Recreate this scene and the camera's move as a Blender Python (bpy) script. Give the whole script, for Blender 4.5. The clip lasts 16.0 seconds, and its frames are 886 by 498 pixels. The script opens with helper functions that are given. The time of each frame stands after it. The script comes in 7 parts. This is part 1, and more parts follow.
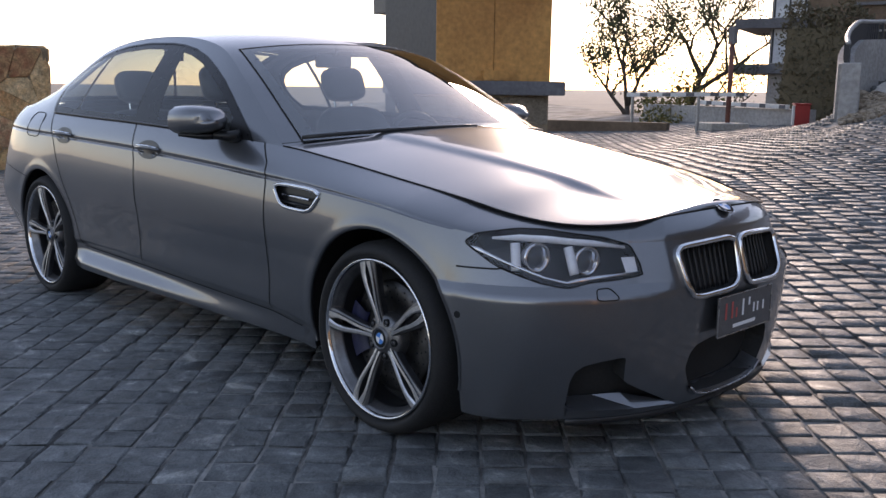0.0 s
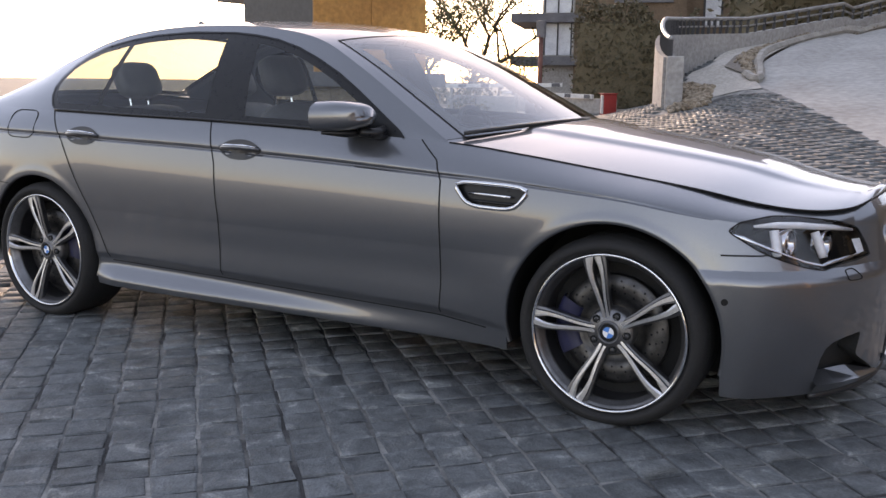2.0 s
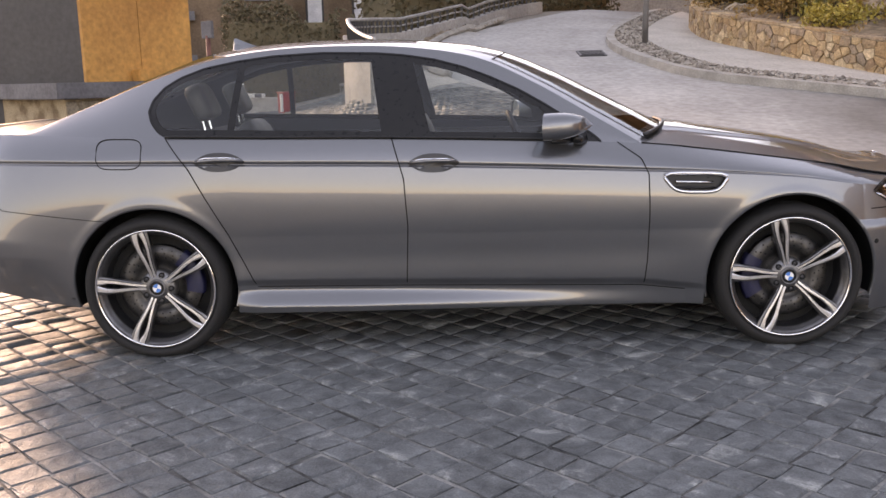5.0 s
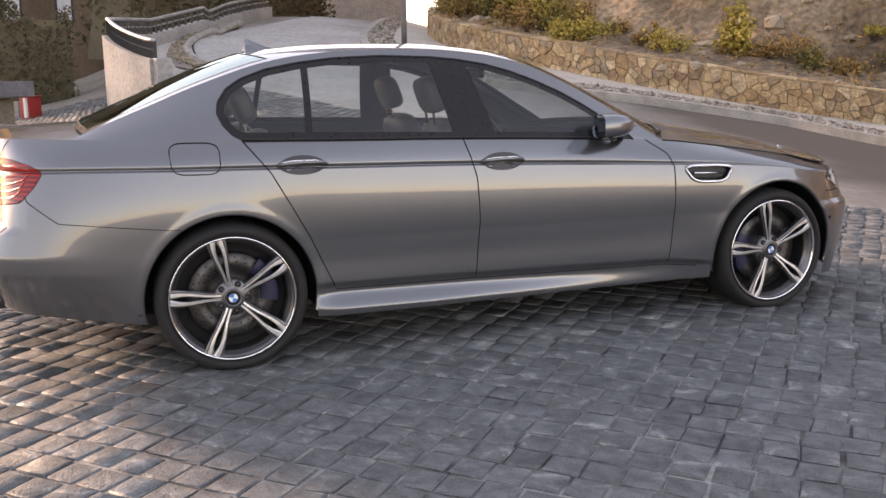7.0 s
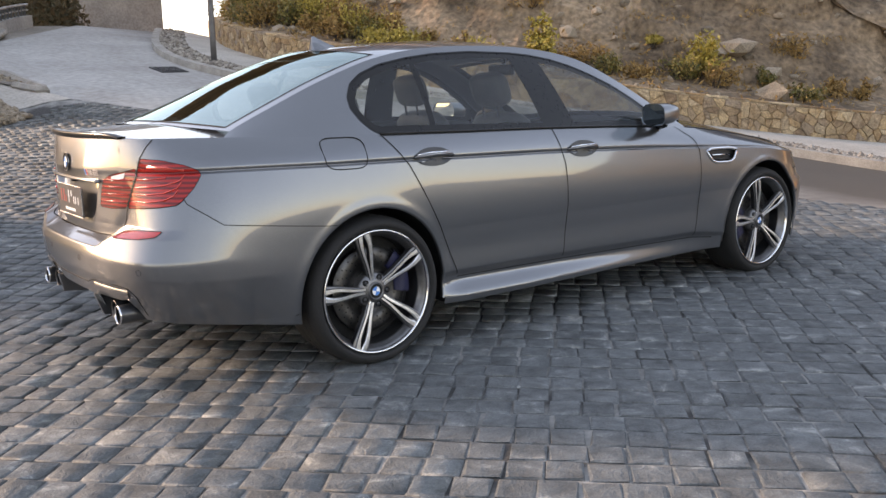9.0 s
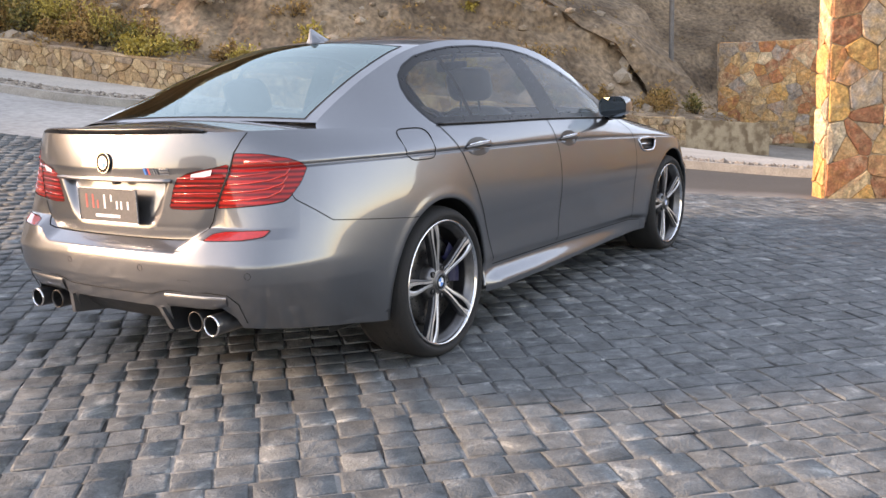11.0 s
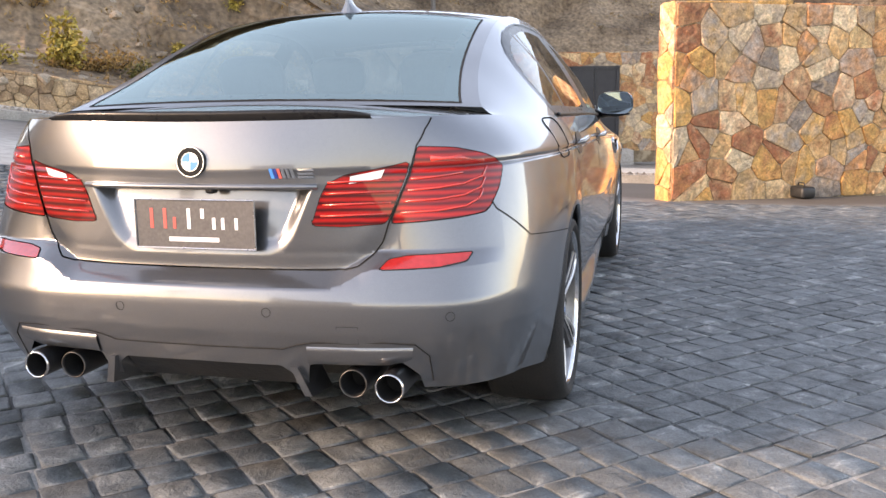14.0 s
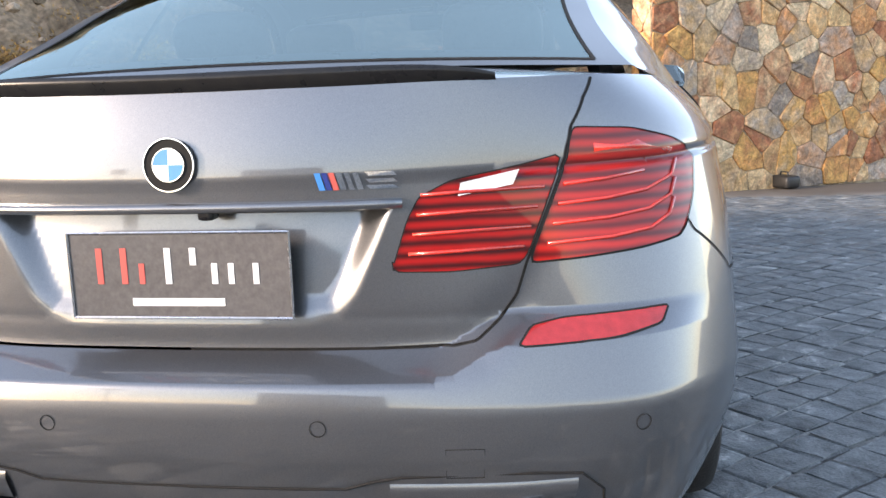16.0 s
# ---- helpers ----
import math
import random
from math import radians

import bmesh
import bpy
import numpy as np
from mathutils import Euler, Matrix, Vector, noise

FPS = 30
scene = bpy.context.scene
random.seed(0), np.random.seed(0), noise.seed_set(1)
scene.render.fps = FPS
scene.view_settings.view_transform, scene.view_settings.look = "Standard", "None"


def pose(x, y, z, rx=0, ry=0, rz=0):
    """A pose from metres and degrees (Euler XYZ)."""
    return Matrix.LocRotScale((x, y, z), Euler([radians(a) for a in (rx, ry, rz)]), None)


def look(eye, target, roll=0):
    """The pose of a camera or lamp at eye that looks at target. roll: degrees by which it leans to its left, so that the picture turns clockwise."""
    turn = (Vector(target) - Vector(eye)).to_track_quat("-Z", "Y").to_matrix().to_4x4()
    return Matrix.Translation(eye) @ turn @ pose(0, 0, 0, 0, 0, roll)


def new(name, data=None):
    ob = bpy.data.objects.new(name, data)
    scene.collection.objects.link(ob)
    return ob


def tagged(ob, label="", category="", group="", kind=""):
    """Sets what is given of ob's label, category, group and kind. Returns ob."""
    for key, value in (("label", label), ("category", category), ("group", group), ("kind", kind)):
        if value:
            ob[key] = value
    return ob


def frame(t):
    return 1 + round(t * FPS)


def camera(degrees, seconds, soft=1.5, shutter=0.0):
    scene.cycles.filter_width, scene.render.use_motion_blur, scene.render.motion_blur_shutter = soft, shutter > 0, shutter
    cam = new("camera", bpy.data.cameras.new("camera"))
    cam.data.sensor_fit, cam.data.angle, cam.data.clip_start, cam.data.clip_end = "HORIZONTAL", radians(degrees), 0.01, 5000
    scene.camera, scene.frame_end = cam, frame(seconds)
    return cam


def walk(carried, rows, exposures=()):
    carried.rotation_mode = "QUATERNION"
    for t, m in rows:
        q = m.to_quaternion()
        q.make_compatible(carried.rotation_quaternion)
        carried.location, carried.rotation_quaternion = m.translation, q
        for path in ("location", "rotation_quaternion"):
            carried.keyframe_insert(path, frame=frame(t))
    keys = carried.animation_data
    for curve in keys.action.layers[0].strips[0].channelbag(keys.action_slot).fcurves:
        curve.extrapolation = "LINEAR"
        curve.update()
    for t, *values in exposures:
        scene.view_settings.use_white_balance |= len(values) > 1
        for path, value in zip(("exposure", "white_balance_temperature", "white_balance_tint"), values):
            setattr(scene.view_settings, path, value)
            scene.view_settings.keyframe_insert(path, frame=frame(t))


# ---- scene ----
cam = camera(52.0, 16.0)
PATH = [
    (0, (3.892, -2.753, 1.209), (2.449, -1.412, 0.859), 0.7),
    (0.5, (3.54, -2.999, 1.188), (2.192, -1.56, 0.85), 0.9),
    (1, (3.231, -3.277, 1.204), (1.991, -1.747, 0.856), 0.6),
    (1.5, (2.935, -3.486, 1.184), (1.784, -1.887, 0.836), 0.6),
    (2, (2.552, -3.763, 1.202), (1.554, -2.068, 0.839), 0.6),
    (2.5, (2.141, -4.063, 1.228), (1.316, -2.279, 0.856), 0.5),
    (3, (1.767, -4.277, 1.233), (1.071, -2.439, 0.862), 0.3),
    (3.5, (1.363, -4.514, 1.242), (0.815, -2.625, 0.878), -0.2),
    (4, (0.935, -4.726, 1.268), (0.54, -2.801, 0.898), -0.7),
    (4.2, (0.77, -4.819, 1.288), (0.428, -2.885, 0.913), -0.9),
    (6.3, (-1.284, -5.071, 1.323), (-0.848, -3.158, 0.935), -0.7),
    (6.5, (-1.449, -5.056, 1.326), (-0.957, -3.156, 0.942), -0.6),
    (7, (-1.868, -4.958, 1.328), (-1.232, -3.1, 0.949), -0.5),
    (7.5, (-2.29, -4.862, 1.303), (-1.53, -3.046, 0.948), -0.6),
    (8, (-2.735, -4.711, 1.292), (-1.846, -2.954, 0.942), -0.9),
    (8.5, (-3.161, -4.527, 1.278), (-2.141, -2.843, 0.923), -1.1),
    (9, (-3.592, -4.313, 1.267), (-2.434, -2.723, 0.906), -1.3),
    (9.2, (-3.768, -4.205, 1.277), (-2.551, -2.662, 0.908), -1.3),
    (11.3, (-4.857, -2.967, 1.192), (-3.182, -1.929, 0.851), -1.8),
    (11.5, (-4.905, -2.826, 1.186), (-3.197, -1.842, 0.85), -1.8),
    (12, (-5.003, -2.5, 1.185), (-3.227, -1.638, 0.86), -1.9),
    (12.5, (-5.053, -2.183, 1.182), (-3.227, -1.43, 0.868), -1.6),
    (13, (-5.02, -1.88, 1.148), (-3.158, -1.219, 0.842), -1.3),
    (13.5, (-4.877, -1.582, 1.12), (-2.989, -1.0, 0.805), -1.2),
    (14, (-4.749, -1.321, 1.129), (-2.848, -0.799, 0.79), -0.8),
    (14.5, (-4.517, -1.1, 1.099), (-2.606, -0.622, 0.755), -1.1),
    (15, (-4.265, -0.923, 1.065), (-2.344, -0.484, 0.721), -1.5),
    (15.5, (-4.042, -0.761, 1.067), (-2.113, -0.371, 0.711), -1.6),
    (16, (-3.831, -0.656, 1.053), (-1.893, -0.308, 0.706), -2.0),
]
walk(cam, [(t, look(eye, target, roll)) for t, eye, target, roll in PATH], [(0, 0.50, 8100, 28), (1.5, 0.96, 8900, 29), (3, 1.46, 11200, 36), (4.2, 1.56, 11600, 37), (7, 1.48, 11400, 36), (8.4, 1.26, 10400, 31), (9.2, 1.42, 9900, 27), (12, 1.74, 10100, 29), (14.5, 1.78, 9500, 27), (16, 1.62, 8300, 22)])

# world, sun and exposure
world = bpy.data.worlds.new("sky")
scene.world = world
world.use_nodes = True
wn = world.node_tree
wn.nodes.clear()
sky = wn.nodes.new("ShaderNodeTexSky")
sky.sky_type = "NISHITA"
sky.sun_disc = False
SUN_AZ, SUN_EL = (-0.57, 0.82), 18.0
sky.sun_elevation = radians(SUN_EL)
sky.sun_rotation = math.atan2(SUN_AZ[0], SUN_AZ[1])
sky.air_density, sky.dust_density, sky.ozone_density = 0.85, 0.4, 1.6
wb = wn.nodes.new("ShaderNodeBackground")
wb.inputs["Strength"].default_value = 0.15
haze = wn.nodes.new("ShaderNodeBackground")
haze.inputs["Color"].default_value, haze.inputs["Strength"].default_value = (0.42, 0.68, 1.0, 1), 0.30
both = wn.nodes.new("ShaderNodeAddShader")
wo = wn.nodes.new("ShaderNodeOutputWorld")
wn.links.new(sky.outputs[0], wb.inputs[0])
wn.links.new(wb.outputs[0], both.inputs[0])
wn.links.new(haze.outputs[0], both.inputs[1])
wn.links.new(both.outputs[0], wo.inputs[0])
sun = new("sun", bpy.data.lights.new("sun", "SUN"))
sun.data.energy, sun.data.angle, sun.data.color = 2.3, radians(10.0), (1.0, 0.94, 0.86)
sun.matrix_world = look((SUN_AZ[0] * 40, SUN_AZ[1] * 40, 40 * math.tan(radians(SUN_EL))), (0, 0, 0))

# materials
def mat(name, base=(0.5, 0.5, 0.5), rough=0.6, metal=0.0, second=None, scale=6.0, detail=6.0, bump=0.0, bump_scale=60.0,
        spec=0.5, coat=0.0, island=0.0, contrast=(0.35, 0.65), fine=0.12):
    """A surface with a coarse mottling between two colours, fine grain and relief."""
    m = bpy.data.materials.new(name)
    m.use_nodes = True
    nt = m.node_tree
    b = nt.nodes["Principled BSDF"]
    b.inputs["Base Color"].default_value = (*base, 1)
    b.inputs["Roughness"].default_value = rough
    b.inputs["Metallic"].default_value = metal
    b.inputs["Specular IOR Level"].default_value = spec
    b.inputs["Coat Weight"].default_value = coat
    b.inputs["Coat Roughness"].default_value = 0.03
    tc = nt.nodes.new("ShaderNodeTexCoord")
    colour = None
    if second:
        n1 = nt.nodes.new("ShaderNodeTexNoise")
        n1.inputs["Scale"].default_value, n1.inputs["Detail"].default_value = scale, detail
        nt.links.new(tc.outputs["Object"], n1.inputs["Vector"])
        r = nt.nodes.new("ShaderNodeMapRange")
        r.inputs[1].default_value, r.inputs[2].default_value = contrast
        nt.links.new(n1.outputs[0], r.inputs[0])
        mx = nt.nodes.new("ShaderNodeMix")
        mx.data_type = "RGBA"
        mx.inputs[6].default_value, mx.inputs[7].default_value = (*base, 1), (*second, 1)
        nt.links.new(r.outputs[0], mx.inputs[0])
        n2 = nt.nodes.new("ShaderNodeTexNoise")
        n2.inputs["Scale"].default_value, n2.inputs["Detail"].default_value = scale * 14, 4
        nt.links.new(tc.outputs["Object"], n2.inputs["Vector"])
        hs = nt.nodes.new("ShaderNodeHueSaturation")
        mr = nt.nodes.new("ShaderNodeMapRange")
        mr.inputs[1].default_value, mr.inputs[2].default_value = 0.25, 0.75
        mr.inputs[3].default_value, mr.inputs[4].default_value = 1 - 2 * fine, 1 + 2 * fine
        nt.links.new(n2.outputs[0], mr.inputs[0])
        value = mr.outputs[0]
        if island:
            g = nt.nodes.new("ShaderNodeNewGeometry")
            oi = nt.nodes.new("ShaderNodeObjectInfo")
            add = nt.nodes.new("ShaderNodeMath")
            nt.links.new(g.outputs["Random Per Island"], add.inputs[0])
            nt.links.new(oi.outputs["Random"], add.inputs[1])
            fr = nt.nodes.new("ShaderNodeMath")
            fr.operation = "FRACT"
            nt.links.new(add.outputs[0], fr.inputs[0])
            ir = nt.nodes.new("ShaderNodeMapRange")
            ir.inputs[3].default_value, ir.inputs[4].default_value = 1 - island, 1 + island
            nt.links.new(fr.outputs[0], ir.inputs[0])
            mu = nt.nodes.new("ShaderNodeMath")
            mu.operation = "MULTIPLY"
            nt.links.new(value, mu.inputs[0])
            nt.links.new(ir.outputs[0], mu.inputs[1])
            value = mu.outputs[0]
        nt.links.new(value, hs.inputs["Value"])
        nt.links.new(mx.outputs[2], hs.inputs["Color"])
        nt.links.new(hs.outputs[0], b.inputs["Base Color"])
        colour = hs
        rr = nt.nodes.new("ShaderNodeMapRange")
        rr.inputs[3].default_value, rr.inputs[4].default_value = max(0, rough - 0.1), min(1, rough + 0.1)
        nt.links.new(n1.outputs[0], rr.inputs[0])
        nt.links.new(rr.outputs[0], b.inputs["Roughness"])
    if bump:
        nb = nt.nodes.new("ShaderNodeTexNoise")
        nb.inputs["Scale"].default_value, nb.inputs["Detail"].default_value = bump_scale, 5
        nt.links.new(tc.outputs["Object"], nb.inputs["Vector"])
        bp = nt.nodes.new("ShaderNodeBump")
        bp.inputs["Strength"].default_value, bp.inputs["Distance"].default_value = bump, max(0.02, 0.5 / bump_scale)
        nt.links.new(nb.outputs[0], bp.inputs["Height"])
        nt.links.new(bp.outputs[0], b.inputs["Normal"])
    return m


def palette(m, colours, scale=0.0, blend=0.16, veins=0.0):
    """Gives every piece (mesh island or object) one of several colours, mottled."""
    nt = m.node_tree
    b = nt.nodes["Principled BSDF"]
    g = nt.nodes.new("ShaderNodeNewGeometry")
    oi = nt.nodes.new("ShaderNodeObjectInfo")
    add = nt.nodes.new("ShaderNodeMath")
    nt.links.new(g.outputs["Random Per Island"], add.inputs[0])
    nt.links.new(oi.outputs["Random"], add.inputs[1])
    fr = nt.nodes.new("ShaderNodeMath")
    fr.operation = "FRACT"
    nt.links.new(add.outputs[0], fr.inputs[0])
    ramp = nt.nodes.new("ShaderNodeValToRGB")
    ramp.color_ramp.interpolation = "LINEAR"
    el = ramp.color_ramp.elements
    while len(el) < len(colours):
        el.new(0.5)
    for i, c in enumerate(colours):
        el[i].position = i / (len(colours) - 1)
        el[i].color = (*c, 1)
    tc = nt.nodes.new("ShaderNodeTexCoord")
    n1 = nt.nodes.new("ShaderNodeTexNoise")
    n1.inputs["Scale"].default_value, n1.inputs["Detail"].default_value = scale or 7.0, 6
    nt.links.new(tc.outputs["Object"], n1.inputs["Vector"])
    off = nt.nodes.new("ShaderNodeMapRange")
    off.inputs[1].default_value, off.inputs[2].default_value = 0.25, 0.75
    off.inputs[3].default_value, off.inputs[4].default_value = -blend, blend
    nt.links.new(n1.outputs[0], off.inputs[0])
    ad2 = nt.nodes.new("ShaderNodeMath")
    nt.links.new(fr.outputs[0], ad2.inputs[0])
    nt.links.new(off.outputs[0], ad2.inputs[1])
    nt.links.new(ad2.outputs[0], ramp.inputs[0])
    n2 = nt.nodes.new("ShaderNodeTexNoise")
    n2.inputs["Scale"].default_value, n2.inputs["Detail"].default_value = 45.0, 5
    nt.links.new(tc.outputs["Object"], n2.inputs["Vector"])
    v = nt.nodes.new("ShaderNodeMapRange")
    v.inputs[1].default_value, v.inputs[2].default_value = 0.3, 0.7
    v.inputs[3].default_value, v.inputs[4].default_value = 0.72, 1.25
    nt.links.new(n2.outputs[0], v.inputs[0])
    hs = nt.nodes.new("ShaderNodeHueSaturation")
    nt.links.new(ramp.outputs[0], hs.inputs["Color"])
    value = v.outputs[0]
    if veins:
        n3 = nt.nodes.new("ShaderNodeTexNoise")
        n3.inputs["Scale"].default_value, n3.inputs["Detail"].default_value = 6.5, 9
        n3.inputs["Distortion"].default_value, n3.inputs["Roughness"].default_value = 1.6, 0.62
        nt.links.new(tc.outputs["Object"], n3.inputs["Vector"])
        v3 = nt.nodes.new("ShaderNodeMapRange")
        v3.inputs[1].default_value, v3.inputs[2].default_value = 0.36, 0.66
        v3.inputs[3].default_value, v3.inputs[4].default_value = 1 - veins, 1 + veins
        nt.links.new(n3.outputs[0], v3.inputs[0])
        mu = nt.nodes.new("ShaderNodeMath")
        mu.operation = "MULTIPLY"
        nt.links.new(value, mu.inputs[0])
        nt.links.new(v3.outputs[0], mu.inputs[1])
        value = mu.outputs[0]
    nt.links.new(value, hs.inputs["Value"])
    nt.links.new(hs.outputs[0], b.inputs["Base Color"])
    return m


def hewn_basalt():
    """Cleft dark stone: pale scuffed ridges, darker hollows, a dull sheen where it is worn."""
    m = bpy.data.materials.new("basalt_sett")
    m.use_nodes = True
    nt = m.node_tree
    b = nt.nodes["Principled BSDF"]
    tc, oi, g = nt.nodes.new("ShaderNodeTexCoord"), nt.nodes.new("ShaderNodeObjectInfo"), nt.nodes.new("ShaderNodeNewGeometry")

    def node(kind, op=None, **values):
        n = nt.nodes.new(kind)
        if op:
            n.operation = op
        for k, v in values.items():
            n.inputs[int(k[1:])].default_value = v
        return n

    def ranged(source, a, b_, c, d):
        n = node("ShaderNodeMapRange", _1=a, _2=b_, _3=c, _4=d)
        nt.links.new(source, n.inputs[0])
        return n.outputs[0]

    def both_of(op, p, q):
        n = node("ShaderNodeMath", op)
        nt.links.new(p, n.inputs[0])
        nt.links.new(q, n.inputs[1])
        return n.outputs[0]

    far_off = node("ShaderNodeVectorMath", "SCALE")
    far_off.inputs["Scale"].default_value = 37.0
    shift = nt.nodes.new("ShaderNodeCombineXYZ")
    nt.links.new(oi.outputs["Random"], shift.inputs[0])
    nt.links.new(oi.outputs["Random"], shift.inputs[1])
    nt.links.new(shift.outputs[0], far_off.inputs[0])
    place = node("ShaderNodeVectorMath", "ADD")
    nt.links.new(tc.outputs["Object"], place.inputs[0])
    nt.links.new(far_off.outputs[0], place.inputs[1])

    def grain(scale, detail, distort=0.0, rough=0.55):
        n = nt.nodes.new("ShaderNodeTexNoise")
        n.inputs["Scale"].default_value, n.inputs["Detail"].default_value = scale, detail
        n.inputs["Distortion"].default_value, n.inputs["Roughness"].default_value = distort, rough
        nt.links.new(place.outputs[0], n.inputs["Vector"])
        return n.outputs[0]

    one = both_of("FRACT", both_of("ADD", g.outputs["Random Per Island"], oi.outputs["Random"]), g.outputs["Random Per Island"])
    broad, cleft, fine, worn = grain(1.1, 4), grain(13, 6, 0.5), grain(120, 3), grain(5.5, 7, 0.8, 0.68)
    ramp = nt.nodes.new("ShaderNodeValToRGB")
    e = ramp.color_ramp.elements
    e[0].position, e[0].color = 0.30, (0.066, 0.073, 0.075, 1)
    e[1].position, e[1].color = 0.58, (0.137, 0.149, 0.152, 1)
    top = e.new(0.68)
    top.color = (0.30, 0.312, 0.30, 1)
    nt.links.new(worn, ramp.inputs[0])
    hs = nt.nodes.new("ShaderNodeHueSaturation")
    nt.links.new(ramp.outputs[0], hs.inputs["Color"])
    value = both_of("MULTIPLY", ranged(one, 0, 1, 0.88, 1.13), ranged(fine, 0.3, 0.7, 0.76, 1.24))
    value = both_of("MULTIPLY", value, ranged(broad, 0.3, 0.7, 0.82, 1.18))
    nt.links.new(both_of("MULTIPLY", value, ranged(cleft, 0.3, 0.7, 0.76, 1.24)), hs.inputs["Value"])
    nt.links.new(hs.outputs[0], b.inputs["Base Color"])
    nt.links.new(ranged(worn, 0.3, 0.7, 0.76, 0.53), b.inputs["Roughness"])
    b.inputs["Specular IOR Level"].default_value = 0.42
    bump = nt.nodes.new("ShaderNodeBump")
    bump.inputs["Strength"].default_value, bump.inputs["Distance"].default_value = 1.0, 0.015
    nt.links.new(both_of("ADD", cleft, ranged(fine, 0, 1, 0, 0.24)), bump.inputs["Height"])
    nt.links.new(bump.outputs[0], b.inputs["Normal"])
    return m


M_SETT = hewn_basalt()
M_BED = mat("sett_joint_sand", (0.045, 0.044, 0.043), 0.95, second=(0.27, 0.265, 0.25), scale=2.6, detail=9, bump=0.4, contrast=(0.40, 0.60))
M_ROAD = mat("worn_road_surface", (0.40, 0.385, 0.36), 0.8, second=(0.30, 0.285, 0.265), scale=0.7, bump=0.25, bump_scale=40, contrast=(0.3, 0.7))


def browned(m, colour, x0, x1):
    """Dark brown that takes over from the pale concrete towards the lower end of the road."""
    nt = m.node_tree
    b = nt.nodes["Principled BSDF"]
    old = b.inputs["Base Color"].links[0].from_socket
    tc, sep = nt.nodes.new("ShaderNodeTexCoord"), nt.nodes.new("ShaderNodeSeparateXYZ")
    nt.links.new(tc.outputs["Object"], sep.inputs[0])
    n = nt.nodes.new("ShaderNodeTexNoise")
    n.inputs["Scale"].default_value, n.inputs["Detail"].default_value = 0.9, 6
    nt.links.new(tc.outputs["Object"], n.inputs["Vector"])
    add = nt.nodes.new("ShaderNodeMath")
    add.operation = "MULTIPLY_ADD"
    nt.links.new(n.outputs[0], add.inputs[0])
    add.inputs[1].default_value = 2.0
    nt.links.new(sep.outputs[0], add.inputs[2])
    r = nt.nodes.new("ShaderNodeMapRange")
    r.inputs[1].default_value, r.inputs[2].default_value = x0 + 1.0, x1 + 1.0
    nt.links.new(add.outputs[0], r.inputs[0])
    mx = nt.nodes.new("ShaderNodeMix")
    mx.data_type = "RGBA"
    mx.inputs[7].default_value = (*colour, 1)
    nt.links.new(r.outputs[0], mx.inputs[0])
    nt.links.new(old, mx.inputs[6])
    nt.links.new(mx.outputs[2], b.inputs["Base Color"])
    return m


M_ROAD = browned(M_ROAD, (0.085, 0.070, 0.057), 3.4, 5.8)
M_PAVE = mat("sidewalk_concrete", (0.46, 0.42, 0.37), 0.85, second=(0.38, 0.345, 0.30), scale=1.5, bump=0.2)
M_KERB = mat("kerb_concrete", (0.38, 0.35, 0.31), 0.85, second=(0.27, 0.25, 0.22), scale=4, bump=0.3)
M_GRAVEL = palette(mat("gravel", rough=0.9, bump=0.4), [(0.12, 0.10, 0.085), (0.26, 0.22, 0.18), (0.40, 0.36, 0.31)])
M_STONE = palette(mat("sandstone_cladding", rough=0.85, bump=0.9, bump_scale=14),
                  [(0.56, 0.28, 0.10), (0.62, 0.42, 0.23), (0.33, 0.115, 0.055), (0.52, 0.31, 0.14), (0.25, 0.20, 0.165), (0.68, 0.50, 0.31), (0.43, 0.145, 0.065), (0.58, 0.31, 0.10), (0.36, 0.30, 0.25), (0.50, 0.22, 0.085), (0.60, 0.39, 0.19)], 0.0, 0.05, 0.36)
M_MORTAR = mat("mortar", (0.42, 0.32, 0.21), 0.95, second=(0.20, 0.135, 0.08), scale=5, bump=0.5, contrast=(0.42, 0.62))
M_RUBBLE = palette(mat("rubble_stone", rough=0.9, bump=0.9, bump_scale=18),
                   [(0.34, 0.20, 0.10), (0.50, 0.34, 0.19), (0.24, 0.145, 0.085), (0.55, 0.40, 0.25), (0.40, 0.25, 0.13), (0.30, 0.22, 0.16)], 0.0, 0.06, 0.3)
M_HILL = mat("hillside_rock", (0.30, 0.205, 0.13), 0.95, second=(0.10, 0.064, 0.038), scale=0.6, detail=12, bump=1.0, bump_scale=2.2, contrast=(0.36, 0.64), fine=0.3)
M_ROCK = palette(mat("loose_rock", rough=0.95, bump=0.8, bump_scale=9), [(0.13, 0.095, 0.065), (0.28, 0.22, 0.16), (0.35, 0.28, 0.21), (0.22, 0.155, 0.10)])
M_DARKCLAD = mat("dark_metal_cladding", (0.045, 0.042, 0.042), 0.5, second=(0.06, 0.056, 0.054), scale=1.5)
M_SLAB = mat("grey_concrete_slab", (0.16, 0.155, 0.16), 0.8, second=(0.11, 0.105, 0.11), scale=2, bump=0.2)
M_ORANGE = mat("oxidised_stone_panel", (0.58, 0.27, 0.075), 0.75, second=(0.40, 0.165, 0.045), scale=1.3, detail=9, bump=0.4, bump_scale=12, contrast=(0.35, 0.7))
M_FACADE = mat("brown_render", (0.20, 0.13, 0.085), 0.9, second=(0.13, 0.085, 0.055), scale=1.2, detail=8, bump=0.3)
M_PLASTER = mat("grey_plaster", (0.45, 0.42, 0.39), 0.9, second=(0.35, 0.325, 0.30), scale=1.2, bump=0.2)
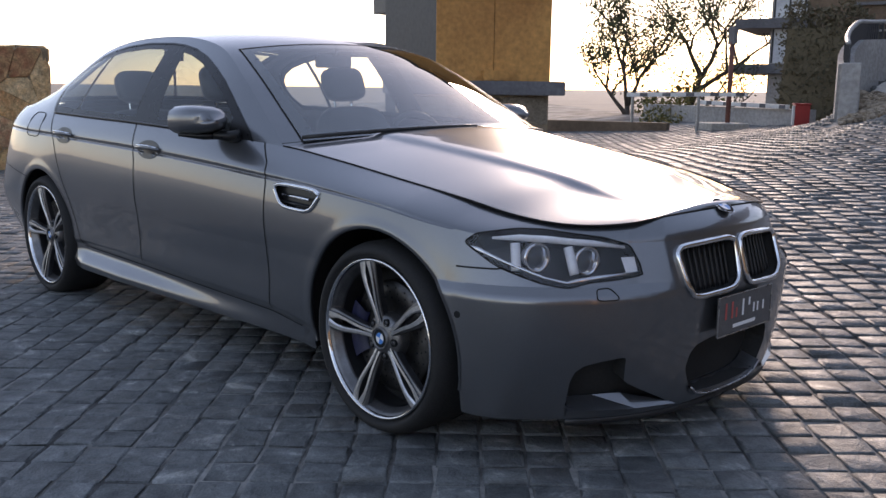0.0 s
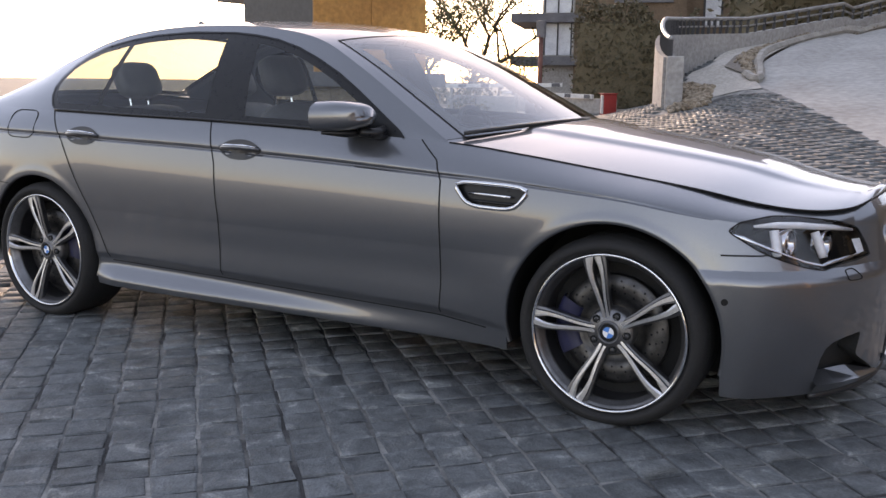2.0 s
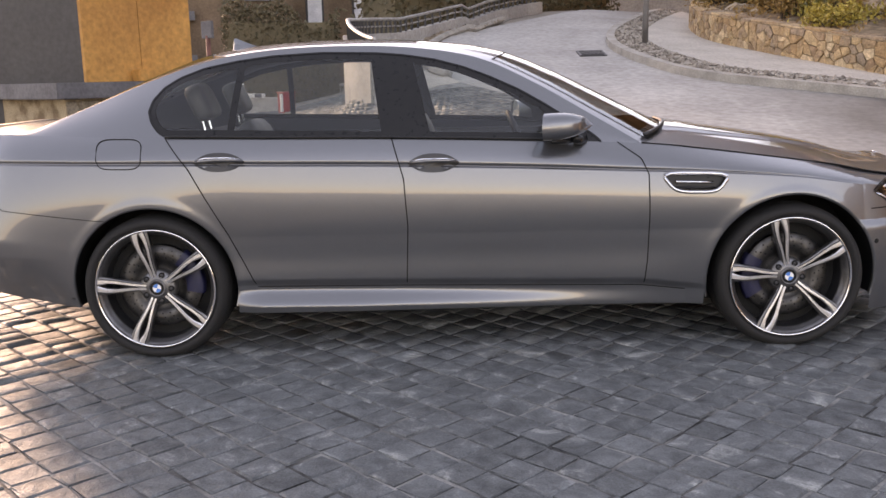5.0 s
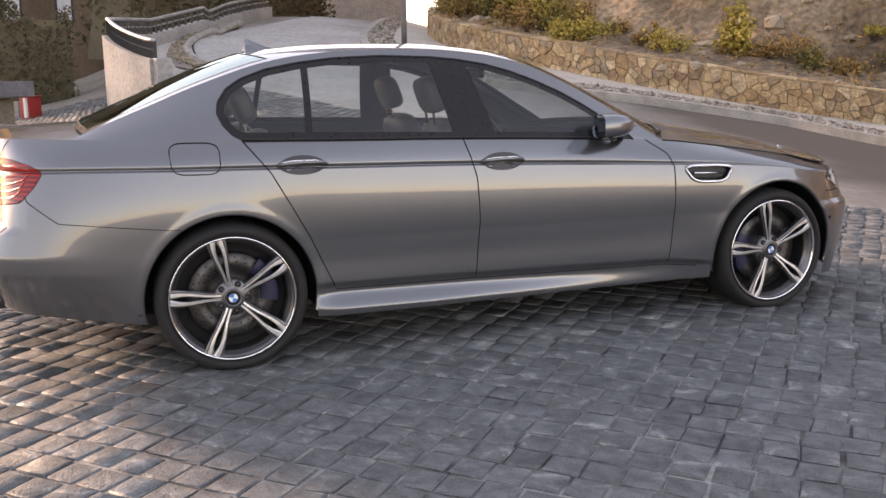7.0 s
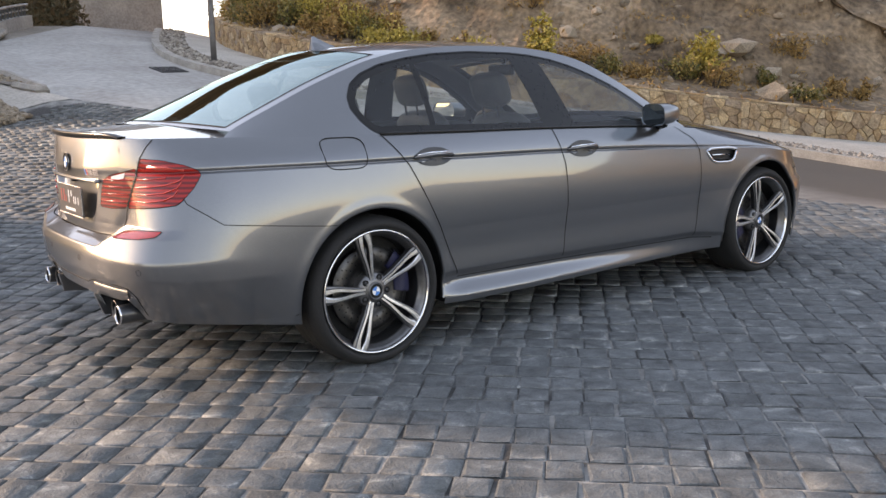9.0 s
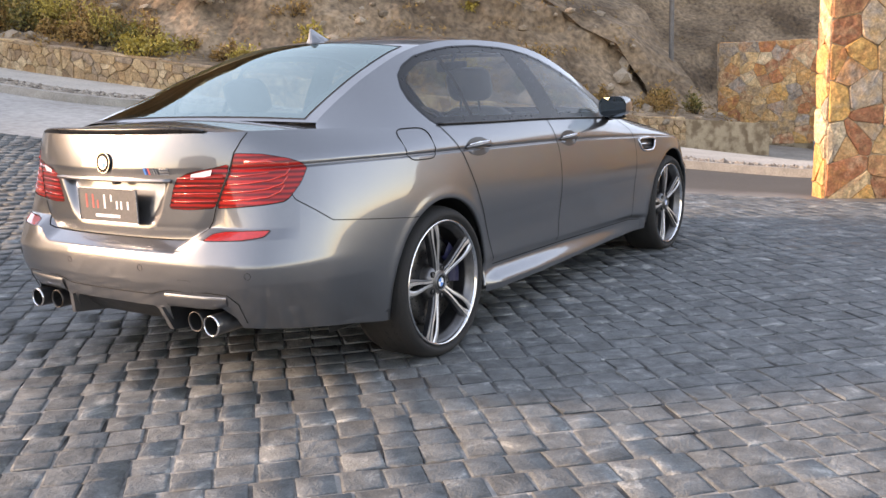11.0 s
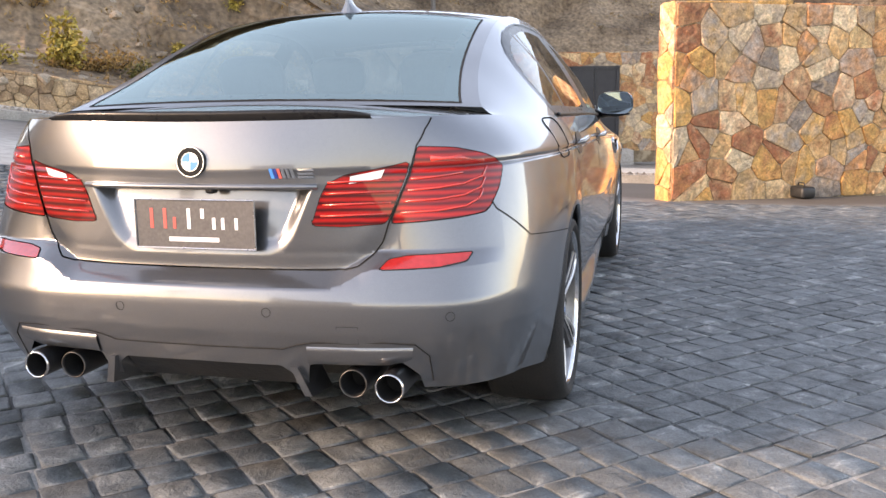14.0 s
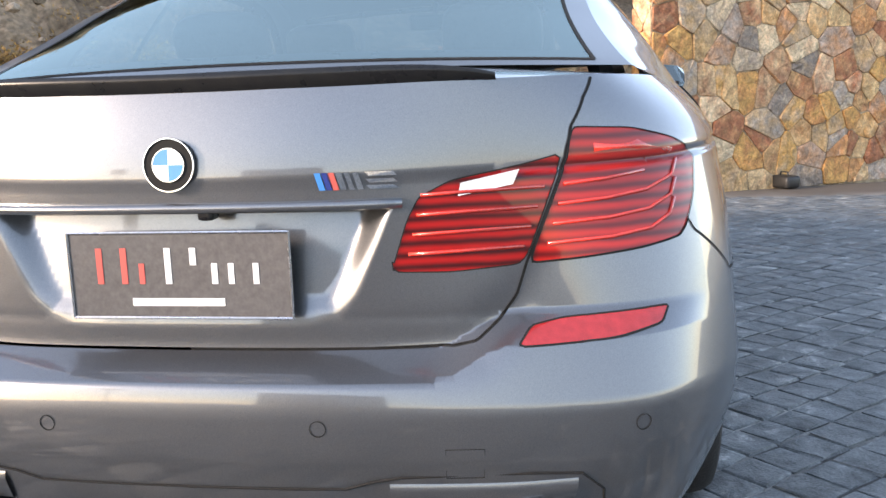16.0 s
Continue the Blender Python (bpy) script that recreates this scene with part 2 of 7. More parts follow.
M_CURTAIN = mat("white_curtain", (0.70, 0.70, 0.70), 0.9, second=(0.55, 0.55, 0.56), scale=3)
M_RAIL = mat("galvanised_rail", (0.45, 0.44, 0.42), 0.45, 0.7, second=(0.32, 0.31, 0.30), scale=8)
M_RED = mat("red_paint", (0.42, 0.03, 0.025), 0.5, second=(0.32, 0.025, 0.02), scale=5)
M_RUST = mat("rust_red_steel", (0.20, 0.075, 0.055), 0.7, second=(0.13, 0.05, 0.04), scale=6)
M_WHITE = mat("white_paint", (0.72, 0.71, 0.68), 0.6, second=(0.6, 0.58, 0.55), scale=6)
M_BARK = mat("bark", (0.075, 0.055, 0.042), 0.95, second=(0.04, 0.03, 0.023), scale=12, bump=0.8)
M_LEAF = palette(mat("leaf", rough=0.6), [(0.035, 0.05, 0.02), (0.06, 0.075, 0.025), (0.09, 0.09, 0.03)])
M_SHRUB = palette(mat("shrub_leaf", rough=0.6), [(0.06, 0.065, 0.018), (0.12, 0.11, 0.025), (0.21, 0.15, 0.035), (0.27, 0.185, 0.05)])
M_DRY = palette(mat("dry_grass_leaf", rough=0.75), [(0.25, 0.14, 0.045), (0.40, 0.235, 0.07), (0.17, 0.10, 0.04), (0.33, 0.18, 0.05)])
M_YELLOW = palette(mat("yellow_flower_leaf", rough=0.6), [(0.38, 0.27, 0.04), (0.26, 0.20, 0.04), (0.50, 0.37, 0.08)])
M_HEDGE = palette(mat("hedge_leaf", rough=0.7), [(0.065, 0.058, 0.030), (0.115, 0.092, 0.05), (0.15, 0.115, 0.065)])
M_PARAPET = mat("parapet_concrete", (0.39, 0.372, 0.35), 0.85, second=(0.29, 0.275, 0.26), scale=1.2, detail=8, bump=0.25)
M_POLE = mat("lamp_post_paint", (0.10, 0.095, 0.09), 0.5, 0.3, second=(0.14, 0.13, 0.125), scale=6)
M_DOOR = mat("charcoal_door_paint", (0.022, 0.022, 0.025), 0.5, second=(0.03, 0.03, 0.032), scale=5)
M_BLACKP = mat("black_plastic", (0.012, 0.012, 0.013), 0.45, second=(0.02, 0.02, 0.02), scale=20, bump=0.1)

# building helpers
def obj(name, bm, material, parent=None, label="", smooth=False):
    me = bpy.data.meshes.new(name)
    bm.to_mesh(me)
    bm.free()
    for m in material if isinstance(material, (list, tuple)) else [material]:
        me.materials.append(m)
    if smooth:
        me.polygons.foreach_set("use_smooth", [True] * len(me.polygons))
    ob = new(name, me)
    if parent:
        ob.parent = parent
    if label:
        ob["label"] = label
    return ob


def part(name, bm, material, parent, label="", smooth=False):
    return obj(name, bm, material, parent, label, smooth)


def data_obj(name, verts, faces, material, parent=None, label="", smooth=False):
    me = bpy.data.meshes.new(name)
    me.from_pydata([tuple(v) for v in verts], [], faces)
    for m in material if isinstance(material, (list, tuple)) else [material]:
        me.materials.append(m)
    if smooth:
        me.polygons.foreach_set("use_smooth", [True] * len(me.polygons))
    ob = new(name, me)
    if parent:
        ob.parent = parent
    if label:
        ob["label"] = label
    return ob


def empty(name, place=(0, 0, 0), turn=0.0):
    ob = new(name)
    ob.empty_display_size = 0.1
    ob.matrix_basis = pose(*place, 0, 0, turn)
    return ob


def box(bm, lo, hi, m=None, bevel=0.0):
    vs = [bm.verts.new((x, y, z)) for x in (lo[0], hi[0]) for y in (lo[1], hi[1]) for z in (lo[2], hi[2])]
    fs = [bm.faces.new([vs[i] for i in q]) for q in ((0, 1, 3, 2), (4, 6, 7, 5), (0, 4, 5, 1), (2, 3, 7, 6), (0, 2, 6, 4), (1, 5, 7, 3))]
    if bevel:
        es = list({e for f in fs for e in f.edges})
        out = bmesh.ops.bevel(bm, geom=es, offset=bevel, segments=2, affect="EDGES", profile=0.5)
        vs = list({v for v in vs if v.is_valid} | {v for v in out["verts"]})
    if m is not None:
        bmesh.ops.transform(bm, matrix=m, verts=vs)
    return vs


def tube(bm, points, radius, sides=8, closed=False, cap=True):
    """A tube along points; radius a number or one for each point."""
    pts = [Vector(p) for p in points]
    n = len(pts)
    rings = []
    up = Vector((0, 0, 1))
    for i, p in enumerate(pts):
        a = pts[(i + 1) % n] if closed or i < n - 1 else p
        b = pts[i - 1] if closed or i > 0 else p
        d = (a - b).normalized()
        side = d.cross(up)
        if side.length < 0.05:
            side = d.cross(Vector((1, 0, 0)))
        side.normalize()
        other = side.cross(d).normalized()
        r = radius[i] if isinstance(radius, (list, tuple)) else radius
        rings.append([bm.verts.new(p + r * (math.cos(6.28319 * k / sides) * side + math.sin(6.28319 * k / sides) * other)) for k in range(sides)])
    for i in range(n if closed else n - 1):
        a, b = rings[i], rings[(i + 1) % n]
        for k in range(sides):
            bm.faces.new((a[k], a[(k + 1) % sides], b[(k + 1) % sides], b[k]))
    if cap and not closed:
        bm.faces.new(rings[0][::-1])
        bm.faces.new(rings[-1])
    return rings


def spline(points, n):
    """n + 1 points along a smooth curve through the given ones."""
    P = [np.array(p, float) for p in points]
    P = [2 * P[0] - P[1]] + P + [2 * P[-1] - P[-2]]
    out = []
    m = len(P) - 3
    for i in range(n + 1):
        s = i / n * m
        k = min(int(s), m - 1)
        t = s - k
        a, b, c, d = P[k : k + 4]
        out.append(0.5 * (2 * b + (c - a) * t + (2 * a - 5 * b + 4 * c - d) * t * t + (3 * b - a - 3 * c + d) * t ** 3))
    return out


def clamp(v, a=0.0, b=1.0):
    return min(max(v, a), b)


def soft(v, k=1.0):
    return v if v > 12 * k else k * math.log1p(math.exp(v / k)) if v > -12 * k else 0.0


SLOPE_X = [-14, -4.5, -3.5, -2, -1.4, -0.8, -0.3, 0.6, 3, 5.6, 8.7, 12, 16, 24]
SLOPE = [0.03, 0.05, 0.057, 0.088, 0.100, 0.118, 0.143, 0.152, 0.155, 0.146, 0.107, 0.06, 0.03, 0.0]


def height(x, y):
    """The lie of the ground: level under the car, climbing with the road behind it."""
    k = float(np.interp(x, SLOPE_X, SLOPE))
    if x < 0:
        k += (0.155 - k) * clamp((y - 8.9) / 2.2) * clamp((x + 2.0) / 0.5)
    z = (soft(y - 1.5) - 0.85 * soft(y - 21.5)) * k - 0.05 * soft(x - 4.5) * (1 - clamp(y / 8))
    far = math.hypot(x, y)
    return z if far < 40 else z * clamp((140 - far) / 100)


# lines of the plan, from the far end of the road to its near end
PAVING_EDGE = spline([(-0.58, 10.06), (-0.21, 9.5), (0.06, 9.11), (0.64, 7.95), (1.34, 6.59), (1.89, 5.51), (2.6, 4.66), (3.6, 3.4), (4.4, 1.9), (4.8, 0.6), (5.0, -1.0), (5.0, -6.0), (4.0, -14.0)], 60)
KERB = spline([(13.0, 33.0), (9.0, 28.0), (6.0, 22.6), (4.2, 18.2), (3.05, 14.9), (2.68, 12.6), (2.95, 10.4), (3.6, 8.9), (5.3, 7.6), (7.0, 6.35), (7.5, 5.4), (7.9, 4.35), (8.25, 3.3), (8.45, 2.2), (8.7, 0.0), (9.0, -6.0)], 90)
WALL = spline([(15.0, 32.5), (10.4, 27.0), (7.2, 21.8), (5.7, 18.0), (4.85, 15.4), (4.6, 13.4), (4.85, 12.0), (5.6, 10.1), (6.6, 8.5), (7.6, 7.2), (8.6, 6.2), (9.7, 5.3), (11.0, 4.3), (12.8, 3.3), (15.0, 2.0)], 110)
PARAPET = spline([(-1.33, 9.40), (-1.68, 10.15), (-1.93, 10.95), (-1.95, 11.8), (-1.62, 12.8), (-0.98, 14.2), (0.12, 16.8), (1.1, 19.0), (2.1, 21.0)], 60)


def ribbon(name, left, right, lift, material, thick=0.0, rows=3):
    """A strip of ground between two lines of the plan, which follows the lie of the ground."""
    n = min(len(left), len(right))
    vs, fs = [], []
    for a, b in zip(left[:n], right[:n]):
        for k in range(rows + 1):
            p = a + (b - a) * k / rows
            vs.append((p[0], p[1], height(*p[:2]) + lift))
    w = rows + 1
    for i in range(n - 1):
        for k in range(rows):
            fs.append((i * w + k, i * w + k + 1, (i + 1) * w + k + 1, (i + 1) * w + k))
    if thick:
        base = len(vs)
        vs += [(x, y, z - thick) for x, y, z in vs[:base]]
        for i in range(n - 1):
            for k in (0, rows):
                fs.append((i * w + k, (i + 1) * w + k, base + (i + 1) * w + k, base + i * w + k))
    return data_obj(name, vs, fs, material, smooth=False)


def shifted(line, d):
    """A line of the plan, moved sideways by d (to the right of its run)."""
    out = []
    for i, p in enumerate(line):
        a, b = line[max(0, i - 1)], line[min(len(line) - 1, i + 1)]
        t = (b - a) / np.linalg.norm(b - a)
        out.append(p + d * np.array([t[1], -t[0]]))
    return out


# the ground, one sheet out to the horizon
def grid_lines():
    near = list(np.arange(-24, 60.1, 1.0))
    out = [-1500, -700, -350, -180, -110, -70, -45, -32] + near + [75, 95, 130, 190, 350, 700, 1500]
    return out


gx, gy = grid_lines(), grid_lines()
gv = [(x, y, height(x, y) - 0.06) for y in gy for x in gx]
gf = [(j * len(gx) + i, j * len(gx) + i + 1, (j + 1) * len(gx) + i + 1, (j + 1) * len(gx) + i) for j in range(len(gy) - 1) for i in range(len(gx) - 1)]
ground = tagged(data_obj("ground", gv, gf, mat("dry_earth", (0.30, 0.265, 0.225), 0.95, second=(0.22, 0.19, 0.16), scale=0.8, bump=0.4)), "bare dry earth round the paved forecourt", "ground", kind="structure")

pe = np.array(PAVING_EDGE)
dense_edge = [np.array([np.interp(k, range(len(pe)), pe[:, 0]), np.interp(k, range(len(pe)), pe[:, 1])]) for k in np.linspace(0, len(pe) - 1, 181)]
far_side = [np.array([-26.0, y]) for y in np.linspace(30, -16, 181)]
paving = tagged(ribbon("paving", dense_edge, far_side, -0.003, M_BED, rows=72), "dark sand-filled joints of the stone sett forecourt", "paving", kind="structure")
inner = spline([(11.5, 34.0), (7.5, 29.0), (4.6, 23.5), (2.6, 20.0), (1.0, 17.6), (0.0, 16.2), (-0.5, 14.4), (-0.6, 11.92), (-0.45, 10.42)] + [tuple(q) for q in PAVING_EDGE[5::4]], 90)
road = tagged(ribbon("road", inner, shifted(KERB, -0.0), -0.012, M_ROAD, rows=8), "worn pale concrete road climbing the hillside", "road", kind="structure")
kerb = tagged(ribbon("kerb", KERB, shifted(KERB, -0.16), 0.11, M_KERB, 0.2, rows=1), "weathered concrete kerb along the road", "kerb", kind="structure")
strip = tagged(ribbon("gravel_strip", shifted(KERB, -0.16), shifted(KERB, -0.75), 0.09, M_GRAVEL), "strip of loose gravel behind the kerb", "gravel", kind="structure")
walkway = tagged(ribbon("pavement", shifted(KERB, -0.75), [WALL[min(len(WALL) - 1, int(i * 1.1))] for i in range(91)], 0.11, M_PAVE, 0.15), "pale concrete footway below the stone wall", "pavement", kind="structure")

# retaining wall (core; its stones follow at the end)
def wall_core(name, line, h, thick, material):
    vs, fs = [], []
    back = shifted(line, -thick)
    for a, b in zip(line, back):
        za = height(*a) + 0.05
        vs += [(a[0], a[1], za - 0.3), (a[0], a[1], za + h), (b[0], b[1], za + h), (b[0], b[1], za - 0.3)]
    for i in range(len(line) - 1):
        for k in range(3):
            fs.append((4 * i + k, 4 * i + k + 1, 4 * i + 5 + k, 4 * i + 4 + k))
    return data_obj(name, vs, fs, material)


RETAIN_H = 0.56
retaining = tagged(wall_core("retaining_wall", WALL, RETAIN_H, 0.4, M_MORTAR), "low retaining wall of tan rubble stone below the slope", "retaining wall", kind="structure")

# hillside behind the wall
def hillside():
    line = [np.array(p) for p in WALL] + spline([(15.0, 2.0), (21.0, 4.5), (24.0, 0.0), (24.5, -8.0), (22.0, -24.0)], 40)[1:]
    line = [np.array([22.0, 70.0]), np.array([17.0, 55.0])] + line
    fine = []
    for a, b in zip(line[:-1], line[1:]):
        n = max(1, int(np.linalg.norm(b - a) / 0.35))
        n = min(n, 6)
        fine += [a + (b - a) * k / n for k in range(n)]
    line = fine + [line[-1]]
    rows = 46
    vs, fs = [], []
    for i, p in enumerate(line):
        a, b = line[max(0, i - 1)], line[min(len(line) - 1, i + 1)]
        t = (b - a) / np.linalg.norm(b - a)
        nrm = np.array([-t[1], t[0]])
        z0 = height(*p) + RETAIN_H * (1 if p[0] < 15.01 else 0.2)
        for k in range(rows):
            d = 0.3 + 0.26 * k + 0.011 * k * k
            rise = 0.25 * min(d, 1.6) + 0.95 * max(0, d - 1.6)
            if rise > 5.5:
                rise = 5.5 + 6.5 * (1 - math.exp((5.5 - rise) / 6.5))
            q = p + nrm * d
            w = clamp(d / 3)
            v3 = Vector((q[0], q[1], rise))
            bump = noise.fractal(v3 * 0.30, 1.0, 2.0, 4) * 0.55 * w
            bump += (abs(noise.noise(v3 * 1.1)) - 0.2) * 0.42 * w + (abs(noise.noise(v3 * 2.9 + Vector((5, 2, 1)))) - 0.2) * 0.20 * w
            vs.append((q[0] - nrm[0] * bump, q[1] - nrm[1] * bump, z0 - 0.05 + rise + 0.3 * bump))
    n = len(line)
    for i in range(n - 1):
        for k in range(rows - 1):
            fs.append((i * rows + k, i * rows + k + 1, (i + 1) * rows + k + 1, (i + 1) * rows + k))
    return data_obj("hillside", vs, fs, M_HILL, smooth=False)


hill = tagged(hillside(), "steep cut hillside of grey-brown rock and dry soil", "hillside", kind="structure")

# the car's body: four lines round its right half, from the middle of the nose to the middle of the tail
TOP_LINE = [(2.268, 0, .814), (2.243, .27, .806), (2.185, .46, .786), (2.078, .605, .786), (1.925, .682, .806), (1.73, .73, .847), (1.48, .757, .885),
            (1.1, .785, .938), (.8, .81, .972), (.3, .858, .998), (-.36, .867, 1.02), (-.9, .866, 1.03), (-1.2, .86, 1.037), (-1.48, .85, 1.043),
            (-1.75, .82, 1.05), (-2.0, .775, 1.06), (-2.2, .72, 1.066), (-2.36, .63, 1.068), (-2.45, .47, 1.066), (-2.495, .25, 1.062), (-2.505, 0, 1.06)]
SHOULDER = [(2.320, 0, .74), (2.288, .3, .735), (2.19, .55, .73), (2.07, .735, .735), (1.93, .84, .755), (1.74, .893, .78), (1.48, .912, .815),
            (1.1, .908, .84), (.8, .906, .852), (.3, .91, .875), (-.36, .912, .898), (-.9, .914, .91), (-1.2, .914, .917), (-1.48, .912, .922),
            (-1.75, .902, .926), (-2.0, .872, .93), (-2.2, .82, .93), (-2.34, .72, .925), (-2.44, .54, .92), (-2.515, .27, .915), (-2.53, 0, .912)]
WAIST = [(2.36, 0, .58), (2.34, .3, .58), (2.26, .55, .58), (2.12, .76, .58), (1.95, .875, .58), (1.75, .915, .58), (1.48, .925, .58),
         (1.1, .918, .58), (.8, .915, .58), (.3, .918, .58), (-.36, .92, .58), (-.9, .92, .58), (-1.2, .92, .58), (-1.48, .932, .58),
         (-1.75, .928, .58), (-2.02, .912, .58), (-2.26, .877, .58), (-2.45, .765, .58), (-2.535, .57, .58), (-2.572, .3, .58), (-2.58, 0, .58)]
HEM = [(2.315, 0, .172), (2.295, .3, .170), (2.20, .55, .168), (2.06, .735, .168), (1.92, .85, .172), (1.75, .885, .19), (1.48, .88, .215),
       (1.1, .878, .215), (.8, .874, .22), (.3, .872, .22), (-.36, .876, .22), (-.9, .88, .22), (-1.2, .882, .22), (-1.48, .885, .22),
       (-1.75, .885, .24), (-2.0, .87, .27), (-2.22, .83, .30), (-2.39, .735, .32), (-2.485, .56, .33), (-2.52, .3, .335), (-2.535, 0, .335)]
ROOF_LINE = [(.80, .81, .972), (.56, .752, 1.115), (.30, .69, 1.265), (.05, .63, 1.378), (-.25, .60, 1.432), (-.6, .585, 1.448), (-.95, .585, 1.435),
             (-1.25, .595, 1.388), (-1.55, .615, 1.29), (-1.8, .645, 1.19), (-2.03, .70, 1.098), (-2.1, .745, 1.066)]


def through_points(points, square=False):
    """A smooth curve through points, as a function of the place 0..n-1 along them; square: it leaves the middle line squarely."""
    P = np.array(points, float)
    m = np.array([1, -1, 1.0])
    P = np.vstack([P[1] * m if square else 2 * P[0] - P[1], P, P[-2] * m if square else 2 * P[-1] - P[-2]])
    n = len(points) - 1

    def at(s):
        s = np.clip(np.asarray(s, float), 0, n)
        k = np.minimum(s.astype(int), n - 1)
        t = (s - k)[..., None]
        a, b, c, d = P[k], P[k + 1], P[k + 2], P[k + 3]
        return 0.5 * (2 * b + (c - a) * t + (2 * a - 5 * b + 4 * c - d) * t ** 2 + (3 * b - a - 3 * c + d) * t ** 3)

    return at


LINES = [through_points(l, True) for l in (HEM, WAIST, SHOULDER, TOP_LINE)]
N_STATION = 20.0


def sill_z(x):
    """The height of the doors' lower edge."""
    return np.interp(x, [-1.0, -0.3, 0.8, 1.09], [0.345, 0.338, 0.318, 0.285])


def body_point(s, v):
    """The body's right side. s: station 0 (nose) to 20 (tail); v: 0 hem, 1 waist, 2 shoulder, 3 top line."""
    s, v = np.broadcast_arrays(np.asarray(s, float), np.asarray(v, float))
    hem, waist, shoulder, top = (l(s) for l in LINES)
    a, b, c = (np.clip(v - k, 0, 1)[..., None] for k in (0, 1, 2))
    p = hem + (waist - hem) * np.concatenate([np.sin(a * np.pi / 2) ** 0.9] * 2 + [a], -1)
    p = p + (shoulder - waist) * b
    p[..., 1] += 0.012 * np.sin(np.pi * b[..., 0]) * np.clip((s - 4.0) / 2.0, 0, 1) * np.clip((17.0 - s) / 2.0, 0, 1)
    roll = np.concatenate([c ** 1.55, c ** 1.55, c ** 0.95], -1)
    p = p + (top - shoulder) * roll
    z = p[..., 2]
    side = np.clip((s - 4.5) / 2.5, 0, 1) * np.clip((18.2 - s) / 1.5, 0, 1)
    # a hollow line just above the shoulder crease, and a shallow hollow in the lower doors
    y_in = 0.008 * np.exp(-(((v - 2.05) / 0.05) ** 2)) * side * (v > 2)
    y_in = y_in + 0.009 * np.exp(-(((z - 0.48) / 0.09) ** 2)) * np.clip((s - 7) / 1, 0, 1) * np.clip((13 - s) / 1.2, 0, 1)
    p[..., 1] -= y_in
    # below the doors: a tucked edge, the skirt's lip and its flared lower band, wider to the rear
    between = np.clip((s - 6.9) / 0.4, 0, 1) * np.clip((12.0 - s) / 0.8, 0, 1)
    flare = 0.05 + 0.95 * np.clip((0.95 - p[..., 0]) / 1.5, 0, 1)
    z = z - sill_z(p[..., 0]) + 0.338
    t = np.clip((0.322 - z) / 0.085, 0, 1)
    under = np.clip((0.372 - z) / 0.036, 0, 1)
    p[..., 1] += (0.058 * flare * t * t * (3 - 2 * t) - 0.017 * under * under * (3 - 2 * under)) * between
    z = p[..., 2]
    # the front bumper's sloping ledge below the lamps
    ledge = np.clip((z - 0.562) / 0.045, 0, 1) * np.clip((s - 1.2) / 0.5, 0, 1) * np.clip((5.6 - s) / 1.0, 0, 1)
    p[..., 0] -= 0.020 * ledge
    p[..., 1] -= 0.010 * ledge
    # the rear bumper's shelf below the lid
    tail = np.clip((s - 16.4) / 1.6, 0, 1)
    bend = np.clip((np.abs(p[..., 1]) - 0.38) / 0.14, 0, 1)
    step = np.clip((z - 0.618 - 0.052 * bend * bend * (3 - 2 * bend)) / 0.038, 0, 1)
    p[..., 0] += 0.05 * tail * step * np.clip((0.93 - z) / 0.22, 0, 1)
    # the bumper's side folds under below a crease behind the rear wheel
    fold = np.clip(0.50 - p[..., 2], 0, 0.2) * np.clip((s - 14.6) / 0.6, 0, 1)
    p[..., 1] -= 0.16 * fold * np.clip((19.0 - s) / 1.5, 0, 1)
    p[..., 0] += 0.10 * fold * tail
    # swage over the wheel arches
    for hub in (1.482, -1.482):
        r = np.hypot(p[..., 0] - hub, z - 0.345)
        p[..., 1] += 0.003 * np.exp(-(((r - 0.400) / 0.022) ** 2)) * (z > 0.3) * (np.abs(p[..., 0] - hub) < 0.6)
    p[..., 1] *= -1
    return p


def s_at(x, v, lo=3.0, hi=17.5):
    """The station at which the side reaches x."""
    for _ in range(40):
        mid = (lo + hi) / 2
        lo, hi = (mid, hi) if body_point(mid, v)[0] > x else (lo, mid)
    return (lo + hi) / 2

# paint, glass, lamps and rubber of the car
def paint():
    m = bpy.data.materials.new("grey_metallic_paint")
    m.use_nodes = True
    nt = m.node_tree
    b = nt.nodes["Principled BSDF"]
    tc = nt.nodes.new("ShaderNodeTexCoord")
    v = nt.nodes.new("ShaderNodeTexNoise")
    v.inputs["Scale"].default_value, v.inputs["Detail"].default_value = 900, 2
    nt.links.new(tc.outputs["Object"], v.inputs["Vector"])
    r = nt.nodes.new("ShaderNodeValToRGB")
    r.color_ramp.elements[0].position, r.color_ramp.elements[1].position = 0.3, 0.7
    r.color_ramp.elements[0].color, r.color_ramp.elements[1].color = (0.122, 0.128, 0.136, 1), (0.184, 0.191, 0.202, 1)
    nt.links.new(v.outputs[0], r.inputs[0])
    nt.links.new(r.outputs[0], b.inputs["Base Color"])
    b.inputs["Metallic"].default_value, b.inputs["Roughness"].default_value = 0.82, 0.33
    b.inputs["Coat Weight"].default_value, b.inputs["Coat Roughness"].default_value = 1.0, 0.045
    b.inputs["Coat IOR"].default_value = 1.65
    return m


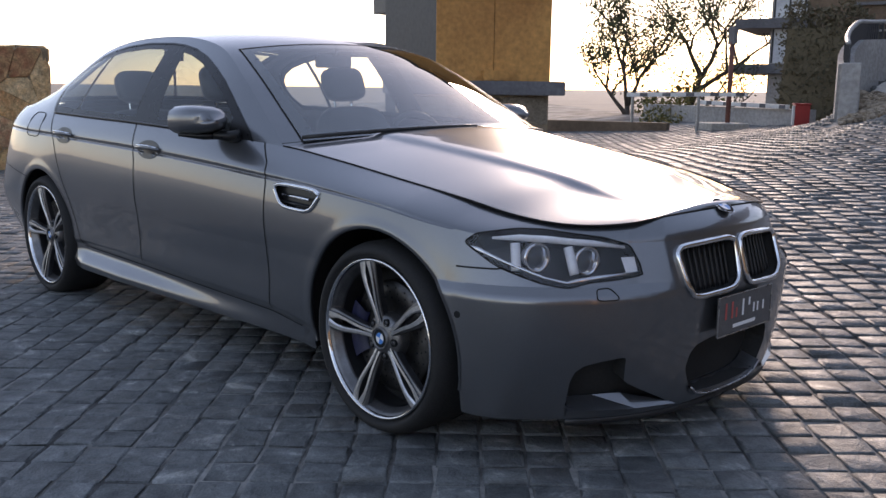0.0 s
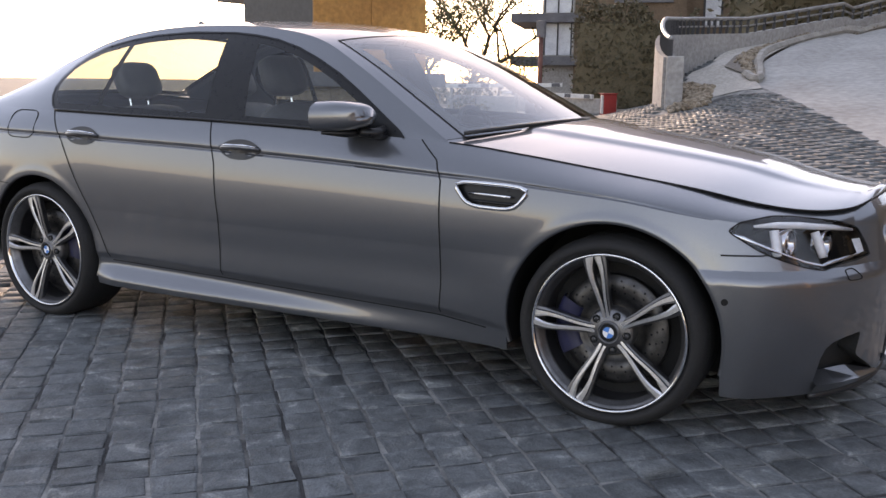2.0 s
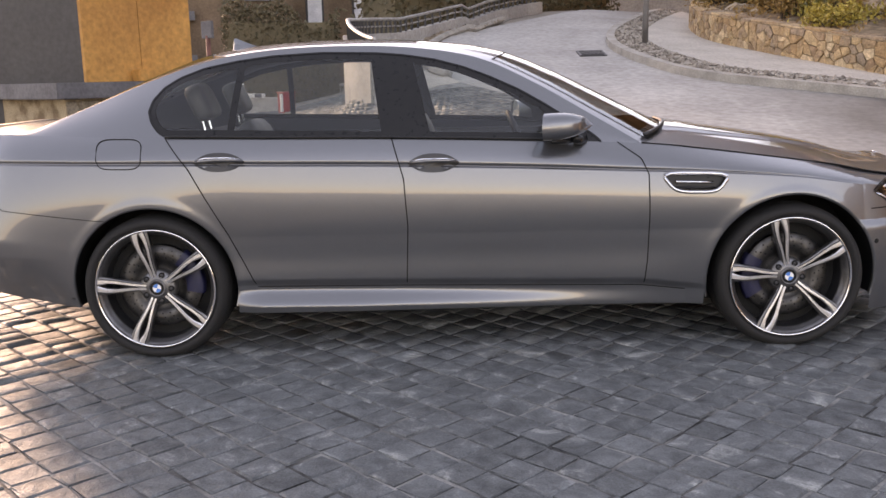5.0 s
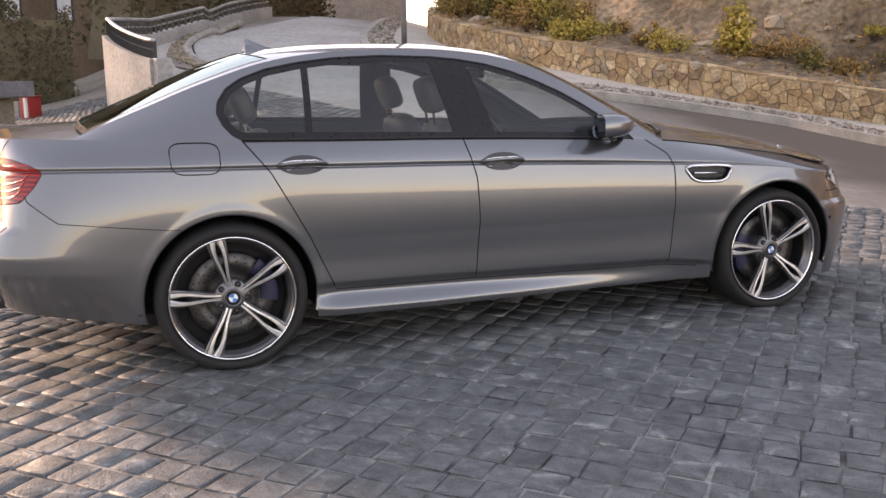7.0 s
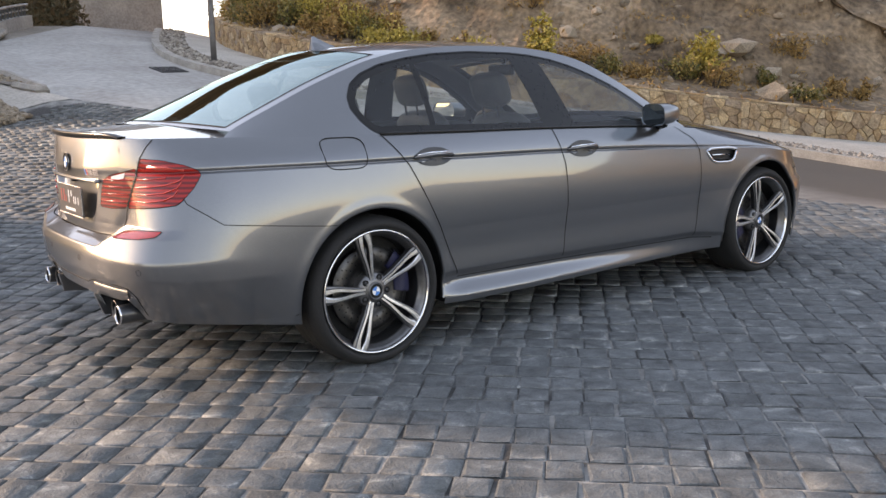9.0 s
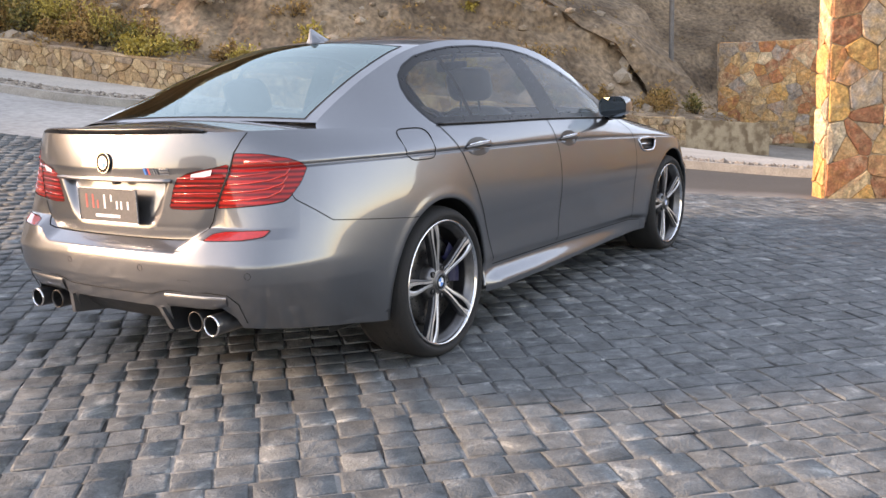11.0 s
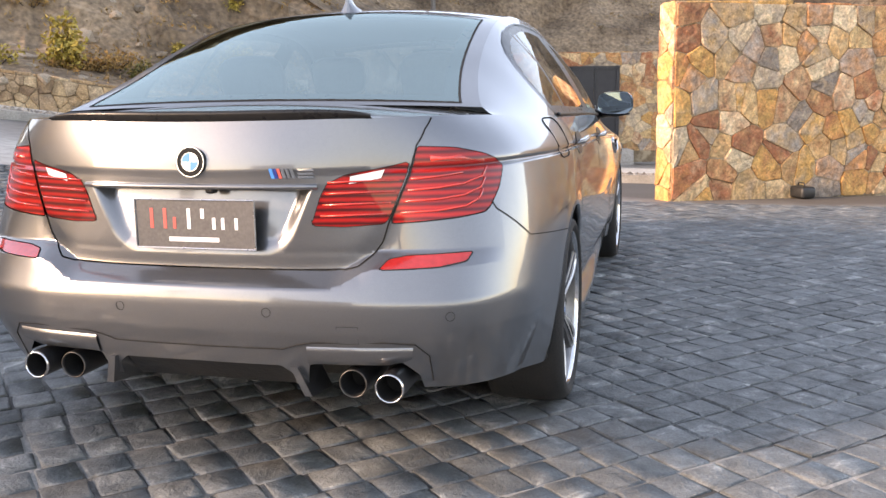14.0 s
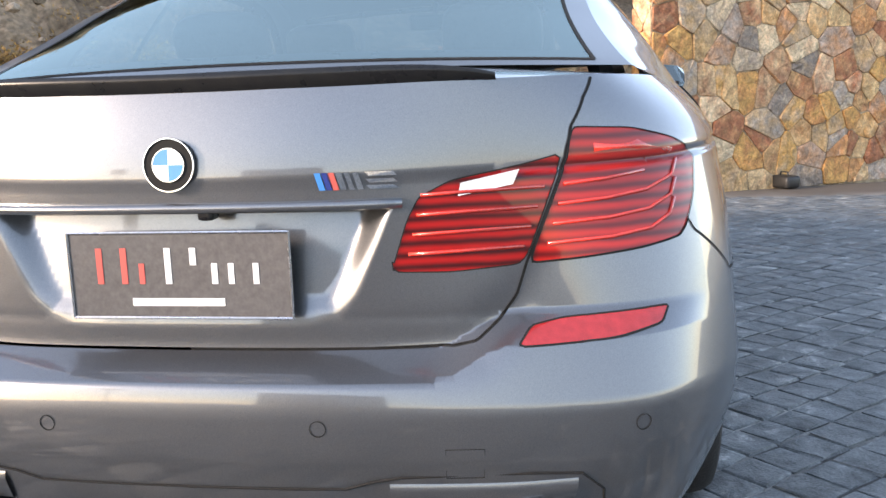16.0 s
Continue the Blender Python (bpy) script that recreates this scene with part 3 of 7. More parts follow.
def clear(name, tint, gloss=0.08, rough=0.0, sheen=(0.8, 0.8, 0.8)):
    """Thin glass: tinted see-through with a mirror gloss that grows at grazing angles."""
    m = bpy.data.materials.new(name)
    m.use_nodes = True
    nt = m.node_tree
    nt.nodes.clear()
    t = nt.nodes.new("ShaderNodeBsdfTransparent")
    t.inputs[0].default_value = (*tint, 1)
    g = nt.nodes.new("ShaderNodeBsdfGlossy")
    g.inputs["Roughness"].default_value = rough
    g.inputs["Color"].default_value = (*sheen, 1)
    lw = nt.nodes.new("ShaderNodeLayerWeight")
    lw.inputs[0].default_value = 0.5
    pw = nt.nodes.new("ShaderNodeMath")
    pw.operation = "POWER"
    pw.inputs[1].default_value = 5.0
    nt.links.new(lw.outputs["Facing"], pw.inputs[0])
    fr = nt.nodes.new("ShaderNodeMapRange")
    fr.inputs[3].default_value, fr.inputs[4].default_value = gloss, 1.0
    nt.links.new(pw.outputs[0], fr.inputs[0])
    mx = nt.nodes.new("ShaderNodeMixShader")
    nt.links.new(fr.outputs[0], mx.inputs[0])
    nt.links.new(t.outputs[0], mx.inputs[1])
    nt.links.new(g.outputs[0], mx.inputs[2])
    o = nt.nodes.new("ShaderNodeOutputMaterial")
    nt.links.new(mx.outputs[0], o.inputs[0])
    return m


def lamp_red(name, base, deep, bands):
    m = bpy.data.materials.new(name)
    m.use_nodes = True
    nt = m.node_tree
    b = nt.nodes["Principled BSDF"]
    tc = nt.nodes.new("ShaderNodeTexCoord")
    w = nt.nodes.new("ShaderNodeTexWave")
    w.bands_direction = "Z"
    w.inputs["Scale"].default_value, w.inputs["Distortion"].default_value, w.inputs["Detail"].default_value = bands, 0.6, 1
    nt.links.new(tc.outputs["Object"], w.inputs["Vector"])
    mx = nt.nodes.new("ShaderNodeMix")
    mx.data_type = "RGBA"
    mx.inputs[6].default_value, mx.inputs[7].default_value = (*base, 1), (*deep, 1)
    nt.links.new(w.outputs[1], mx.inputs[0])
    nt.links.new(mx.outputs[2], b.inputs["Base Color"])
    b.inputs["Roughness"].default_value, b.inputs["Specular IOR Level"].default_value = 0.35, 0.15
    b.inputs["Coat Weight"].default_value, b.inputs["Coat Roughness"].default_value = 0.7, 0.01
    return m


P_PAINT = paint()
P_GLASS = clear("tinted_window_glass", (0.82, 0.86, 0.85), 0.07)
P_SCREEN = clear("windscreen_glass", (0.76, 0.81, 0.82), 0.26)
P_REARGLASS = clear("dark_rear_window_glass", (0.46, 0.52, 0.52), 0.40, 0.0, (0.60, 0.73, 0.71))
P_LENS = clear("clear_lamp_lens", (0.92, 0.92, 0.93), 0.05)
P_TRIM = mat("gloss_black_trim", (0.010, 0.010, 0.011), 0.3, second=(0.014, 0.014, 0.014), scale=30, spec=0.3)
P_RUBBER = mat("tyre_rubber", (0.010, 0.010, 0.0105), 0.8, second=(0.016, 0.0155, 0.015), scale=9, bump=0.15, bump_scale=120)
P_GAP = mat("panel_gap", (0.006, 0.006, 0.006), 0.9)
P_DARK = mat("dark_underbody", (0.012, 0.012, 0.012), 0.9, second=(0.02, 0.02, 0.02), scale=8)
P_CHROME = mat("chrome", (0.78, 0.78, 0.79), 0.08, 1.0, second=(0.72, 0.72, 0.73), scale=20)
P_SATIN = mat("satin_aluminium", (0.52, 0.52, 0.53), 0.28, 1.0, second=(0.45, 0.45, 0.46), scale=14)
P_RIM = mat("machined_rim", (0.72, 0.71, 0.70), 0.40, 1.0, second=(0.60, 0.59, 0.58), scale=25)
P_RIMGREY = mat("satin_grey_rim_paint", (0.19, 0.188, 0.19), 0.40, 0.9, second=(0.14, 0.139, 0.14), scale=20)
P_RIMDARK = mat("dark_grey_rim_paint", (0.045, 0.046, 0.05), 0.35, 0.6, second=(0.06, 0.06, 0.064), scale=20, coat=0.6)
P_DISC = mat("brake_disc_steel", (0.12, 0.117, 0.115), 0.45, 1.0, second=(0.075, 0.072, 0.07), scale=30)
P_BLUE = mat("blue_caliper_paint", (0.010, 0.012, 0.05), 0.5, second=(0.012, 0.014, 0.04), scale=20)
P_RED = lamp_red("red_tail_lens", (0.47, 0.013, 0.008), (0.12, 0.003, 0.003), 16.0)
P_REDB = mat("bright_red_light_guide", (0.62, 0.035, 0.02), 0.2, second=(0.52, 0.025, 0.015), scale=20, coat=1.0)
P_REDDEEP = lamp_red("deep_red_tail_lens", (0.34, 0.009, 0.008), (0.05, 0.003, 0.003), 17.0)
P_REFLECT = mat("red_reflector", (0.40, 0.016, 0.014), 0.2, second=(0.32, 0.012, 0.01), scale=60, coat=1.0)
P_WHITE = mat("white_lamp_plastic", (0.80, 0.80, 0.80), 0.25, second=(0.7, 0.7, 0.71), scale=30, coat=0.6)
P_SEAT = mat("grey_leather", (0.095, 0.093, 0.092), 0.5, second=(0.07, 0.069, 0.068), scale=8, bump=0.15)
P_CABIN = mat("black_cabin_plastic", (0.02, 0.02, 0.021), 0.6, second=(0.03, 0.03, 0.03), scale=9)
P_PLATE = mat("charcoal_plate_print", (0.10, 0.094, 0.093), 0.35, second=(0.09, 0.086, 0.086), scale=8, coat=0.3)
P_RDPRINT = mat("red_print", (0.55, 0.10, 0.085), 0.4)
P_WTPRINT = mat("white_print", (0.82, 0.82, 0.82), 0.4)
P_BADGEBLUE = mat("light_blue_enamel", (0.03, 0.22, 0.58), 0.3, coat=0.2)
P_BADGEDK = mat("dark_blue_enamel", (0.02, 0.04, 0.20), 0.2, coat=1.0)
P_MIRROR = mat("mirror_glass", (0.42, 0.50, 0.54), 0.02, 1.0)

car = empty("car")
car.matrix_world = Matrix.Translation((-1.0, -0.4786, 0)) @ Matrix.Rotation(radians(1.04), 4, "Z") @ Matrix.Translation((1.0, 0.5, 0))
tagged(car, "grey metallic four-door sports saloon parked on stone setts", "car")

WA = through_points(WAIST, True)
_ss = np.linspace(0, 20, 801)
_w = WA(_ss)[:, :2]
_ROUND = np.r_[0, np.cumsum(np.hypot(*np.diff(_w, axis=0).T))]
GIRTH = float(_ROUND[-1])


def girth(s):
    return np.interp(s, _ss, _ROUND)


def station(a):
    return np.interp(a, _ROUND, _ss)


def on_body(a, z, lift=0.0):
    """The place on the right side at girth a (from the nose) and height z, and its outward normal."""
    s = float(station(a))
    lo, hi = 0.0, 3.0
    for _ in range(40):
        mid = (lo + hi) / 2
        lo, hi = (mid, hi) if body_point(s, mid)[2] < z else (lo, mid)
    p = body_point(s, lo)
    n = np.cross(body_point(min(20, s + 0.02), lo) - body_point(max(0, s - 0.02), lo), body_point(s, min(3, lo + 0.02)) - body_point(s, max(0, lo - 0.02)))
    n = -n / (np.linalg.norm(n) + 1e-12)
    return p + n * lift, n


def on_many(points, lift=0.0):
    """The same for many (girth, height) pairs at once."""
    A, Z = np.array([p[0] for p in points], float), np.array([p[1] for p in points], float)
    s = np.clip(station(np.clip(A, 0, 2 * GIRTH)), 0, 20)
    lo, hi = np.zeros(len(A)), np.full(len(A), 3.0)
    for _ in range(34):
        m = (lo + hi) / 2
        low = body_point(s, m)[:, 2] < Z
        lo, hi = np.where(low, m, lo), np.where(low, hi, m)
    p = body_point(s, lo)
    n = np.cross(body_point(np.minimum(20, s + 0.02), lo) - body_point(np.maximum(0, s - 0.02), lo), body_point(s, np.minimum(3, lo + 0.02)) - body_point(s, np.maximum(0, lo - 0.02)))
    n = -n / (np.linalg.norm(n, axis=1, keepdims=True) + 1e-12)
    return p + n * lift


def polygon_distance(px, pz, poly):
    """Signed distance to a polygon, negative inside."""
    P = np.array(poly, float)
    best = np.full(px.shape, 1e9)
    inside = np.zeros(px.shape, bool)
    for i in range(len(P)):
        ax, az = P[i]
        bx, bz = P[(i + 1) % len(P)]
        ex, ez = bx - ax, bz - az
        t = np.clip(((px - ax) * ex + (pz - az) * ez) / (ex * ex + ez * ez + 1e-12), 0, 1)
        best = np.minimum(best, np.hypot(px - ax - t * ex, pz - az - t * ez))
        crosses = ((az > pz) != (bz > pz)) & (px < (bx - ax) * (pz - az) / (bz - az + 1e-12) + ax)
        inside ^= crosses
    return np.where(inside, -best, best)


def rounded(poly, n=6, ease=0.3):
    """A closed polygon with its corners eased."""
    P = [np.array(p, float) for p in poly]
    out = []
    for i, p in enumerate(P):
        a, b = P[i - 1], P[(i + 1) % len(P)]
        s, e = p + (a - p) * ease, p + (b - p) * ease
        for k in range(n + 1):
            t = k / n
            out.append(tuple((1 - t) ** 2 * s + 2 * t * (1 - t) * p + t * t * e))
    return out


class Points(list):
    """Vertices with their normals."""

    normals = None


class Patch:
    """A surface over a grid of two parameters, split exactly along lines."""

    def __init__(self, fn, us, vs):
        self.fn = fn
        U, V = np.meshgrid(np.asarray(us, float), np.asarray(vs, float))
        n, m = U.shape
        self.U, self.V = list(U.ravel()), list(V.ravel())
        self.polys = [(i * m + j, i * m + j + 1, (i + 1) * m + j + 1, (i + 1) * m + j) for i in range(n - 1) for j in range(m - 1)]
        self.du, self.dv = float(abs(us[-1] - us[0])) * 4e-5, float(abs(vs[-1] - vs[0])) * 4e-5

    def cut(self, g):
        """Splits every cell that the line g = 0 crosses."""
        U, V = np.array(self.U), np.array(self.V)
        G = g(self.fn(U, V), U, V)
        G[np.abs(G) < 2e-4] = 0.0
        neg, pos = G < 0, G > 0
        out, made = [], {}
        for q in self.polys:
            if not (any(neg[i] for i in q) and any(pos[i] for i in q)):
                out.append(q)
                continue
            a, b, hits = [], [], 0
            for k, i in enumerate(q):
                j = q[(k + 1) % len(q)]
                if G[i] <= 0:
                    a.append(i)
                if G[i] >= 0:
                    b.append(i)
                if G[i] * G[j] < 0:
                    key = (i, j) if i < j else (j, i)
                    if key not in made:
                        x, y = key
                        t = G[x] / (G[x] - G[y])
                        made[key] = len(self.U)
                        self.U.append(U[x] + (U[y] - U[x]) * t)
                        self.V.append(V[x] + (V[y] - V[x]) * t)
                    a.append(made[key])
                    b.append(made[key])
            for c in (a, b):
                if len(c) > 2:
                    out.append(tuple(c))
        self.polys = out

    def settle(self):
        U, V = np.array(self.U), np.array(self.V)
        self.P = self.fn(U, V)
        d = self.fn(U + self.du, V) - self.fn(U - self.du, V)
        e = self.fn(U, V + self.dv) - self.fn(U, V - self.dv)
        n = np.cross(d, e)
        n = n / (np.linalg.norm(n, axis=-1, keepdims=True) + 1e-12)
        c = self.P.mean(axis=0)
        out = np.stack([self.P[:, 0] * 0.12, self.P[:, 1], self.P[:, 2] - 0.5], -1)
        self.N = np.where((np.sum(n * out, axis=1) < 0)[:, None], -n, n)
        flat = [i for q in self.polys for i in q]
        at = np.cumsum([0] + [len(q) for q in self.polys[:-1]])
        size = np.array([len(q) for q in self.polys])
        self.cu, self.cv = np.add.reduceat(U[flat], at) / size, np.add.reduceat(V[flat], at) / size
        self.C = self.fn(self.cu, self.cv)
        self.border = {}
        for k, q in enumerate(self.polys):
            for i, j in zip(q, q[1:] + q[:1]):
                self.border.setdefault((i, j) if i < j else (j, i), []).append(k)

    def side(self, g):
        return g(self.C, self.cu, self.cv) < 0

    def mesh(self, mask, side=1, lift=0.0):
        """Vertices and faces of the chosen cells; side -1 mirrors them to the car's left."""
        idx, verts, normals, faces = {}, Points(), [], []
        for k in np.flatnonzero(mask):
            q = []
            for i in self.polys[k]:
                if i not in idx:
                    idx[i] = len(verts)
                    x, y, z = self.P[i] + self.N[i] * lift
                    verts.append((x, y * side, z))
                    normals.append((self.N[i][0], self.N[i][1] * side, self.N[i][2]))
                q.append(idx[i])
            a, b, c = (np.array(verts[i]) for i in (q[0], q[len(q) // 3], q[2 * len(q) // 3]))
            faces.append(tuple(q) if np.dot(np.cross(b - a, c - a), normals[q[0]]) > 0 else tuple(q[::-1]))
        verts.normals = normals
        return verts, faces

    def gap(self, mask, side=1, width=0.0055, lift=0.0014, keep=None):
        """A dark line along the border of the chosen cells."""
        verts, faces, normals = Points(), [], []
        for (a, b), owners in self.border.items():
            if len(owners) != 2 or mask[owners[0]] == mask[owners[1]]:
                continue
            p, q = self.P[a], self.P[b]
            if keep is not None and not keep((p + q) / 2):
                continue
            d = q - p
            if np.linalg.norm(d) < 1e-5:
                continue
            nn = (self.N[a] + self.N[b]) / 2
            w = np.cross(d, nn)
            w = w / (np.linalg.norm(w) + 1e-12) * width / 2
            e = d / np.linalg.norm(d) * 0.0012
            k = len(verts)
            for pt in (p - e + w, q + e + w, q + e - w, p - e - w):
                pt = pt + nn * lift
                verts.append((pt[0], pt[1] * side, pt[2]))
                normals.append((nn[0], nn[1] * side, nn[2]))
            faces.append((k, k + 1, k + 2, k + 3))
        verts.normals = normals
        return verts, faces


def two_mats(name, main, gap, material, parent, label="", second=None):
    """A part with its dark shut lines."""
    v, f = main
    gv, gf = gap
    k = len(v)
    me = bpy.data.meshes.new(name)
    me.from_pydata(list(v) + list(gv), [], f + [tuple(i + k for i in q) for q in gf])
    me.materials.append(material)
    me.materials.append(second or P_GAP)
    me.polygons.foreach_set("use_smooth", [True] * len(me.polygons))
    me.polygons.foreach_set("material_index", [0] * len(f) + [1] * len(gf))
    if isinstance(v, Points) and v.normals:
        me.normals_split_custom_set_from_vertices(v.normals + (gv.normals if gf else []))
    ob = new(name, me)
    ob.parent = parent
    if label:
        ob["label"] = label
    return ob


# ---- the body's flanks
HUB_F, HUB_R, HUB_Z = 1.487, -1.482, 0.343


def line_in_z(points):
    z, x = np.array([p[1] for p in points]), np.array([p[0] for p in points])
    o = np.argsort(z)
    return lambda P, U, V: P[..., 0] - np.interp(P[..., 2], z[o], x[o])


def line_in_x(points):
    x, z = np.array([p[0] for p in points]), np.array([p[1] for p in points])
    o = np.argsort(x)
    return lambda P, U, V: P[..., 2] - np.interp(P[..., 0], x[o], z[o])


def shape_on_body(poly):
    return lambda P, U, V: polygon_distance(girth(U), P[..., 2], poly)


HEADLIGHT = rounded([(1.083, .732), (1.04, .762), (.944, .776), (.86, .774), (.777, .767), (.575, .75), (.476, .726), (.461, .666), (.465, .631), (.56, .622), (.656, .617), (.734, .602), (.822, .618), (.969, .667)], 2, 0.18)
SIDE_INTAKE = rounded([(.712, .212), (.712, .30), (.70, .335), (.672, .355), (.615, .367), (.529, .376), (.522, .290), (.33, .198), (.30, .19), (.46, .198), (.60, .204)], 2, 0.12)
MID_INTAKE = rounded([(-.3, .405), (.13, .398), (.235, .38), (.262, .352), (.272, .30), (.215, .20), (-.3, .19)], 2, 0.2)
KIDNEY = rounded([(.016, .66), (.016, .712), (.063, .722), (.30, .712), (.325, .69), (.314, .591), (.278, .547), (.055, .553), (.022, .585)], 3, 0.28)
VENT = rounded([(1.788, .833), (2.112, .842), (2.042, .755), (1.852, .750)], 3)
TG = GIRTH
LAMP_OUTER = rounded([(TG - .556, .783), (TG - .652, .968), (TG - .672, .989), (TG - .78, .983), (TG - .89, .962), (TG - .955, .941), (TG - .965, .922), (TG - .93, .87), (TG - .875, .82), (TG - .85, .806), (TG - .76, .796), (TG - .64, .787)], 3, 0.14)
LAMP_INNER = rounded([(TG - .349, .779), (TG - .383, .858), (TG - .405, .893), (TG - .455, .917), (TG - .57, .937), (TG - .632, .95), (TG - .55, .783), (TG - .44, .776)], 3, 0.14)
REFLECTOR = rounded([(TG - .533, .668), (TG - .553, .691), (TG - .605, .699), (TG - .795, .705), (TG - .775, .682), (TG - .69, .671)], 3, 0.14)
RECESS = rounded([(TG - .374, .886), (TG - .364, .872), (TG - .298, .746), (TG - .262, .704), (TG - .21, .690), (TG + .3, .690), (TG + .3, .886)], 3, 0.2)
EXHAUST_BAY = [(TG - .30, .30), (TG - .325, .40), (TG - .36, .405), (TG - .60, .41), (TG - .655, .37), (TG - .69, .30)]
DIFFUSER = [(TG + .3, .20), (TG + .3, .40), (TG - .24, .395), (TG - .27, .37), (TG - .285, .20)]
FUEL = rounded([(4.70, 1.04), (4.487, 1.038), (4.487, .905), (4.69, .908)], 5)

LID = [(TG - .86, 1.2), (TG - .79, 1.066), (TG - .73, 1.034), (TG - .668, .99), (TG - .641, .955), (TG - .553, .783), (TG - .543, .758), (TG - .533, .734), (TG - .503, .698), (TG - .468, .671), (TG - .43, .661), (TG - .3, .658), (TG + .5, .656), (TG + .5, 1.2)]


BAY = [(a, z) if z < 0.88 else (a - 0.05, 1.1) if a < TG else (a, 1.1) for a, z in RECESS]


def flank_point(s, v):
    """The flank with the plate bay pressed into the boot lid."""
    p = body_point(s, v)
    high = np.clip((p[..., 2] - 0.69) / 0.19, 0, 1)
    deep = np.clip(-polygon_distance(girth(s), p[..., 2], BAY) / 0.05, 0, 1) * np.clip((0.886 - p[..., 2]) / 0.007, 0, 1)
    p[..., 0] += (0.006 + 0.040 * high) * deep * deep * (3 - 2 * deep) * (s > 15)
    rim = polygon_distance(girth(s), p[..., 2], LID)
    tuck = np.exp(-(rim / 0.034) ** 2)
    p[..., 0] += 0.010 * tuck * np.clip((0.80 - p[..., 2]) / 0.10, 0, 1) * (s > 15)
    return p


flank = Patch(flank_point, np.r_[np.linspace(0, 16, 300), np.linspace(16, 20, 150)[1:]], np.r_[np.linspace(0, 0.5, 26), np.linspace(0.5, 1, 9)[1:], np.linspace(1, 1.15, 6)[1:], np.linspace(1.15, 1.36, 26)[1:], np.linspace(1.36, 1.88, 16)[1:], np.linspace(1.88, 1.95, 12)[1:], np.linspace(1.95, 2, 4)[1:], np.linspace(2, 3, 16)[1:]])
shapes_ = {key: shape_on_body(poly) for key, poly in (("head", HEADLIGHT), ("lamp_o", LAMP_OUTER), ("lamp_i", LAMP_INNER), ("intake", SIDE_INTAKE), ("mid", MID_INTAKE), ("kidney", KIDNEY),
           ("vent", VENT), ("reflector", REFLECTOR), ("recess", RECESS), ("exhaust", EXHAUST_BAY), ("diffuser", DIFFUSER))}
shapes_["arch_f"] = lambda P, U, V: np.hypot(P[..., 0] - HUB_F + 0.004, np.maximum(P[..., 2] - HUB_Z, -0.05)) - 0.394
shapes_["arch_r"] = lambda P, U, V: np.hypot(P[..., 0] - HUB_R - 0.002, np.maximum(P[..., 2] - HUB_Z, -0.05)) - 0.386
shapes_["behind_f"] = line_in_z([(.66, 1.0), (.70, .969), (.785, .909), (.817, .837), (.822, .642), (.82, .443), (.808, .32), (.80, .2)])
shapes_["behind_b"] = line_in_z([(-.37, 1.04), (-.355, 1.015), (-.304, .84), (-.29, .62), (-.302, .35), (-.302, .2)])
shapes_["behind_r"] = line_in_z([(-1.42, 1.06), (-1.405, 1.045), (-1.29, .90), (-1.125, .60), (-1.01, .35), (-.99, .2)])
shapes_["sill"] = lambda P, U, V: P[..., 2] - sill_z(P[..., 0]) + 0.005
shapes_["nose"] = line_in_x([(1.0, .655), (1.87, .655), (1.97, .656), (2.04, .67), (2.05, .75), (2.06, 1.0), (3, 1.0)])
shapes_["tail"] = line_in_x([(-3, 1.2), (-2.42, 1.2), (-2.30, .81), (-2.183, .722), (-1.73, .673), (-1.0, .663)])
def shelf_line(lift):
    """The crease (lift 0) and the back edge of the bumper's shelf below the boot lid."""
    def at(P, U, V):
        bend = np.clip((np.abs(P[..., 1]) - 0.38) / 0.14, 0, 1)
        return np.where(U > 16.0, P[..., 2] - 0.618 - lift - 0.052 * bend * bend * (3 - 2 * bend), 1.0)
    return at


shapes_["shelf_front"], shapes_["shelf_back"] = shelf_line(0.0), shelf_line(0.038)
shapes_["lid"] = lambda P, U, V: polygon_distance(girth(U), P[..., 2], LID)
for g in shapes_.values():
    flank.cut(g)
flank.settle()
cells = {key: flank.side(g) for key, g in shapes_.items()}
ahead_f, ahead_b, ahead_r = ~cells["behind_f"], ~cells["behind_b"], ~cells["behind_r"]
sill_line, nose_line, tail_line, lid_line = cells["sill"], cells["nose"], cells["tail"], cells["lid"]
X, Z = flank.C[:, 0], flank.C[:, 2]
hole = cells["arch_f"] | cells["arch_r"] | cells["intake"] | cells["mid"] | cells["kidney"] | cells["exhaust"] | cells["diffuser"] | cells["vent"]
lamp = cells["head"] | cells["lamp_o"] | cells["lamp_i"] | cells["reflector"]
rest = ~hole & ~lamp
front_bumper = rest & ahead_f & (X > HUB_F) & nose_line
fender = rest & ahead_f & ~front_bumper & ~(sill_line & (X < HUB_F))
sill = rest & sill_line & (X < HUB_F - 0.2) & (X > -1.12)
front_door = rest & ~ahead_f & ahead_b & ~sill
rear_door = rest & ~ahead_b & ahead_r & ~sill & (X < 0.5)
behind = rest & ~ahead_r & (X < -0.9) & ~sill
lid = behind & lid_line & (X < -2.2)
rear_bumper = behind & ~lid & (X < HUB_R) & tail_line
quarter = behind & ~lid & ~rear_bumper

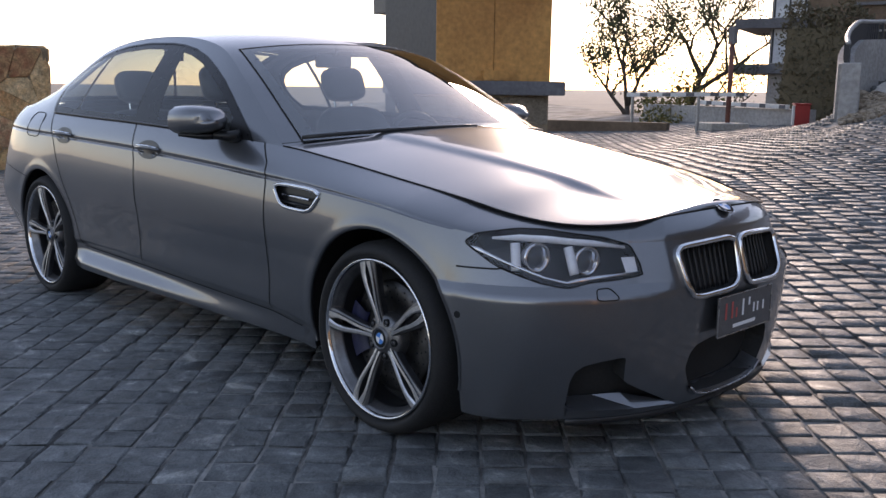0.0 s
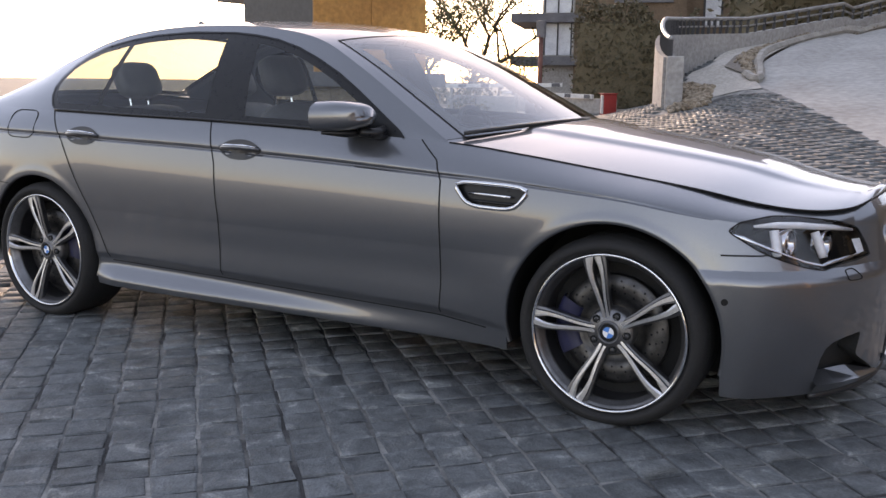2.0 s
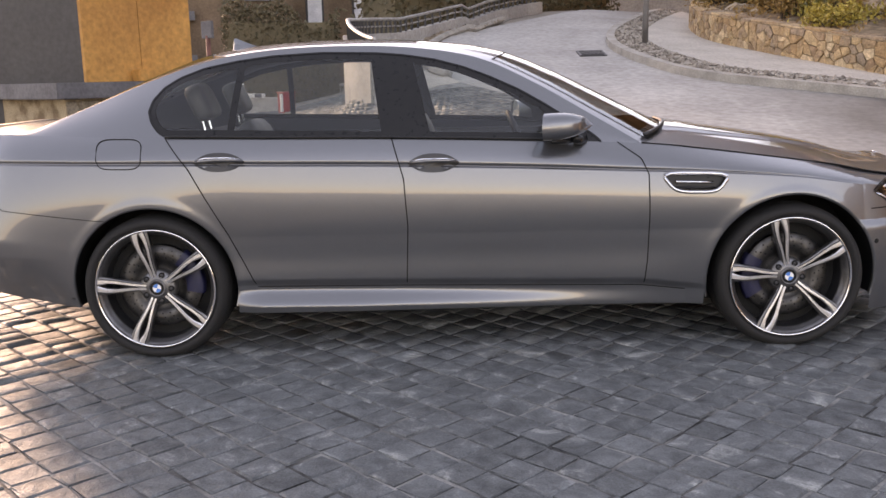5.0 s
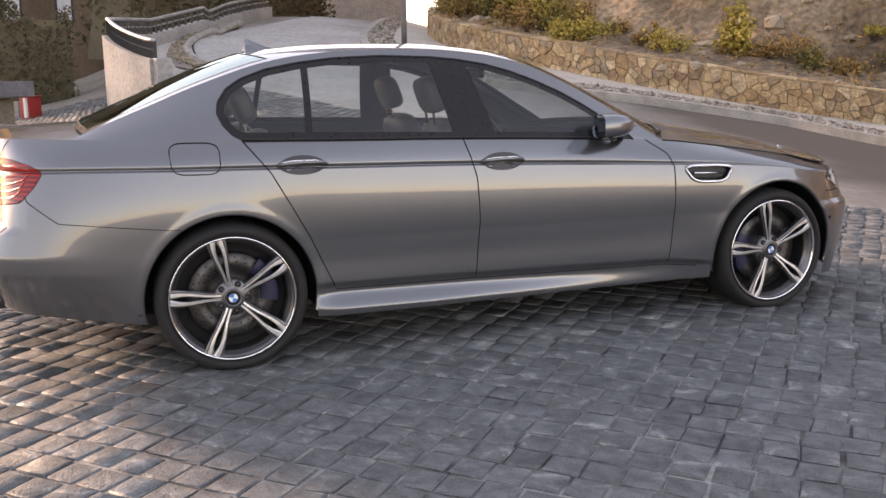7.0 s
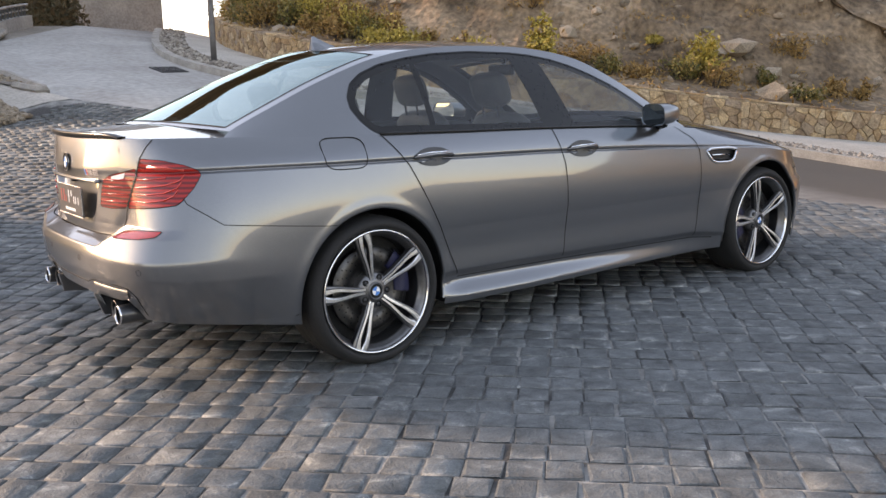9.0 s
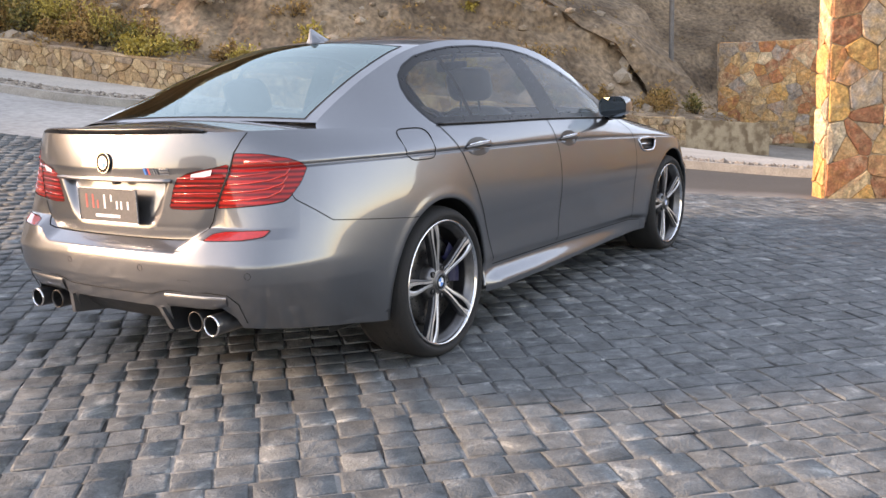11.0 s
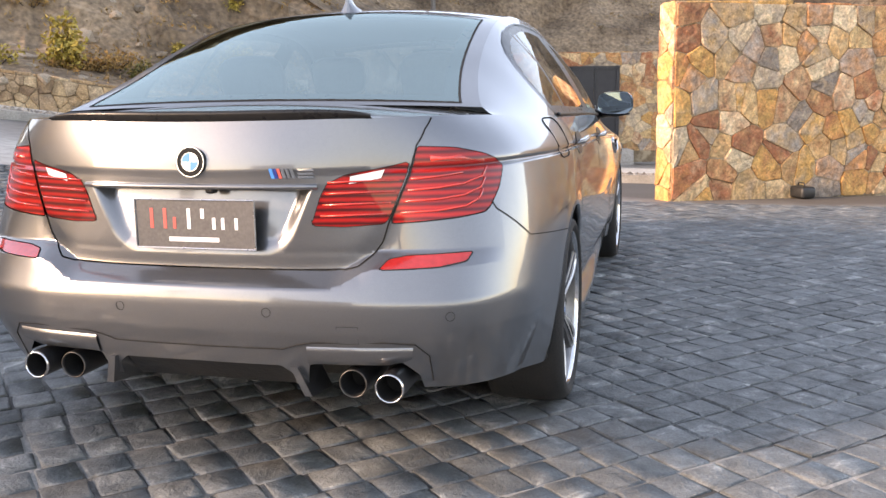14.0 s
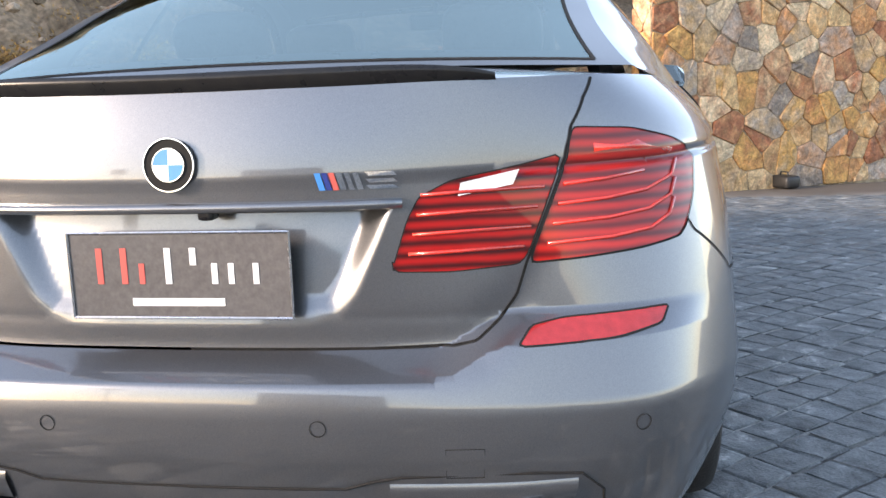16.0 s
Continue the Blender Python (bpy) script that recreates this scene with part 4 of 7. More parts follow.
for side in (1, -1):
    two_mats("front_bumper", flank.mesh(front_bumper, side), flank.gap(front_bumper & ~hole, side, keep=lambda p: p[0] < 2.05 and 0.6 < p[2] < 0.7 and p[0] > 1.85), P_PAINT, car)
    two_mats("front_fender", flank.mesh(fender, side), ([], []), P_PAINT, car)
    fd = two_mats("front_door", flank.mesh(front_door, side), flank.gap(front_door, side, keep=lambda p: p[2] > sill_z(p[0]) + 0.012), P_PAINT, car)
    rd = two_mats("rear_door", flank.mesh(rear_door, side), flank.gap(rear_door, side, keep=lambda p: p[0] < -0.4 and p[2] > sill_z(p[0]) + 0.012), P_PAINT, car)
    two_mats("side_skirt", flank.mesh(sill, side), flank.gap(sill, side, 0.005, keep=lambda p: p[2] > sill_z(p[0]) - 0.02 and -1.0 < p[0] < 1.0), P_PAINT, car)
    two_mats("rear_quarter_panel", flank.mesh(quarter, side), ([], []), P_PAINT, car)
    two_mats("rear_bumper", flank.mesh(rear_bumper, side), flank.gap(rear_bumper, side, width=0.0035, keep=lambda p: 0.64 < p[2] < 0.835), P_PAINT, car)
    two_mats("boot_lid_half", flank.mesh(lid, side), flank.gap(lid | cells["lamp_i"], side, width=0.0044, keep=lambda p: p[2] < 1.064), P_PAINT, car, "boot lid with a recessed plate bay")
    two_mats("rear_reflector", flank.mesh(cells["reflector"], side, 0.001), ([], []), P_REFLECT, car, "slim red bumper reflector")
    two_mats("tail_lamp", flank.mesh(cells["lamp_o"], side), flank.gap(cells["lamp_o"], side, 0.002), P_RED, car, "red wraparound tail lamp")
    two_mats("boot_lamp", flank.mesh(cells["lamp_i"], side), flank.gap(cells["lamp_i"], side, 0.002), P_REDDEEP, car, "deep red lamp in the boot lid")
    two_mats("headlamp_lens", flank.mesh(cells["head"], side), flank.gap(cells["head"], side, 0.004), P_LENS, car, "clear swept-back headlamp lens")
    # fuel flap line
    if side == 1:
        bm = bmesh.new()
        tube(bm, list(on_many(FUEL, 0.0012)), 0.0026, 4, closed=True)
        part("fuel_flap", bm, P_GAP, car, "rounded square fuel flap outline")
    # flanges of the wheel arches, and the dark wells behind them
    for hub, r, ya in ((HUB_F, 0.394, 0.925), (HUB_R, 0.386, 0.932)):
        bm = bmesh.new()
        rows = []
        ts = np.pi * (-0.075 + 1.15 * np.arange(73) / 72)
        xs, zs = hub + r * np.cos(ts) + (-0.004 if hub > 0 else 0.002), np.maximum(HUB_Z + r * np.sin(ts), 0.225)
        lo, hi = np.zeros(73), np.full(73, 3.0)
        for _ in range(26):
            m_ = (lo + hi) / 2
            sa, sb = np.full(73, 3.0), np.full(73, 17.5)
            for _ in range(26):
                c_ = (sa + sb) / 2
                far_ = body_point(c_, m_)[:, 0] > xs
                sa, sb = np.where(far_, c_, sa), np.where(far_, sb, c_)
            low_ = body_point(sa, m_)[:, 2] < zs
            lo, hi = np.where(low_, m_, lo), np.where(low_, hi, m_)
        ys = -body_point(sa, lo)[:, 1]
        for t, y in zip(ts, ys):
            rows.append([bm.verts.new((hub + rr * math.cos(t), -side * yy, HUB_Z + rr * math.sin(t))) for rr, yy in ((r + 0.006, y + 0.0015), (r - 0.001, y + 0.002), (r - 0.006, y - 0.006), (r - 0.004, y - 0.018), (r + 0.012, y - 0.03), (r + 0.02, 0.56))])
        for a, b in zip(rows[:-1], rows[1:]):
            for k in range(5):
                bm.faces.new((a[k], a[k + 1], b[k + 1], b[k])).material_index = 0 if k < 3 else 1
        cap_ = [row[-1] for row in rows]
        low_ = [bm.verts.new((hub + (r + 0.02) * c_, -side * 0.56, 0.16)) for c_ in (-0.97, 0.97)]
        bm.faces.new(cap_ + low_).material_index = 1
        ob = part("wheel_arch", bm, [P_PAINT, P_DARK], car, smooth=True)

# ---- bonnet, boot deck, roof and glass
top_at = through_points(TOP_LINE, True)
roof_at = through_points(ROOF_LINE)


def by_x(curve, n):
    s = np.linspace(0, n, 900)
    p = curve(s)
    o = np.argsort(p[:, 0])
    return lambda x: (np.interp(x, p[o, 0], p[o, 1]), np.interp(x, p[o, 0], p[o, 2]))


belt_x = by_x(top_at, 20)
rail_x = by_x(roof_at, 11)


def bonnet_point(s, w):
    e = top_at(s)
    q = np.clip(s / 8.0, 0, 1)
    k = 1 - w ** 2
    x = e[..., 0] + 0.235 * q ** 2.2 * k
    y = e[..., 1] * w
    crown = 0.012 + 0.05 * np.sin(np.clip(q * 1.25, 0, 1) * np.pi / 2) + 0.018 * np.clip(1 - s / 4.5, 0, 1)
    z = e[..., 2] + crown * k * np.clip(e[..., 1] / 0.5, 0, 1) ** 0.5
    edge = 0.46 - 0.20 * np.clip((x - 1.0) / 1.2, 0, 1)
    z = z + 0.011 * 1 / (1 + np.exp((np.abs(y) - edge) / 0.012)) * np.clip((2.2 - x) / 0.3, 0, 1)
    return np.stack([x, -y, z], -1)


def deck_point(s, w):
    e = top_at(s)
    q = np.clip((20 - s) / 5.4, 0, 1)
    k = 1 - w ** 2
    x = e[..., 0] - 0.085 * q ** 1.5 * k
    return np.stack([x, -e[..., 1] * w, e[..., 2] + 0.046 * q ** 2 * k + 0.006 * k], -1)


def pane_point(x, w):
    """Windscreen, roof and rear window: lines across the car from rail to rail."""
    y, z = rail_x(x)
    k = 1 - np.abs(w) ** 2.2
    bow = np.interp(x, [-2.1, -2.03, -1.2, -0.6, 0.08, 0.8], [-0.05, -0.06, -0.10, 0.0, 0.11, 0.26])
    crown = np.interp(x, [-2.1, -2.03, -1.2, -0.6, 0.08, 0.8], [0.008, 0.018, 0.042, 0.045, 0.05, 0.045])
    return np.stack([x + bow * k, -y * w, z + crown * k], -1)


bonnet = Patch(bonnet_point, np.linspace(0.0, 8.02, 90), np.linspace(-1, 1, 61))
bonnet.settle()
v, f = bonnet.mesh(np.ones(len(bonnet.polys), bool))
two_mats("bonnet", (v, f), ([], []), P_PAINT, car, "long bonnet with a raised centre")
bm = bmesh.new()
for side in (1, -1):
    tube(bm, [Vector((p[0], -side * p[1], p[2])) + Vector((0, 0, 0.001)) for p in top_at(np.linspace(0, 8.0, 80))], 0.0034, 5)
part("bonnet_gap", bm, P_GAP, car)
deck = Patch(deck_point, np.linspace(14.62, 20, 60), np.linspace(-1, 1, 41))
deck.settle()
v, f = deck.mesh(np.ones(len(deck.polys), bool))
two_mats("boot_deck", (v, f), ([], []), P_PAINT, car)


pane = Patch(pane_point, np.linspace(0.80, -2.06, 150), np.linspace(-1, 1, 61))
pane_cuts = {"mid": lambda P, U, V: np.abs(V) - 0.915, "in": lambda P, U, V: np.abs(V) - 0.845, "screen": lambda P, U, V: 0.10 - U, "screen_in": lambda P, U, V: 0.14 - U, "screen_low": lambda P, U, V: U - 0.735,
             "rear": lambda P, U, V: U + 1.21, "rear_in": lambda P, U, V: U + 1.26, "low": lambda P, U, V: -2.035 - U, "low_in": lambda P, U, V: -1.985 - U}
for g in pane_cuts.values():
    pane.cut(g)
pane.settle()
pc = {k: pane.side(g) for k, g in pane_cuts.items()}
screen, rear_pane = pc["mid"] & pc["screen"], pc["mid"] & pc["rear"] & pc["low"]
two_mats("roof", pane.mesh(~screen & ~rear_pane), ([], []), P_PAINT, car, "smooth grey roof skin")
two_mats("windscreen", pane.mesh(screen), ([], []), P_SCREEN, car, "raked windscreen reflecting the pale sky")
two_mats("rear_window", pane.mesh(rear_pane), ([], []), P_REARGLASS, car, "wide sloping rear window")
two_mats("windscreen_band", pane.mesh(screen & ~(pc["in"] & pc["screen_in"] & pc["screen_low"]), 1, -0.003), ([], []), P_TRIM, car, "black printed edge of the windscreen")
two_mats("rear_window_band", pane.mesh(rear_pane & ~(pc["in"] & pc["rear_in"] & pc["low_in"]), 1, -0.003), ([], []), P_TRIM, car, "black printed edge of the rear window")
two_mats("windscreen_seal", ([], []), pane.gap(screen, 1, 0.008), P_TRIM, car)
two_mats("rear_window_seal", ([], []), pane.gap(rear_pane, 1, 0.008), P_TRIM, car)


def cabin_side(x, w):
    by, bz = belt_x(x)
    ry, rz = rail_x(x)
    y = by + (ry - by) * w + 0.022 * np.sin(np.pi * w) * np.clip((rz - bz) / 0.3, 0, 1)
    return np.stack([x, -y, bz + (rz - bz) * w], -1)


DLO = [(.62, .972), (.58, 1.012), (.47, 1.085), (.35, 1.162), (.235, 1.228), (.10, 1.29), (-.02, 1.336), (-.158, 1.374), (-.30, 1.397), (-.43, 1.409), (-.69, 1.416), (-.93, 1.405), (-1.10, 1.384), (-1.255, 1.354),
       (-1.37, 1.312), (-1.44, 1.268), (-1.485, 1.21), (-1.495, 1.16), (-1.475, 1.11), (-1.44, 1.07), (-1.405, 1.048), (-1.2, 1.044), (-.35, 1.022), (.3, 1.003)]
cabin = Patch(cabin_side, np.linspace(0.80, -2.1, 150), np.linspace(0, 1, 31))
XZ = lambda poly: (lambda P, U, V: polygon_distance(P[..., 0], P[..., 2], poly))
cab = {"open": XZ(DLO), "glass": lambda P, U, V: polygon_distance(P[..., 0], P[..., 2], DLO) + 0.030,
       "b_front": lambda P, U, V: -0.175 - 0.24 * (P[..., 2] - 1.02) - P[..., 0], "b_rear": lambda P, U, V: P[..., 0] - (-0.40 - 0.16 * (P[..., 2] - 1.02)),
       "q_front": lambda P, U, V: -1.085 + 0.09 * (P[..., 2] - 1.04) - P[..., 0], "q_rear": lambda P, U, V: P[..., 0] - (-1.118 + 0.09 * (P[..., 2] - 1.04)),
       "sail": lambda P, U, V: 0.44 - 0.15 * (P[..., 2] - 1.0) - P[..., 0]}
for g in cab.values():
    cabin.cut(g)
cabin.settle()
cb = {k: cabin.side(g) for k, g in cab.items()}
opening, glassy, b_front, b_rear, q_front, q_rear, sail = (cb[k] for k in ("open", "glass", "b_front", "b_rear", "q_front", "q_rear", "sail"))
front_pane = glassy & b_front & ~sail
rear_side_pane = glassy & b_rear & q_front
quarter_pane = glassy & q_rear
for side in (1, -1):
    two_mats("cabin_frame", cabin.mesh(~opening, side), ([], []), P_PAINT, car)
    two_mats("window_surround", cabin.mesh(opening & ~front_pane & ~rear_side_pane & ~quarter_pane, side), cabin.gap(opening, side, 0.009, 0.003), P_TRIM, car, "gloss black window surround", P_TRIM)
    two_mats("front_door_window", cabin.mesh(front_pane, side), ([], []), P_GLASS, car)
    two_mats("rear_door_window", cabin.mesh(rear_side_pane, side), ([], []), P_GLASS, car)
    two_mats("quarter_window", cabin.mesh(quarter_pane, side), ([], []), P_GLASS, car)
    bm = bmesh.new()
    for e, r in (((.74, -1.42), 0.006),):
        tube(bm, [Vector((x, -side * (belt_x(x)[0] + 0.003), belt_x(x)[1] + 0.006)) for x in np.linspace(.46, -1.40, 50)], r, 6)
    part("belt_moulding", bm, P_TRIM, car, smooth=True)

# ---- wheels
def lathe(bm, profile, steps=64, axis_y=True, start=0.0, close=False):
    """Turns a profile of (radius, depth) round the y axis."""
    rings = []
    for k in range(steps):
        t = 2 * math.pi * k / steps + start
        rings.append([bm.verts.new((r * math.cos(t), d, r * math.sin(t))) for r, d in profile])
    for k in range(steps):
        a, b = rings[k], rings[(k + 1) % steps]
        for i in range(len(profile) - 1):
            bm.faces.new((a[i], a[i + 1], b[i + 1], b[i]))
    return rings


def badge(parent, place, normal, up, r, deep=0.004):
    """A round enamel badge: black ring, chrome rims, two white and two blue quarters, as plain shapes."""
    n, u = Vector(normal).normalized(), Vector(up)
    u = (u - n * u.dot(n)).normalized()
    s = u.cross(n)
    m = Matrix((s, u, n)).transposed().to_4x4()
    m = Matrix.Translation(place) @ m

    def ring(r0, r1, z0, z1, t0=0.0, t1=2 * math.pi, steps=40):
        bm = bmesh.new()
        rows = []
        for k in range(steps + 1):
            t = t0 + (t1 - t0) * k / steps
            c, q = math.cos(t), math.sin(t)
            rows.append([bm.verts.new(m @ Vector((rr * c, rr * q, zz))) for rr, zz in ((r0, z0), (r0, z1), (r1, z1), (r1, z0))])
        for a, b in zip(rows[:-1], rows[1:]):
            for i in range(3):
                bm.faces.new((a[i], a[i + 1], b[i + 1], b[i]))
        return bm

    root = part("badge", ring(0.0, r, 0, deep * 0.6), P_GAP, parent, "round enamel badge with blue and white quarters")
    part("badge_rim", ring(r * 0.965, r, 0, deep), P_CHROME, root)
    part("badge_rim", ring(r * 0.60, r * 0.63, 0, deep * 1.1), P_CHROME, root)
    for k in range(4):
        part("badge_quarter", ring(0.0, r * 0.60, 0, deep, k * math.pi / 2, (k + 1) * math.pi / 2, 10), P_BADGEBLUE if k % 2 else P_WTPRINT, root)
    return root


def wheel(x, y_face, tyre_w, radius, turn, side):
    """A wheel whose face looks out to -y, hub at the origin; moved to its axle at the end."""
    root = empty("wheel", (x, -side * y_face, HUB_Z))
    root.parent = car
    if side < 0:
        root.matrix_basis = root.matrix_basis @ pose(0, 0, 0, 0, 0, 180)
    R, rim = radius, 0.284
    bm = bmesh.new()
    lathe(bm, [(rim - 0.004, 0.030), (rim + 0.004, 0.004), (rim + 0.014, -0.010), (R - 0.038, -0.016), (R - 0.020, -0.008), (R - 0.007, 0.012), (R, 0.04), (R, tyre_w - 0.045), (R - 0.012, tyre_w - 0.01), (rim, tyre_w)], 72)
    tyre = part("tyre", bm, P_RUBBER, root, "low-profile black tyre", True)
    bm = bmesh.new()
    for k in range(4):
        lathe(bm, [(R + 0.0006, 0.055 + 0.052 * k), (R - 0.006, 0.057 + 0.052 * k), (R - 0.006, 0.063 + 0.052 * k), (R + 0.0006, 0.065 + 0.052 * k)], 48)
    part("tread_groove", bm, P_GAP, tyre)
    bm = bmesh.new()
    lathe(bm, [(rim + 0.002, 0.010), (rim + 0.001, -0.004), (rim - 0.004, -0.007), (rim - 0.009, -0.004), (rim - 0.011, 0.008)], 72)
    part("rim_edge", bm, P_CHROME, root, "bright machined rim edge", True)
    bm = bmesh.new()
    lathe(bm, [(rim - 0.011, 0.008), (rim - 0.016, 0.013), (rim - 0.021, 0.017), (rim - 0.023, 0.030), (rim - 0.032, 0.036), (rim - 0.034, 0.048)], 72)
    part("rim_lip", bm, P_RIMGREY, root, "stepped grey rim lip", True)
    bm = bmesh.new()
    lathe(bm, [(rim - 0.034, 0.048), (rim - 0.036, 0.12), (rim - 0.012, 0.20)], 72)
    part("rim_barrel", bm, P_RIMDARK, root, "dark grey rim barrel", True)
    # five arms, each of two blades that touch at the hub and close again round a leaf-shaped slot
    outer_w = ([0, 0.12, 0.3, 0.6, 0.85, 1.0], [0.021, 0.0200, 0.0235, 0.0345, 0.0420, 0.0440])
    slot_w = ([0, 0.14, 0.3, 0.45, 0.62, 0.8, 0.92, 1.0], [0.0008, 0.0016, 0.0036, 0.0075, 0.0125, 0.0120, 0.0050, 0.0006])
    for k in range(5):
        t0 = turn + 2 * math.pi * k / 5
        c, s_ = math.cos(t0), math.sin(t0)
        for hand in (-1, 1):
            bm = bmesh.new()
            rows = []
            for i in range(19):
                q = i / 18
                r = 0.050 + (rim - 0.008 - 0.050) * q
                wo, wi = float(np.interp(q, *outer_w)), float(np.interp(q, *slot_w))
                face = 0.026 - 0.026 * math.sin(q * math.pi * 0.5)
                rim_w = wo - wi
                row = []
                for w, dd in ((wi, face + 0.030), (wi, face + 0.005), (wi + 0.18 * rim_w, face), (wi + 0.62 * rim_w, face + 0.0005), (wi + 0.72 * rim_w, face + 0.006), (wi + 0.95 * rim_w, face + 0.009), (wo, face + 0.014), (wo, face + 0.036)):
                    row.append(bm.verts.new((r * c - hand * w * s_, dd, r * s_ + hand * w * c)))
                rows.append(row)
            for a, b in zip(rows[:-1], rows[1:]):
                for i in range(8):
                    f = bm.faces.new((a[i], a[(i + 1) % 8], b[(i + 1) % 8], b[i]))
                    f.material_index = 0 if i in (1, 2) else 1 if i in (4, 5) else 2
            part("spoke", bm, [P_RIM, P_RIMGREY, P_RIMDARK], root, "bright double-blade spoke", False)
    bm = bmesh.new()
    lathe(bm, [(0.0, 0.022), (0.040, 0.022), (0.046, 0.024), (0.076, 0.031), (0.086, 0.042), (0.088, 0.09)], 40)
    part("hub", bm, P_RIMGREY, root, "grey hub centre", True)
    bm = bmesh.new()
    lathe(bm, [(0.0335, 0.022), (0.036, 0.014), (0.040, 0.014), (0.043, 0.024)], 40)
    part("hub_ring", bm, P_RIMGREY, root, "", True)
    badge(root, (0, 0.0215, 0), (0, -1, 0), (0.3, 0, 0.95), 0.0335)
    for k in range(5):
        t = turn + 2 * math.pi * (k + 0.5) / 5
        q = pose(0.064 * math.cos(t), 0, 0.064 * math.sin(t))
        bm = bmesh.new()
        lathe(bm, [(0.0145, 0.036), (0.0140, 0.0235), (0.0125, 0.0235), (0.0120, 0.0260), (0.0, 0.0262)], 18)
        bmesh.ops.transform(bm, matrix=q, verts=bm.verts)
        cup = part("bolt_recess", bm, P_GAP, root, "dark bolt recess")
        bm = bmesh.new()
        lathe(bm, [(0.0, 0.0235), (0.005, 0.0237), (0.0078, 0.0250), (0.0078, 0.028)], 6)
        bmesh.ops.transform(bm, matrix=q, verts=bm.verts)
        part("wheel_bolt", bm, P_RIMDARK, cup)
    # brake disc with drilled holes, and the caliper
    bm = bmesh.new()
    lathe(bm, [(0.085, 0.078), (0.118, 0.078), (0.120, 0.074), (0.197, 0.074), (0.199, 0.080), (0.199, 0.10)], 64)
    disc = part("brake_disc", bm, P_DISC, root, "drilled steel brake disc", True)
    bm = bmesh.new()
    for k in range(24):
        t = 2 * math.pi * k / 24
        for j, rr in enumerate((0.138, 0.158, 0.178)):
            tt = t + j * 0.07
            c = Vector((rr * math.cos(tt), 0.0732, rr * math.sin(tt)))
            bm.faces.new([bm.verts.new(c + Vector((0.0042 * math.cos(a), 0, 0.0042 * math.sin(a)))) for a in np.linspace(0, 2 * math.pi, 9)[:-1]])
    part("disc_hole", bm, P_GAP, disc)["kind"] = "stuff"
    bm = bmesh.new()
    rows = []
    for k in range(13):
        t = math.radians((150 if x > 0 else -10) + 62 * k / 12)
        rows.append([bm.verts.new((rr * math.cos(t), dd, rr * math.sin(t))) for rr, dd in ((0.128, 0.066), (0.136, 0.052), (0.205, 0.052), (0.214, 0.066), (0.214, 0.10))])
    for a, b in zip(rows[:-1], rows[1:]):
        for i in range(4):
            bm.faces.new((a[i], a[i + 1], b[i + 1], b[i]))
    part("brake_caliper", bm, P_BLUE, root, "dark blue brake caliper", True)
    bm = bmesh.new()
    lathe(bm, [(0.0, 0.11), (0.255, 0.13), (0.255, 0.2)], 40)
    part("dust_shield", bm, P_DARK, root)
    return root


for side in (1, -1):
    wheel(HUB_F, 0.905, 0.245, 0.343, radians(103), side)
    wheel(HUB_R, 0.915, 0.27, 0.343, radians(104), side)

# ---- underbody and cabin
bm = bmesh.new()
box(bm, (-2.05, -0.56, 0.22), (2.05, 0.56, 0.28))
box(bm, (-1.05, -0.84, 0.21), (1.05, 0.84, 0.26))
part("underbody", bm, P_DARK, car, "dark flat underbody")
bm = bmesh.new()
box(bm, (1.95, -0.60, 0.24), (2.05, 0.60, 0.74))
part("bulkhead", bm, P_DARK, car, "dark inner bulkhead")
for x0, x1, zz in ((-2.32, -2.28, 0.42), (-1.95, -1.88, 0.26)):
    bm = bmesh.new()
    box(bm, (x0, -0.56, zz), (x1, 0.56, 0.62 if x0 < -2 else 0.98))
    part("bulkhead", bm, P_DARK, car, "dark inner bulkhead")
bm = bmesh.new()
for side in (1, -1):
    for x0, x1 in ((-1.05, 0.62),):
        box(bm, (x0, side * 0.82 - 0.012, 0.26), (x1, side * 0.82 + 0.012, 0.965))
box(bm, (-1.86, -0.80, 0.985), (-1.30, 0.80, 1.0))
part("door_lining", bm, P_CABIN, car, "black door linings and parcel shelf")
bm = bmesh.new()
box(bm, (0.42, -0.70, 0.60), (0.84, 0.70, 0.935), None, 0.05)
box(bm, (-0.55, -0.13, 0.30), (0.55, 0.13, 0.68), None, 0.03)
part("dashboard", bm, P_CABIN, car, "black dashboard and centre console")
bm = bmesh.new()
ring = [Vector((0.33, 0.37, 0.90)) + Matrix.Rotation(radians(-24), 3, "Y") @ Vector((0, 0.19 * math.cos(t), 0.19 * math.sin(t))) for t in np.linspace(0, 2 * math.pi, 33)[:-1]]
tube(bm, ring, 0.015, 8, closed=True)
for a in (0.2, math.pi - 0.2, -math.pi / 2):
    tube(bm, [(0.36, 0.37, 0.89), Vector((0.33, 0.37, 0.90)) + Matrix.Rotation(radians(-24), 3, "Y") @ Vector((0, 0.185 * math.cos(a), 0.185 * math.sin(a)))], 0.016, 6)
part("steering_wheel", bm, P_CABIN, car, "three-spoke black steering wheel", True)
bm = bmesh.new()
tube(bm, [(0.10, 0, 1.41), (0.07, 0, 1.36)], 0.012, 6)
box(bm, (0.045, -0.11, 1.30), (0.075, 0.11, 1.365), None, 0.012)
part("rear_view_mirror", bm, P_CABIN, car)


